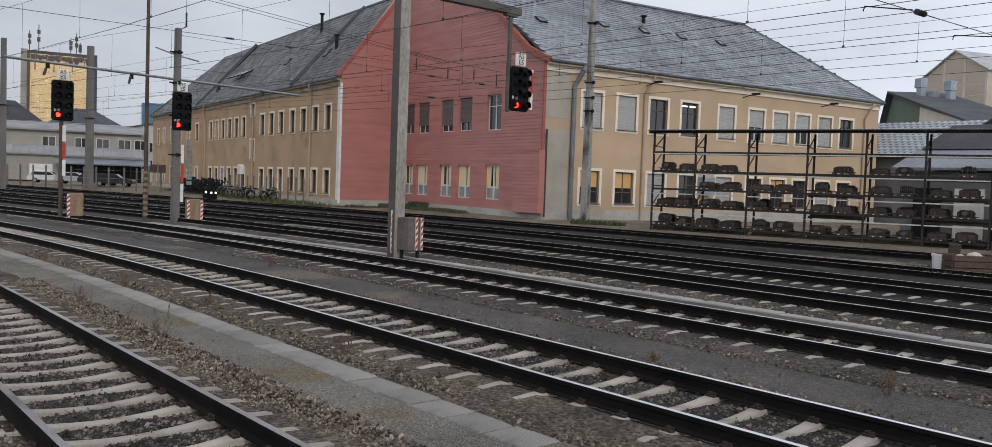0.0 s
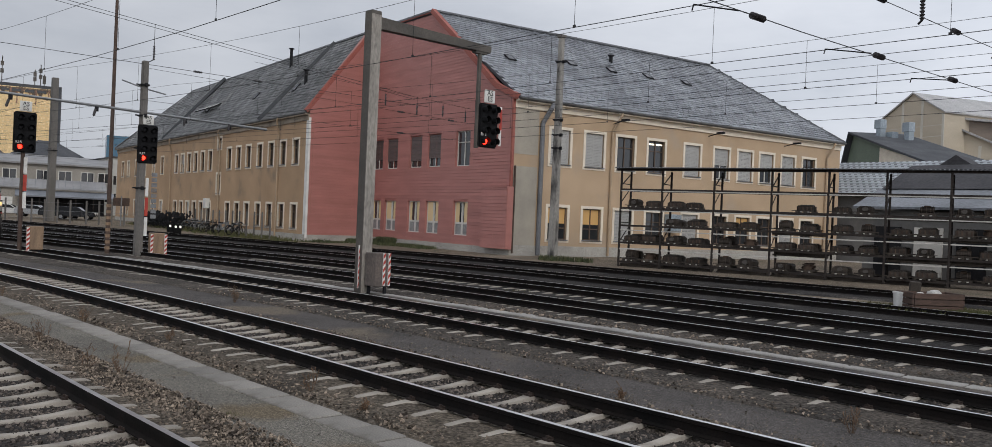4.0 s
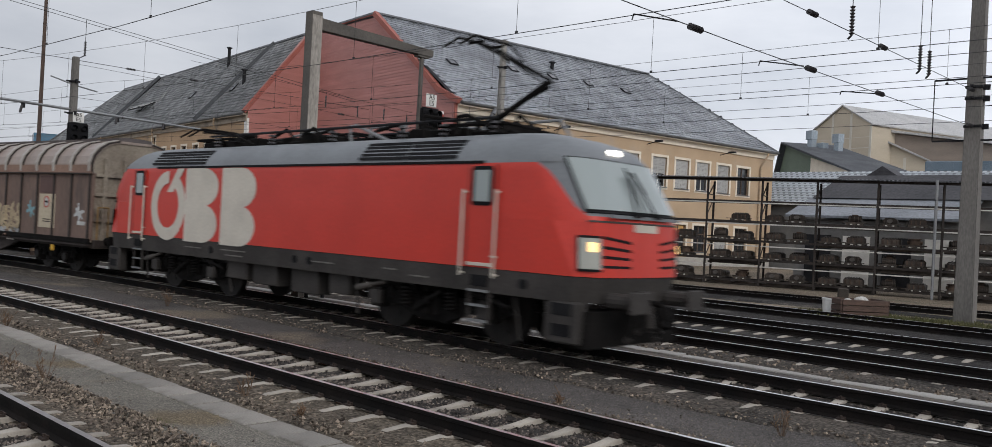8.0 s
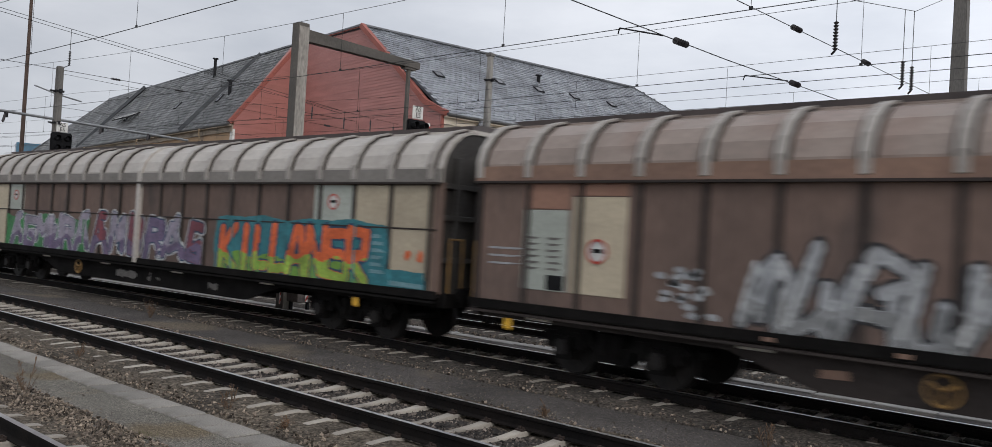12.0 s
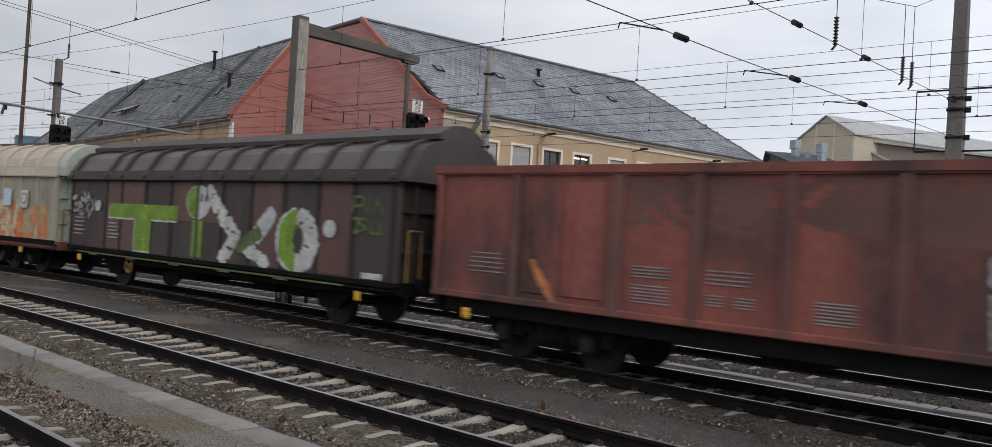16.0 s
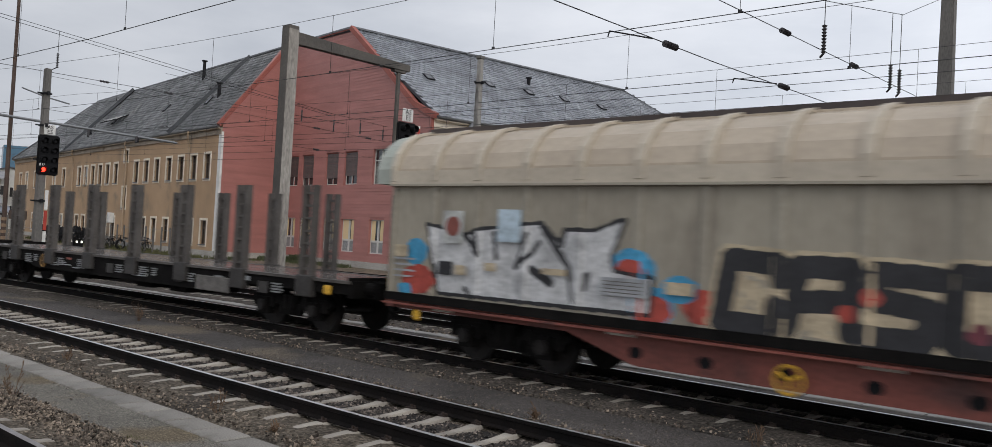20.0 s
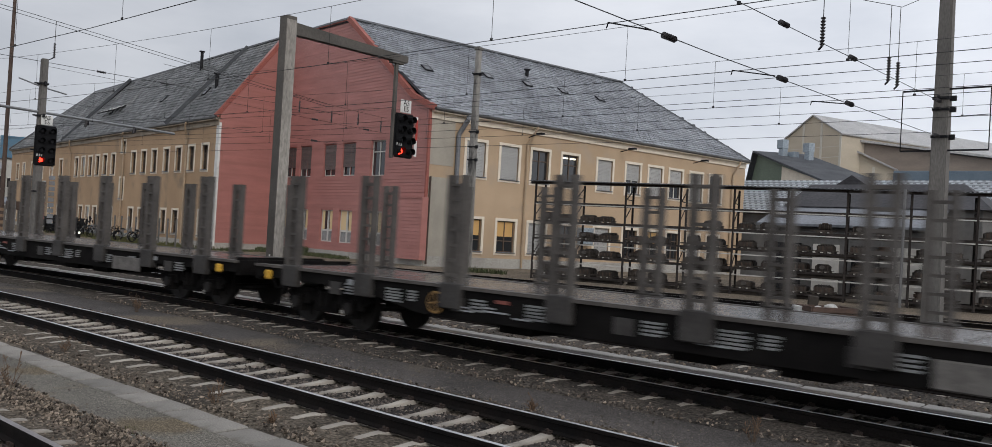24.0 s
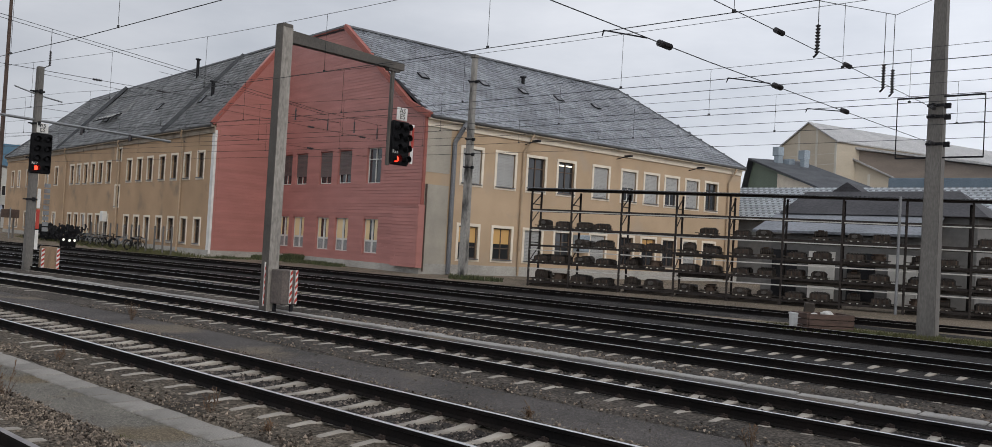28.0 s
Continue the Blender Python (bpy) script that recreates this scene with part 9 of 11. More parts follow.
def stake_wagon():
    """Flat wagon with steel stakes, at the origin; parts only."""
    t = thing("stake_wagon", "black flat wagon with tall steel stakes and wet timber deck", "wagon", group="wagons of the freight train")
    h = 9.9
    for y in (-1, 1):
        bm = bmesh.new()
        prism(bm, ((-h, 1.16), (h, 1.16), (h, 0.92), (6.2, 0.9), (4.6, 0.62), (-4.6, 0.62), (-6.2, 0.9), (-h, 0.92)), *sorted((y * 1.22, y * 1.32)))
        part("side_sill", bm, M_UNDER, t, "black fish-bellied side sill")
        bm = bmesh.new()
        bbox(bm, -h, h, *sorted((y * 1.2, y * 1.38)), 1.14, 1.2)
        part("sill_edge", bm, M_STAKE, t)
        for k in range(8):
            x = -8.5 + k * 2.43
            bm = bmesh.new()
            for q in (-0.22, 0.1):
                bbox(bm, x + q, x + q + 0.12, *sorted((y * 1.26, y * 1.40)), 0.78, 3.17)
            for j in range(7):
                z = 1.35 + j * 0.27
                bbox(bm, x - 0.105, x + 0.105, *sorted((y * 1.30, y * 1.38)), z, z + 0.05)
            sk = part("stake", bm, M_STAKE, t, "twin-channel steel stake")
            part("stake_pocket", bevelled(x - 0.26, x + 0.26, *sorted((y * 1.26, y * 1.44)), 0.78, 1.24, 0.02, 1), M_POCKET, sk)
        for k in range(9):
            x = -7.2 + k * 1.75
            if k % 2:
                label_lines(t, x, 0.98, 0.5, 5, 0.055, y * 1.322, P_DULLSILVER)
                label_lines(t, x + 0.62, 0.98, 0.3, 4, 0.055, y * 1.322, P_DULLSILVER)
            else:
                label_lines(t, x + 0.5, 0.96, 0.45, 4, 0.06, y * 1.322, P_DULLSILVER)
                coat(t, y * 1.32, [[(x, 0.74), (x + 0.36, 0.74), (x + 0.36, 1.0), (x, 1.0)]], M_POCKET, "label_plate", "grey label plate")
        bm = bevelled(4.3, 5.7, *sorted((y * 1.3, y * 1.36)), 0.62, 0.98, 0.02, 1)
        part("side_flap", bm, M_STENCIL, t, "grey hinged flap")
        bm = hoop(-4.0, y * 1.4, 0.86, 0.19, 0.02)
        for k in range(4):
            a = math.pi * k / 2 + 0.2
            tube(bm, (-4.0, y * 1.4, 0.86), (-4.0 + 0.19 * math.cos(a), y * 1.4, 0.86 + 0.19 * math.sin(a)), 0.018, 6)
        part("brake_wheel", bm, M_OLDYELLOW, t, "dull yellow brake wheel")
        for x0, z0, w0, h0, m in ((-3.6, 0.76, 0.5, 0.025, P_SILVER), (-3.6, 0.82, 0.4, 0.025, P_SILVER), (-2.6, 0.97, 0.3, 0.06, M_OXIDE), (-2.9, 0.86, 0.3, 0.03, P_SILVER), (-2.9, 0.8, 0.6, 0.03, P_SILVER), (-2.2, 0.74, 0.4, 0.03, P_SILVER),
                                  (1.2, 0.82, 0.3, 0.025, P_SILVER), (1.2, 0.76, 0.5, 0.025, P_SILVER), (6.3, 0.98, 0.2, 0.1, P_SILVER), (-6.6, 0.98, 0.2, 0.1, P_SILVER)):
            coat(t, y * 1.34, [[(x0, z0), (x0 + w0, z0), (x0 + w0, z0 + h0), (x0, z0 + h0)]], m, "stencil_bar")
        for x in (-9.3, 9.3):
            part("lamp_bracket", bevelled(x - 0.1, x + 0.1, *sorted((y * 1.36, y * 1.45)), 0.88, 1.08, 0.03, 1), M_YELLOW, t, "yellow bracket")
    for k in range(11):
        x0 = -9.7 + k * 1.78
        part("deck_board", bevelled(x0, x0 + 1.7, -1.2, 1.2, 1.1, 1.19, 0.015, 1), M_DECK, t, "wet grey timber deck")
    for s in (-1, 1):
        bm = bmesh.new()
        bbox(bm, *sorted((s * (h - 0.1), s * (h + 0.06))), -1.3, 1.3, 0.85, 1.2)
        bbox(bm, *sorted((s * (h - 0.1), s * (h + 0.02))), -1.3, 1.3, 1.2, 1.27)
        part("headstock", bm, M_UNDER, t)
        buffers(t, s * 10.45)
        bogie(t, s * 7.65, 1.8, 0.46)
    bm = bmesh.new()
    bbox(bm, -8, 8, -0.35, 0.35, 0.75, 1.1)
    for x in (-3, 0.5, 2.2):
        bbox(bm, x, x + 0.8, -0.8, 0.8, 0.42, 0.8)
    part("centre_sill", bm, M_UNDER, t)
    return t


build_loco()
build_wagons()
open_wagon()
first = stake_wagon()
TRAIN.append((first, -164.27, 7.65))
for centre in (-185.12, -205.95):
    c = copy_thing(first, Matrix.Identity(4))
    TRAIN.append((c, centre, 7.65))
    SPIN.extend((o, 0.46) for o in c.children_recursive if o.name.startswith("wheelset"))

# ---- storage racks ----
M_RACK = material("dark_rusty_rack_steel", (0.042, 0.035, 0.031), (0.025, 0.021, 0.02), 0.8, 0.0, spec=0.15, scale=2, fine=20, bump=0.1)
M_RACKLIGHT = material("pale_worn_rack_beam", (0.5, 0.48, 0.44), (0.38, 0.365, 0.335), 0.6, 0.0, scale=2, fine=20, bump=0.05, fleck=0.25)
M_CORRU = material("dark_corrugated_sheet", (0.09, 0.092, 0.098), (0.065, 0.066, 0.072), 0.5, 0.4, scale=1, fine=16, bump=0.05)
M_IRON = material("grimy_machine_iron", (0.062, 0.05, 0.041), (0.034, 0.028, 0.024), 0.75, 0.0, spec=0.2, scale=4, fine=25, bump=0.2, vary=0.5, fleck=0.3)
M_IRONRED = material("rust_brown_machine_iron", (0.08, 0.055, 0.04), (0.05, 0.034, 0.026), 0.8, 0.0, spec=0.2, scale=4, fine=25, bump=0.2, vary=0.35, fleck=0.3)
M_PALLET = material("old_timber_pallet", (0.06, 0.048, 0.038), (0.04, 0.033, 0.027), 0.85, scale=3, fine=20, bump=0.2, vary=0.3)
RK0, RK1 = Vector((-26.7, 33.0)), Vector((-8.3, 38.5))
RM = facing(RK0, RK1)
POSTS = (-0.1, 2.0, 4.5, 7.1, 9.5, 11.8, 14.2, 16.65, 19.05, 21.5, 24.0)
SHELVES = (0.43, 1.36, 2.2, 3.05)


def build_rack():
    t = thing("storage_rack", "long roofed steel storage rack beside the tracks, full of machine parts", "rack", RM)
    for k, x in enumerate(POSTS):
        for y in (0.0, 1.25):
            part("rack_post", bevelled(x - 0.045, x + 0.045, y - 0.045, y + 0.045, 0.1, 4.85, 0.01, 1), M_RACK, t)
        for j in range(5):
            bm = bmesh.new()
            z = 0.4 + j * 0.95
            tube(bm, (x, 0, z), (x, 1.25, z + (0.8 if j % 2 else 0)), 0.025, 5)
            part("rack_brace", bm, M_RACK, t)
        bm = bmesh.new()
        tube(bm, (x, 0, 4.1), (x, 1.25, 4.75), 0.03, 5)
        part("roof_strut", bm, M_RACK, t)
    for a, b in zip(POSTS, POSTS[1:]):
        for y in (0.0, 1.25):
            bm = bmesh.new()
            bbox(bm, a + 0.055, b - 0.055, y - 0.035, y + 0.035, 3.85, 3.95)
            part("rack_beam", bm, M_RACK, t)
            for z in SHELVES:
                bm = bmesh.new()
                bbox(bm, a + 0.055, b - 0.055, y - 0.03, y + 0.03, z - 0.1, z - 0.004)
                part("rack_beam", bm, M_RACK, t)
        for z in (1.02, 1.93, 2.9, 3.84):
            bm = bmesh.new()
            bbox(bm, a + 0.05, b - 0.05, -0.1, -0.06, z - 0.025, z + 0.025)
            part("front_rail", bm, M_RACKLIGHT, t, "pale worn front rail")
    # corrugated roof
    L0, L1, n = POSTS[0] - 0.25, POSTS[-1] + 0.3, 150
    verts, faces = [], []
    for k in range(n * 2 + 1):
        x = L0 + (L1 - L0) * k / (2 * n)
        z = 4.93 + (0.045 if k % 2 else 0.0)
        verts += [(x, -0.35, z), (x, 1.7, z + 0.12), (x, -0.35, z - 0.012), (x, 1.7, z + 0.108)]
    for k in range(n * 2):
        a = k * 4
        faces += [(a, a + 4, a + 5, a + 1), (a + 2, a + 3, a + 7, a + 6), (a, a + 2, a + 6, a + 4), (a + 1, a + 5, a + 7, a + 3)]
    part("rack_roof", from_arrays("rack_roof", verts, faces, M_CORRU), None, t, "dark corrugated roof sheet")
    bm = bmesh.new()
    bbox(bm, L0, L1, -0.05, 0.05, 4.82, 4.925)
    part("eaves_beam", bm, M_RACK, t)


def machine(kind):
    """A rail vehicle part on a pallet, at the origin; one of four shapes."""
    t = thing("machine_part", ("finned dark motor unit on a pallet", "ribbed iron gear case on a pallet", "grimy converter box on a pallet", "rust-brown flanged housing on a pallet")[kind],
              "machine part", group="machine parts on the rack")
    w, d = (0.78, 0.72, 0.9, 0.62)[kind], 0.8
    bm = bmesh.new()
    e = w / 2
    prism(bm, ((-e, 0), (0.12 - e, 0), (0.12 - e, 0.075), (-0.06, 0.075), (-0.06, 0), (0.06, 0), (0.06, 0.075), (e - 0.12, 0.075), (e - 0.12, 0), (e, 0), (e, 0.115), (-e, 0.115)), -0.4, 0.4)
    part("pallet", bm, M_PALLET, t)
    part("cross_arm", bevelled(-e - 0.2, e + 0.2, -0.36, -0.3, 0.12, 0.17, 0.008, 1), M_IRON, t)
    for x in (-0.2, 0.14):
        part("foot_plate", bevelled(x, x + 0.09, -0.418, -0.402, 0.01, 0.07, 0.003, 1), M_RACKLIGHT, t, "pale foot plate")
    bm = bmesh.new()
    if kind == 0:
        tube(bm, (-w / 2 + 0.08, 0, 0.34), (w / 2 - 0.08, 0, 0.34), 0.22, 14)
        for k in range(6):
            x = -w / 2 + 0.14 + k * 0.1
            fin = bmesh.new()
            tube(fin, (x, 0, 0.34), (x + 0.03, 0, 0.34), 0.25, 14)
            part("cooling_fin", fin, M_IRON, t)
        part("foot", bevelled(-w / 2 + 0.1, w / 2 - 0.1, -0.24, 0.24, 0.115, 0.2, 0.01, 1), M_IRON, t)
        part("terminal_box", bevelled(-0.14, 0.14, -0.12, 0.12, 0.52, 0.62, 0.01, 1), M_IRONRED, t, "rust-brown terminal box")
    elif kind == 1:
        prism(bm, ((-0.34, 0.12), (0.34, 0.12), (0.36, 0.4), (0.2, 0.56), (-0.22, 0.56), (-0.36, 0.4)), -0.28, 0.28)
        for k in range(5):
            x = -0.28 + k * 0.14
            part("rib", bevelled(x - 0.015, x + 0.015, -0.32, 0.32, 0.14, 0.5, 0.004, 1), M_IRON, t)
        axle = bmesh.new()
        tube(axle, (0, -0.38, 0.35), (0, 0.38, 0.35), 0.13, 12)
        part("shaft", axle, M_STAKE, t, "dull grey shaft end")
    elif kind == 2:
        bbox(bm, -w / 2 + 0.05, w / 2 - 0.05, -0.33, 0.33, 0.13, 0.48)
        part("lid", bevelled(-w / 2 + 0.1, w / 2 - 0.1, -0.27, 0.27, 0.48, 0.54, 0.01, 1), M_RACK, t)
        for x in (-0.28, -0.16, -0.04, 0.08, 0.2):
            fin = bmesh.new()
            prism(fin, ((x, 0.5), (x + 0.035, 0.5), (x + 0.125, 0.6), (x + 0.09, 0.6)), -0.34, 0.3)
            part("slanted_fin", fin, M_STAKE, t, "dusty slanted cooling fin")
        for x in (-0.3, -0.1, 0.1, 0.3):
            part("cover_strip", bevelled(x - 0.03, x + 0.03, -0.35, -0.33, 0.16, 0.44, 0.004, 1), M_IRONRED, t)
    else:
        tube(bm, (0, 0, 0.12), (0, 0, 0.5), 0.26, 14, 0.2)
        for za, zb, rr in ((0.48, 0.54, 0.28), (0.116, 0.16, 0.3)):
            fl = bmesh.new()
            tube(fl, (0, 0, za), (0, 0, zb), rr, 14)
            part("flange", fl, M_IRONRED, t)
        pipe = bmesh.new()
        tube(pipe, (-0.3, 0, 0.32), (0.3, 0, 0.32), 0.09, 10)
        part("side_pipe", pipe, M_IRONRED, t)
    part("casing", bm, M_IRONRED if kind == 3 else M_IRON, t)
    return t


def fill_rack():
    kinds = [machine(k) for k in range(4)]
    used = [False] * 4
    rnd = random.Random(4)
    for level, z in enumerate(SHELVES):
        for bay, (a, b) in enumerate(zip(POSTS, POSTS[1:])):
            x = a + 0.55
            while x < b - 0.4:
                full = 0.98 if level < 2 else (0.9 if level == 2 else (0.75 if bay in (0, 1, 3, 4) else 0.5))
                if bay == 2 and level == 3:
                    full = 0.0
                if rnd.random() < full:
                    k = rnd.choice((0, 1, 2, 2, 2, 2, 3))
                    for row in ((0.42,) if level == 3 else (0.35, 1.0)):
                        m = RM @ pose(x + rnd.uniform(-0.06, 0.06), row + rnd.uniform(-0.04, 0.04), z, 0, 0, rnd.uniform(-6, 6)) @ Matrix.Diagonal((rnd.uniform(0.85, 1.0), 1, rnd.choice((0.72, 0.8, 0.9)), 1))
                        if used[k]:
                            copy_thing(kinds[k], m)
                        else:
                            kinds[k].matrix_basis = m
                            used[k] = True
                x += rnd.uniform(0.92, 1.08)


def bar_bundle():
    """A bundle of long dark bars lying along a shelf."""
    t = thing("bar_bundle", "bundle of long rusty dark bars lying on the rack", "metal bars", group="bar bundles on the rack")
    rnd = random.Random(8)
    for k in range(7):
        bm = bmesh.new()
        y, z = -0.32 + (k % 4) * 0.2, 0.0 + (k // 4) * 0.09
        bbox(bm, -1.1 + rnd.uniform(-0.08, 0.08), 1.1 + rnd.uniform(-0.06, 0.12), y, y + 0.15, z, z + 0.085)
        part("bar", bm, M_IRON if k % 3 else M_PALLET, t)
    return t


build_rack()
fill_rack()
bundle, first = bar_bundle(), True
rb = random.Random(21)
for level, z in enumerate((0.14, 0.98, 1.82, 2.66)):
    for bay, (a, b) in enumerate(zip(POSTS, POSTS[1:])):
        if (bay >= 3 or level == 0) and (level < 3 or bay > 4) and rb.random() < (0.97 if bay > 4 or level == 0 else 0.75):
            m = RM @ pose((a + b) / 2 + rb.uniform(-0.05, 0.05), 0.55, (0.0 if level == 0 else SHELVES[level - 1] - 0.004) + (0.12 if level == 0 else 0.66), 0, 0, rb.uniform(-1, 1))
            if first:
                bundle.matrix_basis, first = m, False
            else:
                copy_thing(bundle, m)

# ---- planter, bucket and small things by the tracks ----
M_CRATE = material("rotten_brown_timber", (0.09, 0.055, 0.042), (0.06, 0.04, 0.032), 0.85, scale=2, fine=14, bump=0.3, stretch=(1, 1, 5), vary=0.15)
M_PLASTIC = material("white_plastic_bucket", (0.62, 0.62, 0.60), (0.55, 0.55, 0.53), 0.45, scale=3, bump=0.02, fleck=0.08)
M_ROCK = material("pale_stone", (0.5, 0.49, 0.46), (0.38, 0.37, 0.35), 0.8, scale=5, fine=30, bump=0.4)


def planter():
    m = pose(-10.3, 27.75, ground_z(27.75) - 0.02, 0, 0, 50)
    t = thing("wooden_crate", "dark brown rotting timber crate with stones on the grass strip", "crate", m)
    for y in (-0.5, 0.5):
        for k in range(3):
            part("plank", bevelled(-0.75, 0.75, y - 0.03, y + 0.03, 0.02 + k * 0.19, 0.19 + k * 0.19, 0.01, 1), M_CRATE, t)
    for x in (-0.78, 0.78):
        for k in range(3):
            part("plank", bevelled(x - 0.03, x + 0.03, -0.5, 0.5, 0.03 + k * 0.19, 0.2 + k * 0.19, 0.01, 1), M_CRATE, t)
    bm = bmesh.new()
    bbox(bm, -0.72, 0.72, -0.46, 0.46, 0.3, 0.48)
    part("soil", bm, M_GROUND, t)
    for k, (x, y, r) in enumerate(((0.1, -0.1, 0.22), (-0.2, 0.15, 0.12), (0.35, 0.1, 0.1))):
        bm = bmesh.new()
        bmesh.ops.create_icosphere(bm, subdivisions=2, radius=r)
        for v in bm.verts:
            v.co *= 1 + 0.25 * noise.noise(v.co * 6 + Vector((k, 0, 0)))
            v.co.z *= 0.55
        solo("stone", bm, M_ROCK, "pale rounded stone lying in the crate", "stone", m @ pose(x, y, 0.48 + r * 0.3), "stones in the crate", smooth=True)
    bm = bmesh.new()
    tube(bm, (0, 0, 0), (0, 0, 0.52), 0.19, 18, 0.23)
    b = thing("bucket", "white plastic bucket standing beside the crate", "bucket", pose(-11.0, 27.35, ground_z(27.35)))
    part("bucket_body", bm, M_PLASTIC, b)
    bm = bmesh.new()
    tube(bm, (0, 0, 0.49), (0, 0, 0.54), 0.245, 18)
    part("rim", bm, M_PLASTIC, b)
    solo("timber_post", bevelled(-0.16, 0.16, -0.1, 0.1, 0, 0.85, 0.02, 1), M_PALLET, "short grey-brown timber post behind the bucket", "post", pose(-10.9, 28.0, ground_z(28.0) - 0.02, 3, 4, 30))


planter()
solo("thin_pole", (lambda bm: (tube(bm, (0, 0, 0), (0, 0, 4.9), 0.06, 8), bm)[1])(bmesh.new()), M_STEEL, "slim grey steel pole in front of the racks", "pole", pose(-10.9, 37.3, 0.1))


def blades(name, label, mat, spots, seed, tall=0.12, wide=0.012, category="grass", kind="stuff"):
    """Upright blades or leaves scattered in discs: x, y, radius, number, height factor."""
    rng = np.random.default_rng(seed)
    verts, faces = [], []
    for x, y, rad, count, f in spots:
        for _ in range(count):
            a, r = rng.uniform(0, 6.283), rad * math.sqrt(rng.uniform(0, 1))
            px, py = x + r * math.cos(a) * 1.6, y + r * math.sin(a)
            z = ground_z(py) - 0.01
            h = tall * f * rng.uniform(0.4, 1.3)
            d = rng.uniform(0, 6.283)
            lean = rng.uniform(0.1, 0.6) * h
            w = wide * rng.uniform(0.6, 1.5)
            k = len(verts)
            cx, cy = math.cos(d), math.sin(d)
            verts += [(px - cy * w, py + cx * w, z), (px + cy * w, py - cx * w, z), (px + cx * lean * 0.4 + cy * w * 0.7, py + cy * lean * 0.4 - cx * w * 0.7, z + h * 0.6),
                      (px + cx * lean, py + cy * lean, z + h), (px + cx * lean * 0.4 - cy * w * 0.7, py + cy * lean * 0.4 + cx * w * 0.7, z + h * 0.6)]
            faces.append((k, k + 1, k + 2, k + 3, k + 4))
    solo(name, from_arrays(name, verts, faces, mat), None, label, category, kind=kind)


rs = random.Random(9)
blades("grass_strip", "short yellow-green grass around the crate and mast", M_GRASS,
       [(-11.5 + k * 0.33, 27.3 + k * 0.06 + rs.uniform(-0.5, 0.6), 0.7, 260, 1.0) for k in range(24)], 2, 0.13, 0.014)
blades("building_weeds", "low green weeds along the building's foot", M_LEAF,
       [(-53 + k * 0.8, 31.6 + max(0, min(4.0, (k - 1) * 1.2)) * 0.5 + rs.uniform(-0.3, 0.3), 0.6, 120, rs.uniform(0.5, 1.6)) for k in range(14)]
       + [(-50.5, 34.3, 1.2, 2200, 1.5), (-49.2, 34.4, 0.7, 1500, 2.0), (-48.3, 34.4, 0.5, 1500, 2.8), (-46.5, 34.2, 0.9, 900, 1.1), (-44.0, 34.0, 0.8, 200, 1.2), (-31.2, 33.0, 0.6, 260, 1.6), (-30.0, 33.6, 0.6, 200, 1.4)], 4, 0.16, 0.035, "weeds")
blades("west_grass", "rough grass verge before the ochre building", M_GRASS,
       [(-90 + k * 1.15, 34.3 - 0.115 * (k * 1.15) + rs.uniform(-1.4, 0.6), 1.1, 130, 1.2) for k in range(32)], 5, 0.2, 0.03)
blades("yard_weeds", "thin weeds between the tracks", M_GRASS,
       [(rs.uniform(-30, -6), 19.5 + rs.uniform(-0.5, 0.5), 0.4, 40, 0.9) for k in range(16)] + [(-9.2, 4.5, 0.16, 70, 0.5), (-12, 4.4, 0.1, 30, 0.4), (-41.5, 10.2, 1.6, 500, 0.8)], 6, 0.12, 0.012)


def dry_weed(x, y, h, seed):
    """A brown withered stalk with thin side twigs."""
    rng = random.Random(seed)
    bm = bmesh.new()
    z = ground_z(y) - 0.02
    for _ in range(rng.randint(7, 14)):
        a, l = rng.uniform(0, 6.28), rng.uniform(0.1, 0.45) * h
        p = Vector((x, y, z))
        q = p + Vector((math.cos(a) * l, math.sin(a) * l, h * rng.uniform(0.5, 1.0)))
        tube(bm, p, q, 0.004, 4, 0.002)
        for _ in range(3):
            s = p.lerp(q, rng.uniform(0.4, 1))
            tube(bm, s, s + Vector((rng.uniform(-0.06, 0.06), rng.uniform(-0.06, 0.06), rng.uniform(0.02, 0.1))), 0.003, 4, 0.006)
    solo("dry_weed", bm, M_DRY, "withered brown weed in the ballast", "weed", group="withered weeds")


for k, (x, y, h) in enumerate(((-15.6, 4.2, 0.45), (-12.3, 4.35, 0.5), (-12.9, 4.1, 0.4), (-9.9, 5.95, 0.32), (-14.8, 6.0, 0.35), (-20.5, 10.0, 0.55), (-20.9, 10.2, 0.4), (-4.6, 10.2, 0.42),
                               (-8.6, 5.9, 0.2), (-18.0, 5.6, 0.4), (-23.5, 5.4, 0.35), (-7.4, 9.3, 0.2))):
    dry_weed(x, y, h, k)

# ---- what stands around the yard ----
M_HALL = material("beige_sheet_cladding", (0.52, 0.45, 0.35), (0.45, 0.39, 0.305), 0.7, scale=0.2, fine=6, bump=0.2, depth=0.02, stretch=(1, 1, 3), fleck=0.1)
M_HALLBROWN = material("brown_grey_cladding", (0.27, 0.22, 0.18), (0.22, 0.18, 0.15), 0.75, scale=0.3, fine=6, bump=0.1, stretch=(1, 1, 3), fleck=0.1)
M_HALLSTRIP = material("pale_cladding_strip", (0.58, 0.55, 0.48), (0.52, 0.49, 0.43), 0.7, scale=0.5, fine=6, bump=0.1, fleck=0.08)
M_HALLROOF = material("pale_roof_sheet", (0.42, 0.41, 0.40), (0.34, 0.335, 0.33), 0.5, 0.2, scale=0.3, fine=5, bump=0.1)
M_GREENWALL = material("green_cladding", (0.16, 0.20, 0.15), (0.13, 0.165, 0.125), 0.75, scale=0.5, fine=8, bump=0.1)
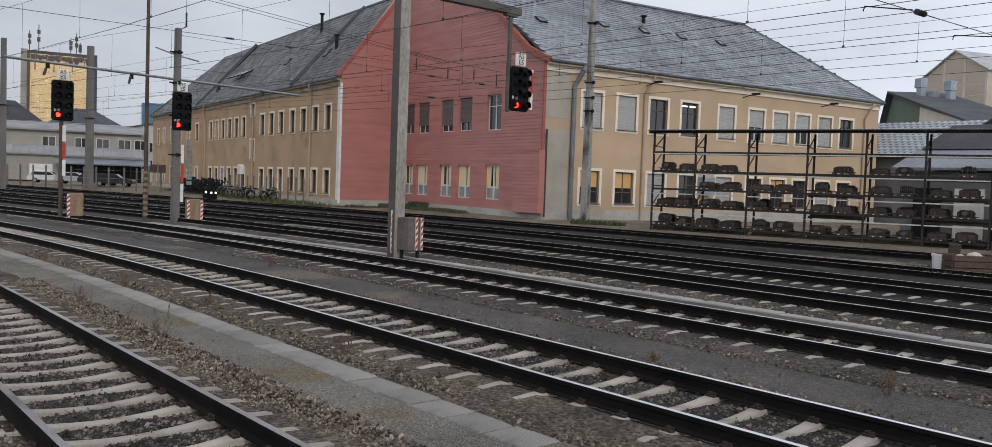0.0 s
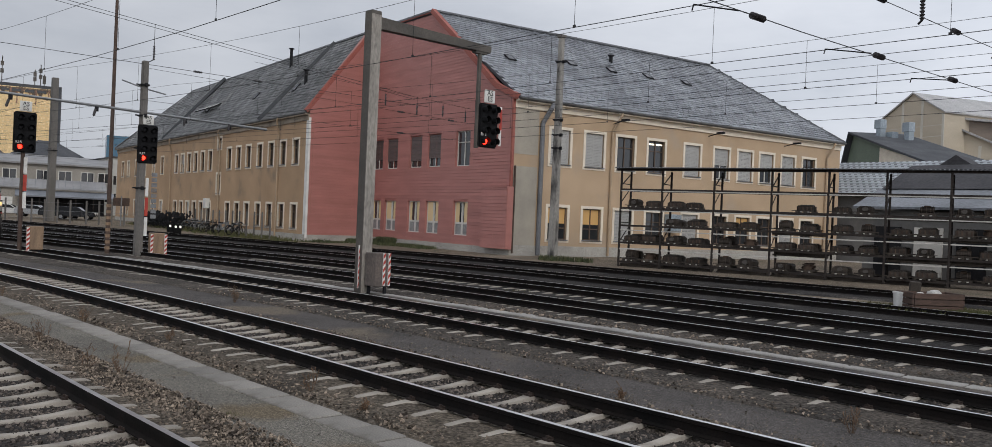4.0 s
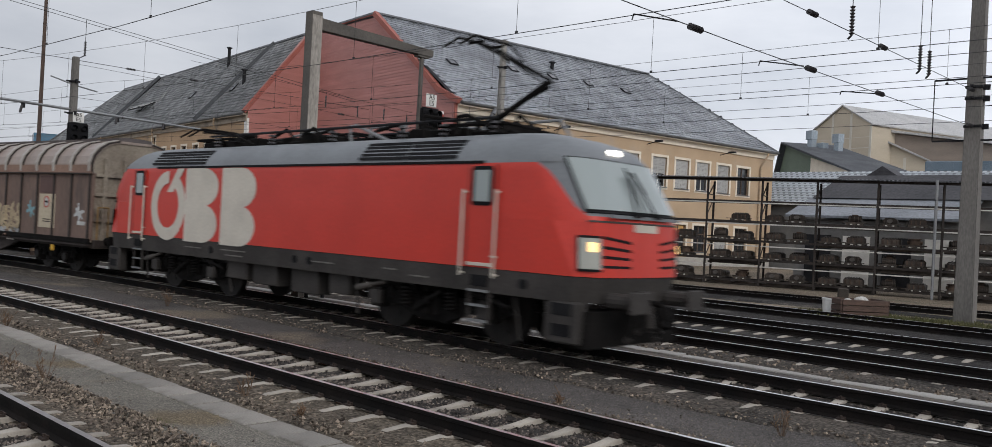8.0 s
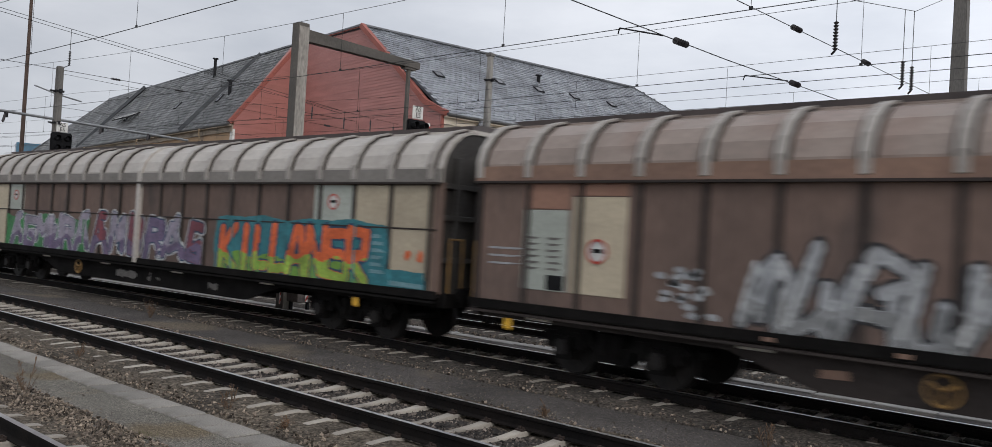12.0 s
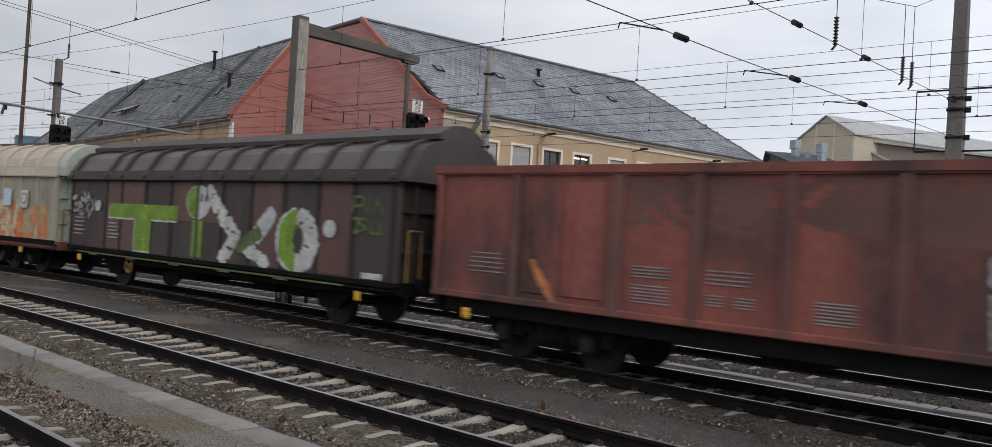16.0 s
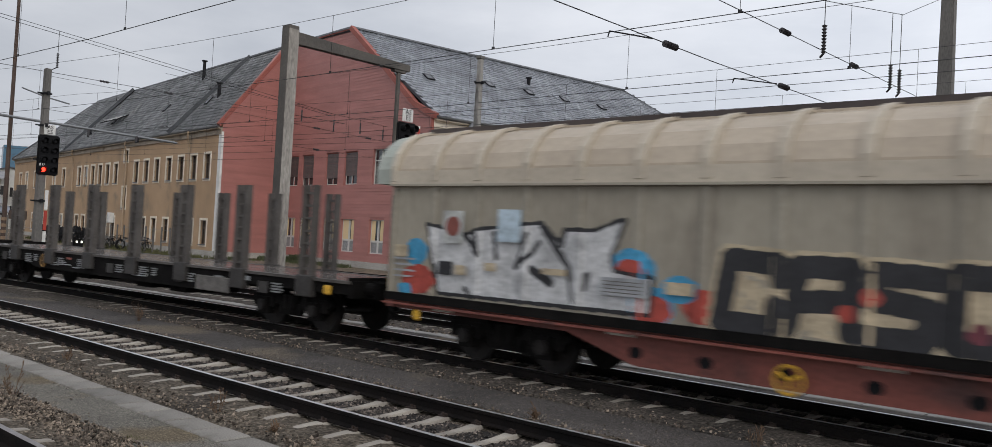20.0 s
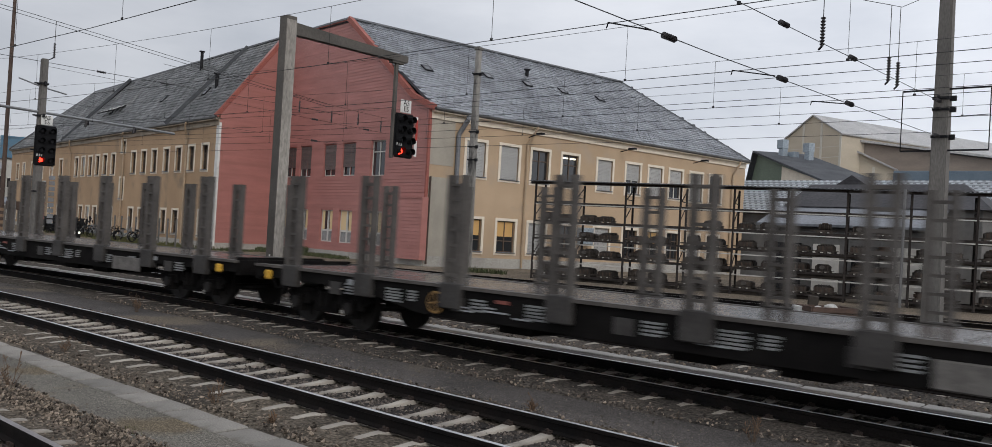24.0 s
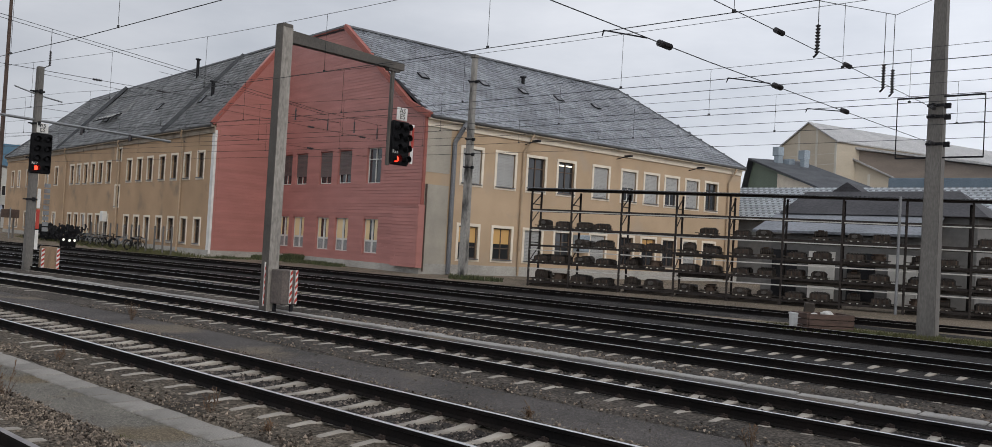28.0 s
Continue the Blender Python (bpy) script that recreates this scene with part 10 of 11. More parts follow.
M_GREYROOF = material("dark_grey_roofing", (0.085, 0.088, 0.095), (0.06, 0.063, 0.07), 0.8, spec=0.2, scale=0.4, fine=8, bump=0.1)
M_PALEROOF = material("pale_blue_grey_tile_roof", (0.42, 0.45, 0.48), (0.34, 0.365, 0.39), 0.45, scale=0.5, fine=8, bump=0.1, fleck=0.12)
M_SHEETGREY = material("dull_grey_sheet_roof", (0.27, 0.265, 0.265), (0.2, 0.197, 0.198), 0.55, 0.1, scale=0.3, fine=5, bump=0.1, fleck=0.15, stain=(0.15, 0.14, 0.13), stain_scale=0.5, stain_at=0.6)
M_SHEDROOF = material("slate_grey_shed_roof", (0.17, 0.18, 0.2), (0.13, 0.14, 0.155), 0.5, scale=0.4, fine=8, bump=0.1)
M_BLACKROOF = material("charcoal_roofing", (0.062, 0.06, 0.064), (0.045, 0.044, 0.048), 0.7, scale=0.4, fine=8, bump=0.1, spec=0.2)
# Walls behind the racks, their shadow worked into the grey
M_SHADERENDER = material("shaded_grey_render", (0.165, 0.161, 0.154), (0.12, 0.117, 0.113), 0.9, scale=0.4, fine=6, bump=0.1, fleck=0.12, stain=(0.17, 0.16, 0.15), stain_scale=0.4, stain_at=0.58)
M_WHITEWALL = material("dirty_white_render", (0.55, 0.54, 0.50), (0.45, 0.44, 0.41), 0.9, scale=0.4, fine=16, bump=0.1, fleck=0.1, stain=(0.33, 0.31, 0.28), stain_scale=0.4, stain_at=0.6)
M_GREYWALL = material("warm_grey_render", (0.33, 0.305, 0.265), (0.27, 0.25, 0.22), 0.9, scale=0.3, fine=14, bump=0.15)
M_TOWER = material("yellow_tower_render", (0.80, 0.60, 0.33), (0.72, 0.53, 0.28), 0.88, scale=0.12, fine=3, bump=0.1, fleck=0.2)
M_TOWERBRICK = material("pale_weathered_tile", (0.8, 0.64, 0.39), (0.72, 0.55, 0.31), 0.85, scale=0.3, fine=4, bump=0, island=0.12)
M_BLUEGLASS = glass("blue_curtain_wall", (0.03, 0.11, 0.18), 0.2)
M_DUCT = material("blue_grey_sheet_duct", (0.34, 0.39, 0.43), (0.28, 0.32, 0.35), 0.45, 0.4, scale=1, fine=10, bump=0.05)
M_BLUESHEET = material("blue_grey_container_sheet", (0.13, 0.17, 0.21), (0.1, 0.14, 0.18), 0.6, scale=0.6, fine=8, bump=0.1)


def gable_house(name, label, m, w, d, eave, ridge, wall_mat, roof_mat, over=0.4, category="building", apex=0.5):
    """Walls under a pitched roof; the ridge runs along y, the gable faces -y."""
    t = thing(name, label, category, m)
    bm = bmesh.new()
    prism(bm, ((-w / 2, 0), (w / 2, 0), (w / 2, eave), (w * (apex - 0.5), ridge), (-w / 2, eave)), 0, d)
    part("wall", bm, wall_mat, t)
    kx = w * (apex - 0.5)
    for s in (-1, 1):
        bm = bmesh.new()
        run = abs(s * w / 2 - kx)
        k = (ridge - eave) / run
        ex = s * (w / 2 + over)
        prism(bm, ((kx, ridge + 0.02), (ex, eave - k * over + 0.02), (ex, eave - k * over + 0.2), (kx, ridge + 0.2)), -over, d + over)
        part("roof", bm, roof_mat, t)
    return t


def flat_pane(parent, x0, x1, z0, z1, y=-0.02, frame_mat=None, label=""):
    bm = bmesh.new()
    e = 0.1
    for b in ((x0 - e, x0, z0 - e, z1 + e), (x1, x1 + e, z0 - e, z1 + e), (x0, x1, z1, z1 + e), (x0, x1, z0 - e, z0)):
        bbox(bm, b[0], b[1], y - 0.05, y + 0.02, b[2], b[3])
    bbox(bm, (x0 + x1) / 2 - 0.04, (x0 + x1) / 2 + 0.04, y - 0.03, y + 0.01, z0, z1)
    w = part("window", bm, frame_mat or M_FRAME, parent, label)
    bm = bmesh.new()
    bbox(bm, x0, x1, y - 0.005, y + 0.015, z0, z1)
    part("pane", bm, M_PANE, w)


# pale industrial hall behind the green-walled house
hall_m = pose(-44.3, 111.4, 0.15, 0, 0, -21)
hall = gable_house("industrial_hall", "tall beige clad hall with pale strips and a stepped roof", hall_m, 9.2, 40, 17.4, 20.1, M_HALL, M_HALLROOF, 0.25)
for x in (-4.5, -1.6, 1.4, 4.5):
    bm = bmesh.new()
    bbox(bm, x - 0.16, x + 0.16, -0.05, 0.02, 0, 17.3 + (2.2 if abs(x) < 2 else 0.1))
    part("cladding_strip", bm, M_HALLSTRIP, hall)
for z in np.arange(1.0, 17.2, 1.35):
    bm = bmesh.new()
    bbox(bm, -4.6, 4.6, -0.02, 0.01, float(z), float(z) + 0.06)
    part("cladding_joint", bm, M_HALLSTRIP, hall)
wing = thing("hall_wing", "long lower beige hall with a pale sloping roof", "building", pose(-39.9, 113.0, 0.15, 0, 0, 4))
bm = bmesh.new()
prism(bm, ((0, 0), (26, 0), (26, 13.5), (19.5, 13.9), (0, 16.85)), 0.6, 26)
part("wall", bm, M_HALLBROWN, wing, "brown-grey upper wall")
bm = bmesh.new()
prism(bm, ((0, 0), (5.4, 0), (5.4, 13.1), (0, 15.8)), 0, 0.6)
part("front_wall", bm, M_HALL, wing)
bm = bmesh.new()
prism(bm, ((-0.1, 15.85), (5.8, 12.95), (5.8, 13.15), (-0.1, 16.1)), -0.5, 0.7)
part("verge", bm, M_HALLROOF, wing)
bm = bmesh.new()
prism(bm, ((-0.1, 16.9), (19.5, 14.0), (26, 13.6), (26, 13.75), (19.5, 14.2), (-0.1, 17.2)), -0.1, 26)
part("roof", bm, M_HALLROOF, wing, "pale sheet roof")
for x in (0.2, 2.9, 5.4):
    bm = bmesh.new()
    bbox(bm, x - 0.16, x + 0.16, -0.05, 0.02, 0, 15.5 - x * 0.7)
    part("cladding_strip", bm, M_HALLSTRIP, wing)
solo("blue_shed", bevelled(0, 16, 0, 8, 0, 12.1, 0.05, 1), M_BLUESHEET, "blue-grey sheet-metal shed beside the pale hall", "building", pose(-31.8, 104, 0.15, 0, 0, 4))

# green-walled house with roof ducts
gh = gable_house("workshop_house", "low workshop with green wall, dark grey roof and metal ducts", pose(-34.1, 79.4, 0.15, 0, 0, -43), 17.5, 4.6, 8.2, 12.1, M_GREENWALL, M_GREYROOF, 0.6, apex=0.114)
bm = bmesh.new()
prism(bm, ((-0.65, 0), (8, 0), (8, 8.3), (-0.65, 10.25)), -0.05, 0.05)
part("wall_panel", bm, M_TRIM, gh, "pale wall panel")
for px_, py_, z, h in ((-36.3, 83.8, 11.3, 2.1), (-35.35, 84.3, 11.0, 1.2), (-33.7, 84.0, 10.9, 2.1)):
    d = thing("roof_duct", "blue-grey sheet-metal ventilation duct on the workshop roof", "duct", pose(px_, py_, z, 0, 0, -24), group="roof ducts")
    part("duct_body", bevelled(-0.32, 0.32, -0.32, 0.32, -0.6, h, 0.03, 1), M_DUCT, d)
    part("duct_hood", bevelled(-0.5, 0.36, -0.4, 0.36, h - 0.8, h + 0.1, 0.03, 1), M_DUCT, d)

# long pale tiled roof and dark shed behind the racks
tr = thing("tiled_house", "long grey-walled house with a pale blue-grey tiled roof", "building", pose(-0.1 * EYE[0], -0.1 * EYE[1], 0.15 * 1.1 - 0.1 * EYE[2]) @ Matrix.Scale(1.1, 4))
part("wall", bevelled(-32.6, -5, 59.6, 68.4, 0, 4.9, 0.03, 1), M_SHADERENDER, tr)
bm = bmesh.new()
prism(bm, ((59.0, 4.72), (64, 7.34), (69, 4.72), (69, 4.9), (64, 7.52), (59.0, 4.9)), -33.0, -4.5, "x")
part("roof", bm, M_PALEROOF, tr, "pale blue-grey roof")
verts, faces = [], []
for r in range(13):
    for k in range(64):
        f = (r + 0.5) / 13
        y, z, x = 59.0 + f * 5, 4.92 + f * 2.62, -32.8 + k * 0.44 + (r % 2) * 0.22
        b = len(verts)
        verts += [(x, y, z), (x + 0.2, y, z), (x + 0.2, y + 0.08, z + 0.08), (x, y + 0.08, z + 0.08)]
        faces.append((b, b + 1, b + 2, b + 3))
tagged(part("snow_hook_field", from_arrays("snow_hook_field", verts, faces, M_LEAD), None, tr, "rows of dark snow hooks"), kind="stuff")
for r in range(13):
    bm = bmesh.new()
    f = r / 13
    bbox(bm, -33.0, -4.5, 59.0 + f * 5 - 0.03, 59.0 + f * 5 + 0.03, 4.9 + f * 2.62, 4.9 + f * 2.62 + 0.06)
    part("tile_course", bm, M_PALEROOF, tr)
sh = thing("storage_shed", "grey-walled storage shed with a dark hipped roof and lean-to", "building", pose(0, 0, 0.15))
part("wall", bevelled(-18.9, -9.8, 45.6, 50.6, 0, 4.5, 0.03, 1), M_SHADERENDER, sh)
bm = bmesh.new()
hip = [bm.verts.new(q) for q in ((-19.4, 45.2, 4.5), (-9.3, 45.2, 4.5), (-9.3, 51, 4.5), (-19.4, 51, 4.5), (-19.05, 48, 5.9), (-11.2, 48, 5.95))]
for q in ((0, 1, 5, 4), (1, 2, 5), (2, 3, 4, 5), (3, 0, 4), (3, 2, 1, 0)):
    bm.faces.new([hip[j] for j in q])
part("roof", bm, M_BLACKROOF, sh, "dark hipped roof")
bm = bmesh.new()
prism(bm, ((-18.2, 5.6), (-15.6, 5.6), (-16.9, 6.45)), 48.2, 50)
part("dormer", bm, M_BLACKROOF, sh, "small dark gabled dormer")
bm = bmesh.new()
prism(bm, ((42.4, 3.35), (45.4, 4.42), (45.4, 4.5), (42.4, 3.47)), -19.6, -11.2, "x")
part("lean_to_roof", bm, M_SHEDROOF, sh, "grey lean-to roof")
part("lean_to_wall", bevelled(-19.2, -11.5, 42.8, 45.5, 0, 3.3, 0.02, 1), M_SHADERENDER, sh)
for k in range(4):
    bm = bmesh.new()
    bbox(bm, -18.6 + k * 1.9, -17.3 + k * 1.9, 42.72, 42.82, 0.1, 2.5)
    part("shed_door", bm, M_FRAME if k % 2 else M_DARKMETAL, sh, "")

# west: tower block, low office with shed, houses, blue office block
tower = thing("tower_block", "tall yellow tower block with weathered tile facing and roof masts", "building", pose(-222.5, 54.0, 0, 0, 0, 76))
part("wall", bevelled(-6.6, 7.2, 0, 14, 0, 28.4, 0.1, 1), M_TOWER, tower, "yellow rendered tower wall")
bm = bmesh.new()
bbox(bm, -8.2, -6.9, 0.4, 14, 0, 29.4)
part("stair_wall", bm, M_GREYWALL, tower, "grey stair tower edge")
bm = bmesh.new()
bbox(bm, -6.9, -6.3, -0.3, 14, 0, 28.6)
part("corner_strip", bm, M_BROWNFRAME, tower, "dark corner strip")
bm = bmesh.new()
bbox(bm, 6.9, 7.9, -0.3, 14, 0, 29.2)
part("stair_wall", bm, M_GREYROOF, tower, "dark stair tower edge")
verts, faces = [], []
rt = random.Random(2)
for r in range(30):
    for c in range(26):
        if rt.random() < 0.8:
            x, z = -6.2 + c * 0.5, 4 + r * 0.72
            b = len(verts)
            h, w = rt.uniform(0.3, 0.55), rt.uniform(0.25, 0.44)
            verts += [(x, -0.1, z), (x + w, -0.1, z), (x + w, -0.1, z + h), (x, -0.1, z + h), (x, 0, z), (x + w, 0, z), (x + w, 0, z + h), (x, 0, z + h)]
            faces += [(b, b + 1, b + 2, b + 3), (b, b + 4, b + 5, b + 1), (b + 1, b + 5, b + 6, b + 2), (b + 3, b + 2, b + 6, b + 7), (b, b + 3, b + 7, b + 4)]
tagged(part("facing_tiles", from_arrays("facing_tiles", verts, faces, M_TOWERBRICK), None, tower, "pale weathered facing tiles"), kind="stuff")
# dark weathering where the facing has come away below the roof
spray(tower, lambda x, z: np.maximum(26.9 + 0.9 * np.sin(x * 0.9 + 1) * np.sin(x * 2.3) + 0.5 * np.sin(x * 5.1) - z, box_field(x, z, -6.2, 6.8, 22, 28.3)), (-6.3, 6.9, 24, 28.5), M_BROWNFRAME, 0.0,
      "weathered_band", "dark brown weathered band", (), -0.13, 0.2, 0.15, 0.35)
spray(tower, lambda x, z: near_strokes(x, z, [((-5.2 + k * 1.3, 28), (-5.25 + k * 1.3, 24.6 + 1.5 * ((k * 5) % 3))) for k in range(10)]) - 0.16, (-6.2, 6.8, 24, 28.3), M_RUSTPANEL, 0.02, "water_stain", "brown runs down the facing", (), -0.13, 0.15, 0.06, 0.3)
for x0, x1 in ((-4.6, -3.0), (-2.4, -0.6), (0.2, 2.2), (2.8, 4.6)):
    bm = bmesh.new()
    bbox(bm, x0, x1, -0.2, 0, 27.3, 27.9)
    part("window", bm, M_PANE, tower, "narrow dark window under the roof")
bm = bmesh.new()
bbox(bm, -7.9, 7.6, 0.5, 13, 28.4, 29.2)
part("parapet", bm, M_GREYROOF, tower)
for x, h in ((-6.5, 5.5), (-4.6, 7.0), (2.2, 4.5), (3.4, 5.8), (4.2, 3.6)):
    bm = bmesh.new()
    tube(bm, (x, 3, 28.4), (x, 3, 28.6 + h), 0.1, 6)
    for z in (0.5, 0.75):
        bbox(bm, x - 0.35, x + 0.35, 2.7, 2.9, 28.6 + h * z - 0.5, 28.6 + h * z + 0.5)
    part("roof_mast", bm, M_POST, tower, "dull grey antenna mast")

office = thing("low_office", "long low grey office with a pale roof and lean-to shed", "building", pose(-146.5, 26.0, 0.15, 0, 0, 75.5))
part("wall", bevelled(0, 21, 0, 10, 0, 7.6, 0.04, 1), M_GREYWALL, office)
bm = bmesh.new()
prism(bm, ((-0.6, 7.5), (11, 9.2), (11, 9.4), (-0.6, 7.75)), -0.5, 22, "x")
part("roof", bm, M_SHEETGREY, office, "grey sheet roof", pose(0, 0, 0))
for k, x in enumerate((7.0, 11.5, 14.5, 17.6, 20.0)):
    flat_pane(office, x, x + 1.7, 5.2, 6.6)
lean = thing("lean_to_shed", "lean-to shed with a pale sheet roof and dark open bays", "shed", pose(-143.4, 27.6, 0.15, 0, 0, 75.5))
bm = bmesh.new()
prism(bm, ((-4.0, 3.7), (0.2, 5.0), (0.2, 5.2), (-4.0, 3.9)), 0, 18.5, "x")
part("roof", bm, M_SHEETGREY, lean, "grey sheet roof")
for k in range(19):
    part("seam", bevelled(-0.02 + k, 0.03 + k, -0.02, 4.38, 0, 0.05, 0.005, 1), M_SHEDROOF, lean, "", pose(0, -4.0, 3.9, math.degrees(math.atan2(1.3, 4.2)), 0, 0))
bm = bmesh.new()
prism(bm, ((-6.2, 2.5), (-3.6, 3.3), (-3.6, 3.5), (-6.2, 2.7)), 6.5, 19.5, "x")
part("lower_roof", bm, M_SHEDROOF, lean, "grey sheet roof")
bm = bmesh.new()
bbox(bm, 0, 7.0, -3.6, 0, 0, 3.8)
part("wall", bm, M_GREYWALL, lean)
bm = bmesh.new()
bbox(bm, 7.0, 18.3, -3.2, -3.0, 0, 3.2)
part("back_wall", bm, M_DARKMETAL, lean, "dark open bay")
for k in range(6):
    part("bay_post", bevelled(7.2 + k * 2.35, 7.35 + k * 2.35, -6.0, -5.85, 0, 2.6, 0.01, 1), M_RACK, lean)
bm = bmesh.new()
bbox(bm, 3.2, 6.2, -3.66, -3.6, 0, 2.4)
part("roller_door", bm, M_WHITE, lean, "white roller door")


def hip_house(label, m, x0, x1, y0, y1, eave, ridge, inset, wall_mat, roof_mat):
    """A house whose hipped roof shows its long slope to +x."""
    t = thing("town_house", label, "building", m)
    part("wall", bevelled(x0, x1, y0, y1, 0, eave, 0.03, 1), wall_mat, t)
    bm = bmesh.new()
    xm = (x0 + x1) / 2
    v = [bm.verts.new(q) for q in ((x0 - 0.4, y0 - 0.4, eave), (x1 + 0.4, y0 - 0.4, eave), (x1 + 0.4, y1 + 0.4, eave), (x0 - 0.4, y1 + 0.4, eave), (xm, y0 + inset, ridge), (xm, y1 - inset, ridge))]
    for q in ((0, 1, 4), (1, 2, 5, 4), (2, 3, 5), (3, 0, 4, 5), (3, 2, 1, 0)):
        bm.faces.new([v[i] for i in q])
    part("roof", bm, roof_mat, t, "dark hipped roof")
    n = int((y1 - y0) / 2.4)
    for k in range(n):
        bm = bmesh.new()
        y = y0 + 0.8 + k * 2.4
        bbox(bm, x1 - 0.02, x1 + 0.06, y, y + 1.2, eave - 2.6, eave - 1.0)
        w = part("window", bm, M_FRAME, t)
        bm = bmesh.new()
        bbox(bm, x1 + 0.06, x1 + 0.08, y + 0.1, y + 1.1, eave - 2.5, eave - 1.1)
        part("pane", bm, M_PANE, w)
    return t


hip_house("dark-roofed house behind the low office", pose(-187, 0, 0.15), -7, 4, 24, 43, 9.2, 14.6, 5.2, M_GREYWALL, M_BLACKROOF)
hip_house("grey town house with a dark mansard roof", pose(-184, 0, 0.15), -6, 2, 44, 55.2, 10.8, 13.9, 4.0, M_GREYWALL, M_GREYROOF)
for nm, lb, m, w, d, e, r, mw, mr in (
        ("town_house", "white town house between the office and the ochre building", pose(-150, 50.5, 0.15, 0, 0, 76), 9, 12, 8.8, 9.8, M_WHITEWALL, M_GREYROOF),
        ("town_house", "distant pale house with a grey roof", pose(-240, 66, 0.15, 0, 0, 74), 18, 12, 10, 13, M_WHITEWALL, M_GREYROOF)):
    h = gable_house(nm, lb, m, w, d, e, r, mw, mr, 0.4)
    for k in range(4):
        for z in (2.2, 5.2):
            flat_pane(h, -w / 2 + 1 + k * (w - 2) / 4, -w / 2 + 2 + k * (w - 2) / 4, z, z + 1.5)
solo("office_block", bevelled(5.6, 13, 0, 10, 0, 22, 0.05, 1), M_BLUEGLASS, "distant blue glass office block", "building", pose(-262, 80, 0, 0, 0, 74))


def car(name, label, x, y, yaw, paint_m):
    """A parked estate car: body, glass house, wheels."""
    t = thing(name, label, "car", pose(x, y, 0.15, 0, 0, yaw), group="parked cars")
    bm = bmesh.new()
    prism(bm, ((-2.2, 0.35), (2.2, 0.35), (2.25, 0.7), (2.05, 0.88), (1.0, 0.95), (0.35, 1.42), (-1.55, 1.45), (-2.1, 1.0), (-2.25, 0.7)), -0.85, 0.85)
    bmesh.ops.bevel(bm, geom=bm.edges[:], offset=0.06, segments=2, affect="EDGES")
    part("body", bm, paint_m, t, smooth=False)
    for s in (-1, 1):
        bm = bmesh.new()
        prism(bm, ((0.85, 0.98), (0.3, 1.35), (-1.45, 1.38), (-1.85, 1.0)), *sorted((s * 0.83, s * 0.862)))
        part("side_window", bm, M_PANE, t)
        for q in (-1.35, 1.4):
            bm = bmesh.new()
            tube(bm, (q, s * 0.66, 0.32), (q, s * 0.88, 0.32), 0.32, 16)
            w = part("wheel", bm, M_BLACK, t)
            bm = bmesh.new()
            tube(bm, (q, s * 0.88, 0.32), (q, s * 0.895, 0.32), 0.2, 12)
            part("rim", bm, M_STEEL, w)
        bm = bmesh.new()
        bbox(bm, 2.12, 2.24, s * 0.5 - 0.2, s * 0.5 + 0.2, 0.66, 0.82)
        part("headlight", bm, M_WHITE, t)
    bm = bmesh.new()
    prism(bm, ((0.98, 0.97), (0.38, 1.42), (0.34, 1.42), (0.92, 0.97)), -0.7, 0.7)
    part("windscreen", bm, M_PANE, t)


C_SILVER = material("silver_car_paint", (0.42, 0.43, 0.45), (0.38, 0.39, 0.41), 0.3, 0.5, scale=1, bump=0)
C_DARK = material("dark_car_paint", (0.03, 0.032, 0.036), (0.025, 0.026, 0.03), 0.25, scale=1, bump=0)
C_WHITE = material("white_car_paint", (0.62, 0.62, 0.6), (0.55, 0.55, 0.54), 0.3, scale=1, bump=0)
car("parked_car", "silver estate car parked before the shed", -113, 29.3, 62, C_SILVER)
car("parked_car", "dark estate car parked before the shed", -108, 30.6, 58, C_DARK)
car("parked_car", "white car parked before the shed", -117, 27.2, 66, C_WHITE)
car("parked_car", "dark hatchback parked behind the fence", -104.5, 31.2, 60, C_DARK)

fence = thing("yard_fence", "thin grey wire mesh fence on concrete posts", "fence")
for k in range(15):
    x = -96 + k * 0.55 + (k > 9) * 1.0
    y = 17.5 + k * 1.02
    part("fence_post", bevelled(x - 0.07, x + 0.07, y - 0.07, y + 0.07, 0, 2.3, 0.01, 1), M_CONCRETE, fence)
for z in (0.5, 1.2, 2.0):
    bm = bmesh.new()
    tube(bm, (-96, 17.5, z), (-87.5, 32.0, z), 0.012, 4)
    part("fence_wire", bm, M_STEEL, fence)
for k in range(12):
    x = -73 + k * 1.55
    y = 31.6 - k * 0.17
    part("fence_post", bevelled(x - 0.05, x + 0.05, y - 0.05, y + 0.05, 0, 2.0, 0.01, 1), M_CONCRETE, fence)
for z in (0.9, 1.8):
    bm = bmesh.new()
    tube(bm, (-73, 31.6, z), (-56, 29.7, z), 0.012, 4)
    part("fence_wire", bm, M_STEEL, fence)


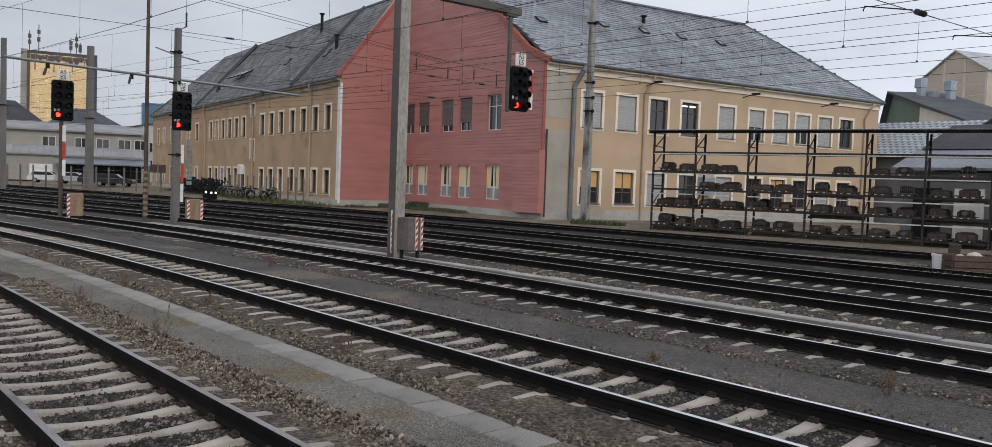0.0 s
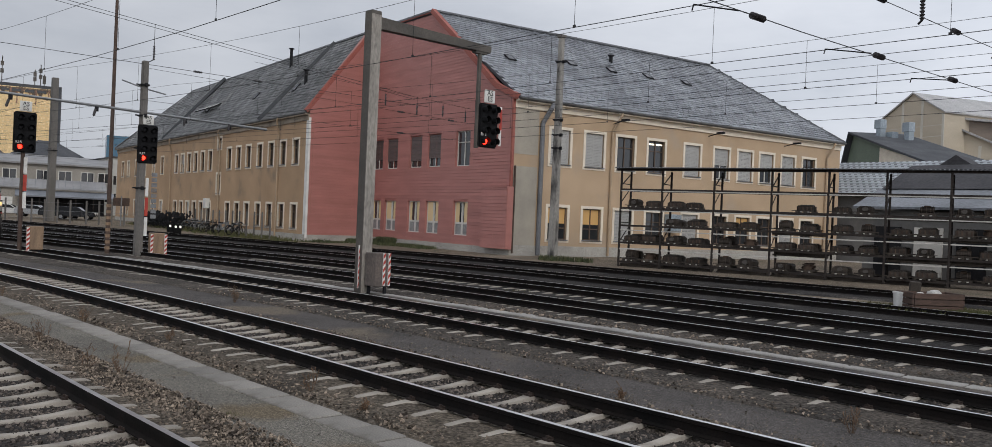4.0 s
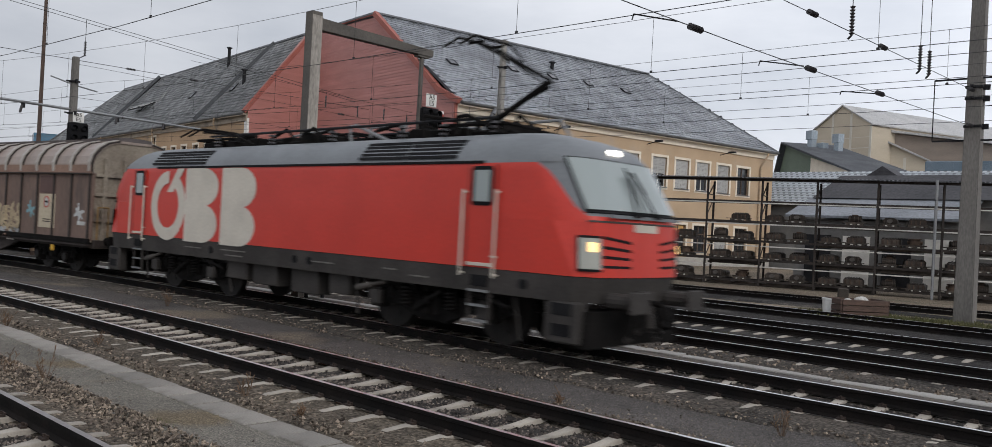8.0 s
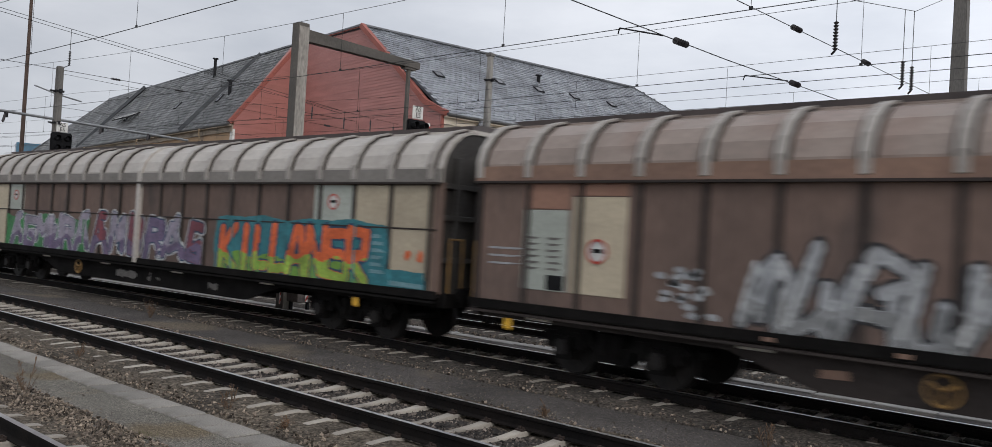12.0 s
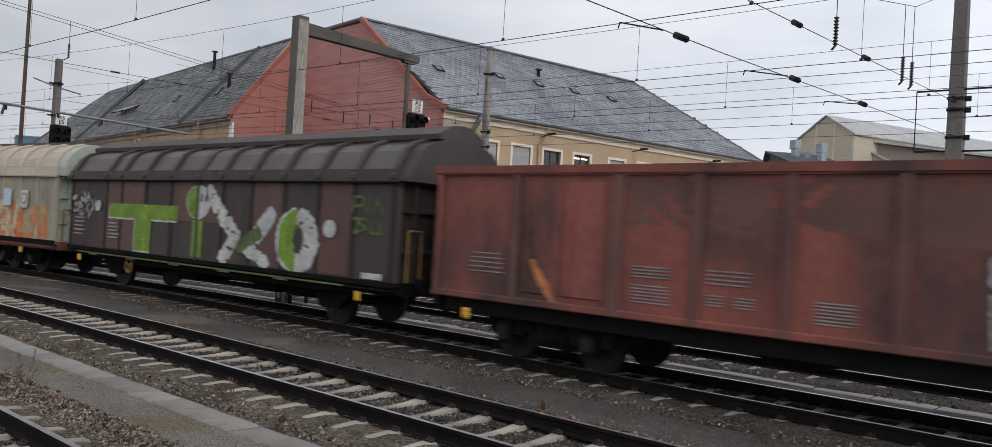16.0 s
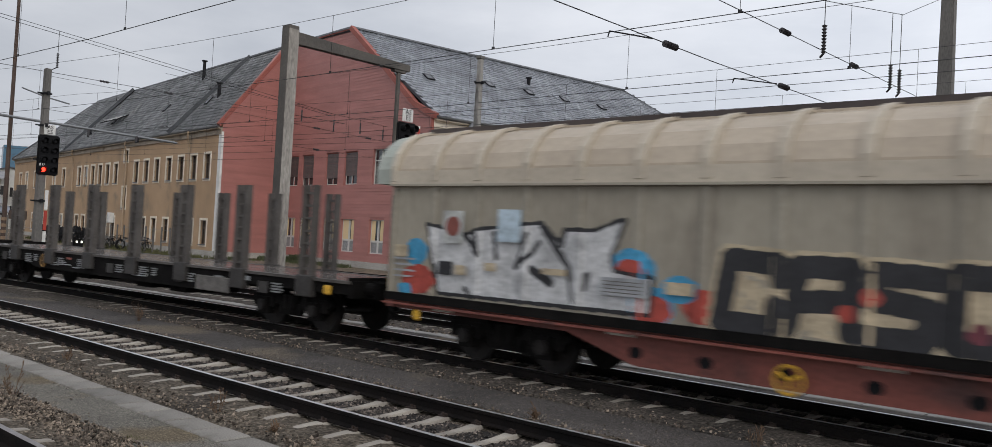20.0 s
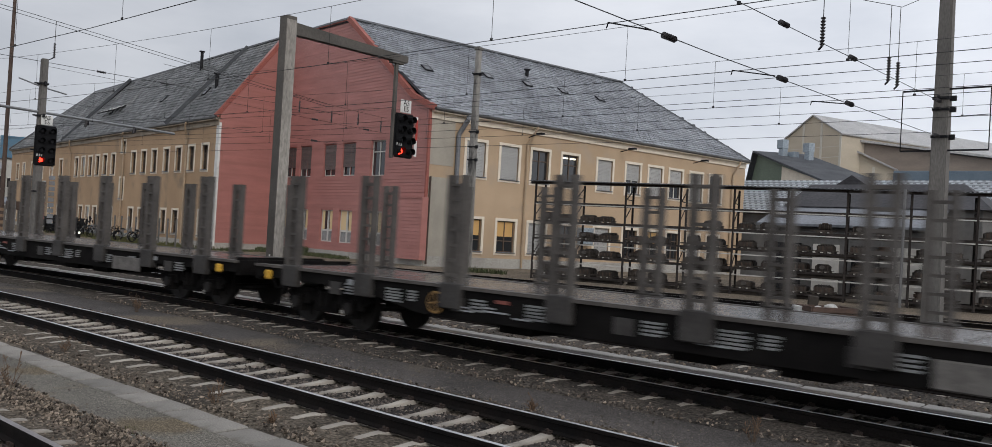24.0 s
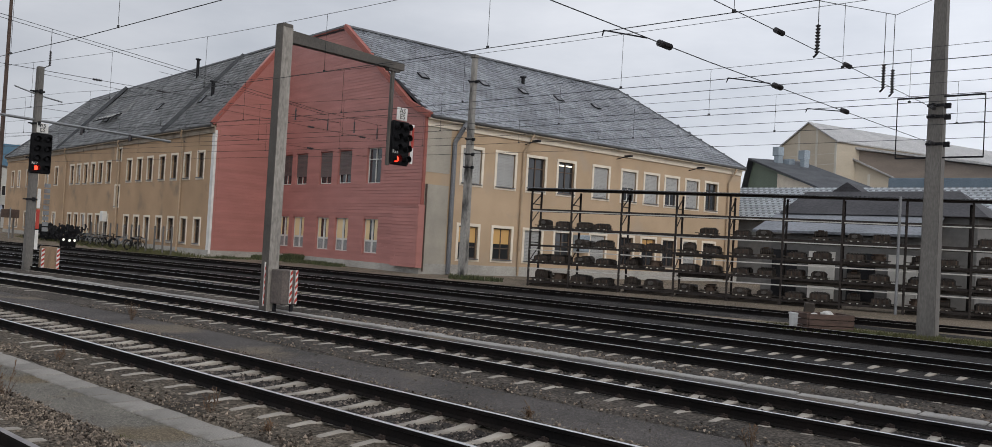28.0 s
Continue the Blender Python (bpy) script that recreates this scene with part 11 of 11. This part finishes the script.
def bicycle(x, y, yaw, lean, c):
    t = thing("bicycle", "dark bicycle leaning in a row by the ochre building", "bicycle", pose(x, y, 0.14, lean, 0, yaw), group="bicycles by the building")
    for q in (-0.52, 0.52):
        part("wheel", hoop(q, 0, 0.34, 0.33, 0.025), M_BLACK, t)
    bm = bmesh.new()
    for a, b in (((-0.52, 0, 0.34), (-0.1, 0, 0.3)), ((-0.1, 0, 0.3), (0.42, 0, 0.82)), ((0.42, 0, 0.82), (-0.22, 0, 0.78)), ((-0.22, 0, 0.78), (-0.1, 0, 0.3)), ((0.52, 0, 0.34), (0.4, 0, 0.95)),
                 ((-0.52, 0, 0.34), (-0.22, 0, 0.78)), ((0.4, -0.25, 1.0), (0.4, 0.25, 1.0))):
        tube(bm, a, b, 0.022, 6)
    part("bicycle_frame", bm, c, t)
    bm = bevelled(-0.36, -0.1, -0.07, 0.07, 0.84, 0.9, 0.02, 1)
    part("saddle", bm, M_BLACK, t)


rb = random.Random(3)
for k in range(15):
    bicycle(-75 + k * 0.95 + rb.uniform(-0.2, 0.2), 31.7 - k * 0.11 + rb.uniform(-0.4, 0.4), rb.uniform(60, 120), rb.uniform(-14, 14), rb.choice((M_DARKMETAL, M_BLACK, M_LOCOGREY)))
solo("hedge_heap", (lambda bm: ([tube(bm, (x, y, z), (x + rb.uniform(-0.3, 0.3), y + rb.uniform(-0.3, 0.3), z + rb.uniform(0.1, 0.5)), 0.03, 4, 0.09)
     for x, y, z in ((rb.uniform(-86, -76), rb.uniform(31.0, 33.0), rb.uniform(0.1, 1.3)) for _ in range(500))], bm)[1])(bmesh.new()),
     M_DARKMETAL, "dark tangled hedge beside the bicycles", "hedge", kind="stuff")

for x, y in ((-66.5, 26.9), (-64.2, 26.4)):
    t = thing("shunting_signal", "low black shunting signal with two white lamps", "signal", pose(x, y, -0.15, 0, 0, 20), group="shunting signals")
    part("signal_box", bevelled(-0.1, 0.1, -0.4, 0.4, 0.25, 0.95, 0.05, 2), M_BLACK, t)
    bm = bmesh.new()
    tube(bm, (0, 0, -0.1), (0, 0, 0.3), 0.07, 8)
    part("foot", bm, M_DARKMETAL, t)
    for y2, z in ((-0.22, 0.75), (0.22, 0.75)):
        bm = bmesh.new()
        tube(bm, (0.1, y2, z), (0.13, y2, z), 0.09, 12)
        part("lens", bm, M_WHITELAMP, t, "lit white lens")
t = thing("stop_signal", "pair of dark red target signals on a frame", "signal", pose(-86.9, 30.1, 0, 0, 0, 0))
bm = bmesh.new()
tube(bm, (0, 0, 0), (0, 0, 2.9), 0.07, 8)
part("post", bm, M_STEEL, t)
for y2 in (-0.42, 0.42):
    part("target", bevelled(-0.05, 0.05, y2 - 0.36, y2 + 0.36, 1.95, 2.75, 0.03, 1), M_RUSTPOLE, t)
# air unit and lamp on the facade
part("air_unit", bevelled(0, 0.75, -0.4, 0, 2.4, 3.3, 0.03, 1), M_WHITE, house, "white air unit on the wall", m_west @ pose(LW - 22.7, 0, -0.3))
part("duct_box", bevelled(12.2, 13.2, -0.6, 0, 1.9, 3.0, 0.03, 1), M_DUCT, house, "blue-grey metal duct box on the wall", m_east)
for s in (7.5, 16.0, 24.0):
    bm = bmesh.new()
    tube(bm, (s, 0, 8.4), (s, -0.9, 8.55), 0.03, 6)
    bbox(bm, s - 0.12, s + 0.12, -1.35, -0.8, 8.5, 8.62)
    part("wall_lamp", bm, M_DARKMETAL, house, "dark wall lamp arm", m_east)

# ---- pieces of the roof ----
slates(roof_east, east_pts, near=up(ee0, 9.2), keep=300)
slates(roof_west, west_pts, near=up(ew1, 9.2), keep=200, mat=M_SLATESHADE)
slates(roof_hip_e, [up(ee1, 9.2), up(back_e, 9.2), up(RN, RIDGE)])
slates(roof_hip_w, [up(ew0, 9.2), up(back_w, 9.2), up(RW, RIDGE)], mat=M_SLATESHADE)


# ---- what moves ----
def travelled(t):
    """How far the train has come along the line, which slows a little and hangs back for a moment as it comes near."""
    rise, fall = (min(1.0, max(0.0, v)) for v in ((t - 5.5) / 0.5, (t - 6.5) / 1.2))
    lag = 0.32 * rise * rise * (3 - 2 * rise) * (1 - fall * fall * (3 - 2 * fall))
    return -54.596 + 9.9634 * t - 0.0069545 * t * t - 0.0001819 * t ** 3 - lag


def on_track(arc):
    x = x_at(arc)
    return Vector((x, track_y(2, x), 0))


for args in BOARDED:
    lay_boards(*args[:5], 0.2, args[5])


def motions():
    for vehicle, place, half in TRAIN:
        rows = []
        for k in range(57):
            t = k * 0.5
            a = place + travelled(t)
            back, front = on_track(a - half), on_track(a + half)
            mid, d = (back + front) / 2, front - back
            rows.append((t, pose(mid.x, mid.y, 0, 0, 0, math.degrees(math.atan2(d.y, d.x)))))
        walk(vehicle, rows)
        # wheels roll while their vehicle passes
        for w, r in SPIN:
            top = w.parent
            while top.parent:
                top = top.parent
            if top is not vehicle:
                continue
            at = w.location.copy()
            off_x = place + w.parent.location.x + at.x if w.parent is not vehicle else place + at.x
            seen = [k for k in range(0, 421) if -46 < off_x + travelled(k / 15) < 8]
            if not seen:
                continue
            rows = [(0.0, pose(*at))] if seen[0] > 0 else []
            for k in seen:
                rows.append((k / 15, pose(at.x, at.y, at.z, 0, math.degrees((travelled(k / 15) - travelled(seen[0] / 15)) / r) % 360, 0)))
            if seen[-1] < 420:
                rows.append((28.0, rows[-1][1]))
            walk(w, rows)


motions()
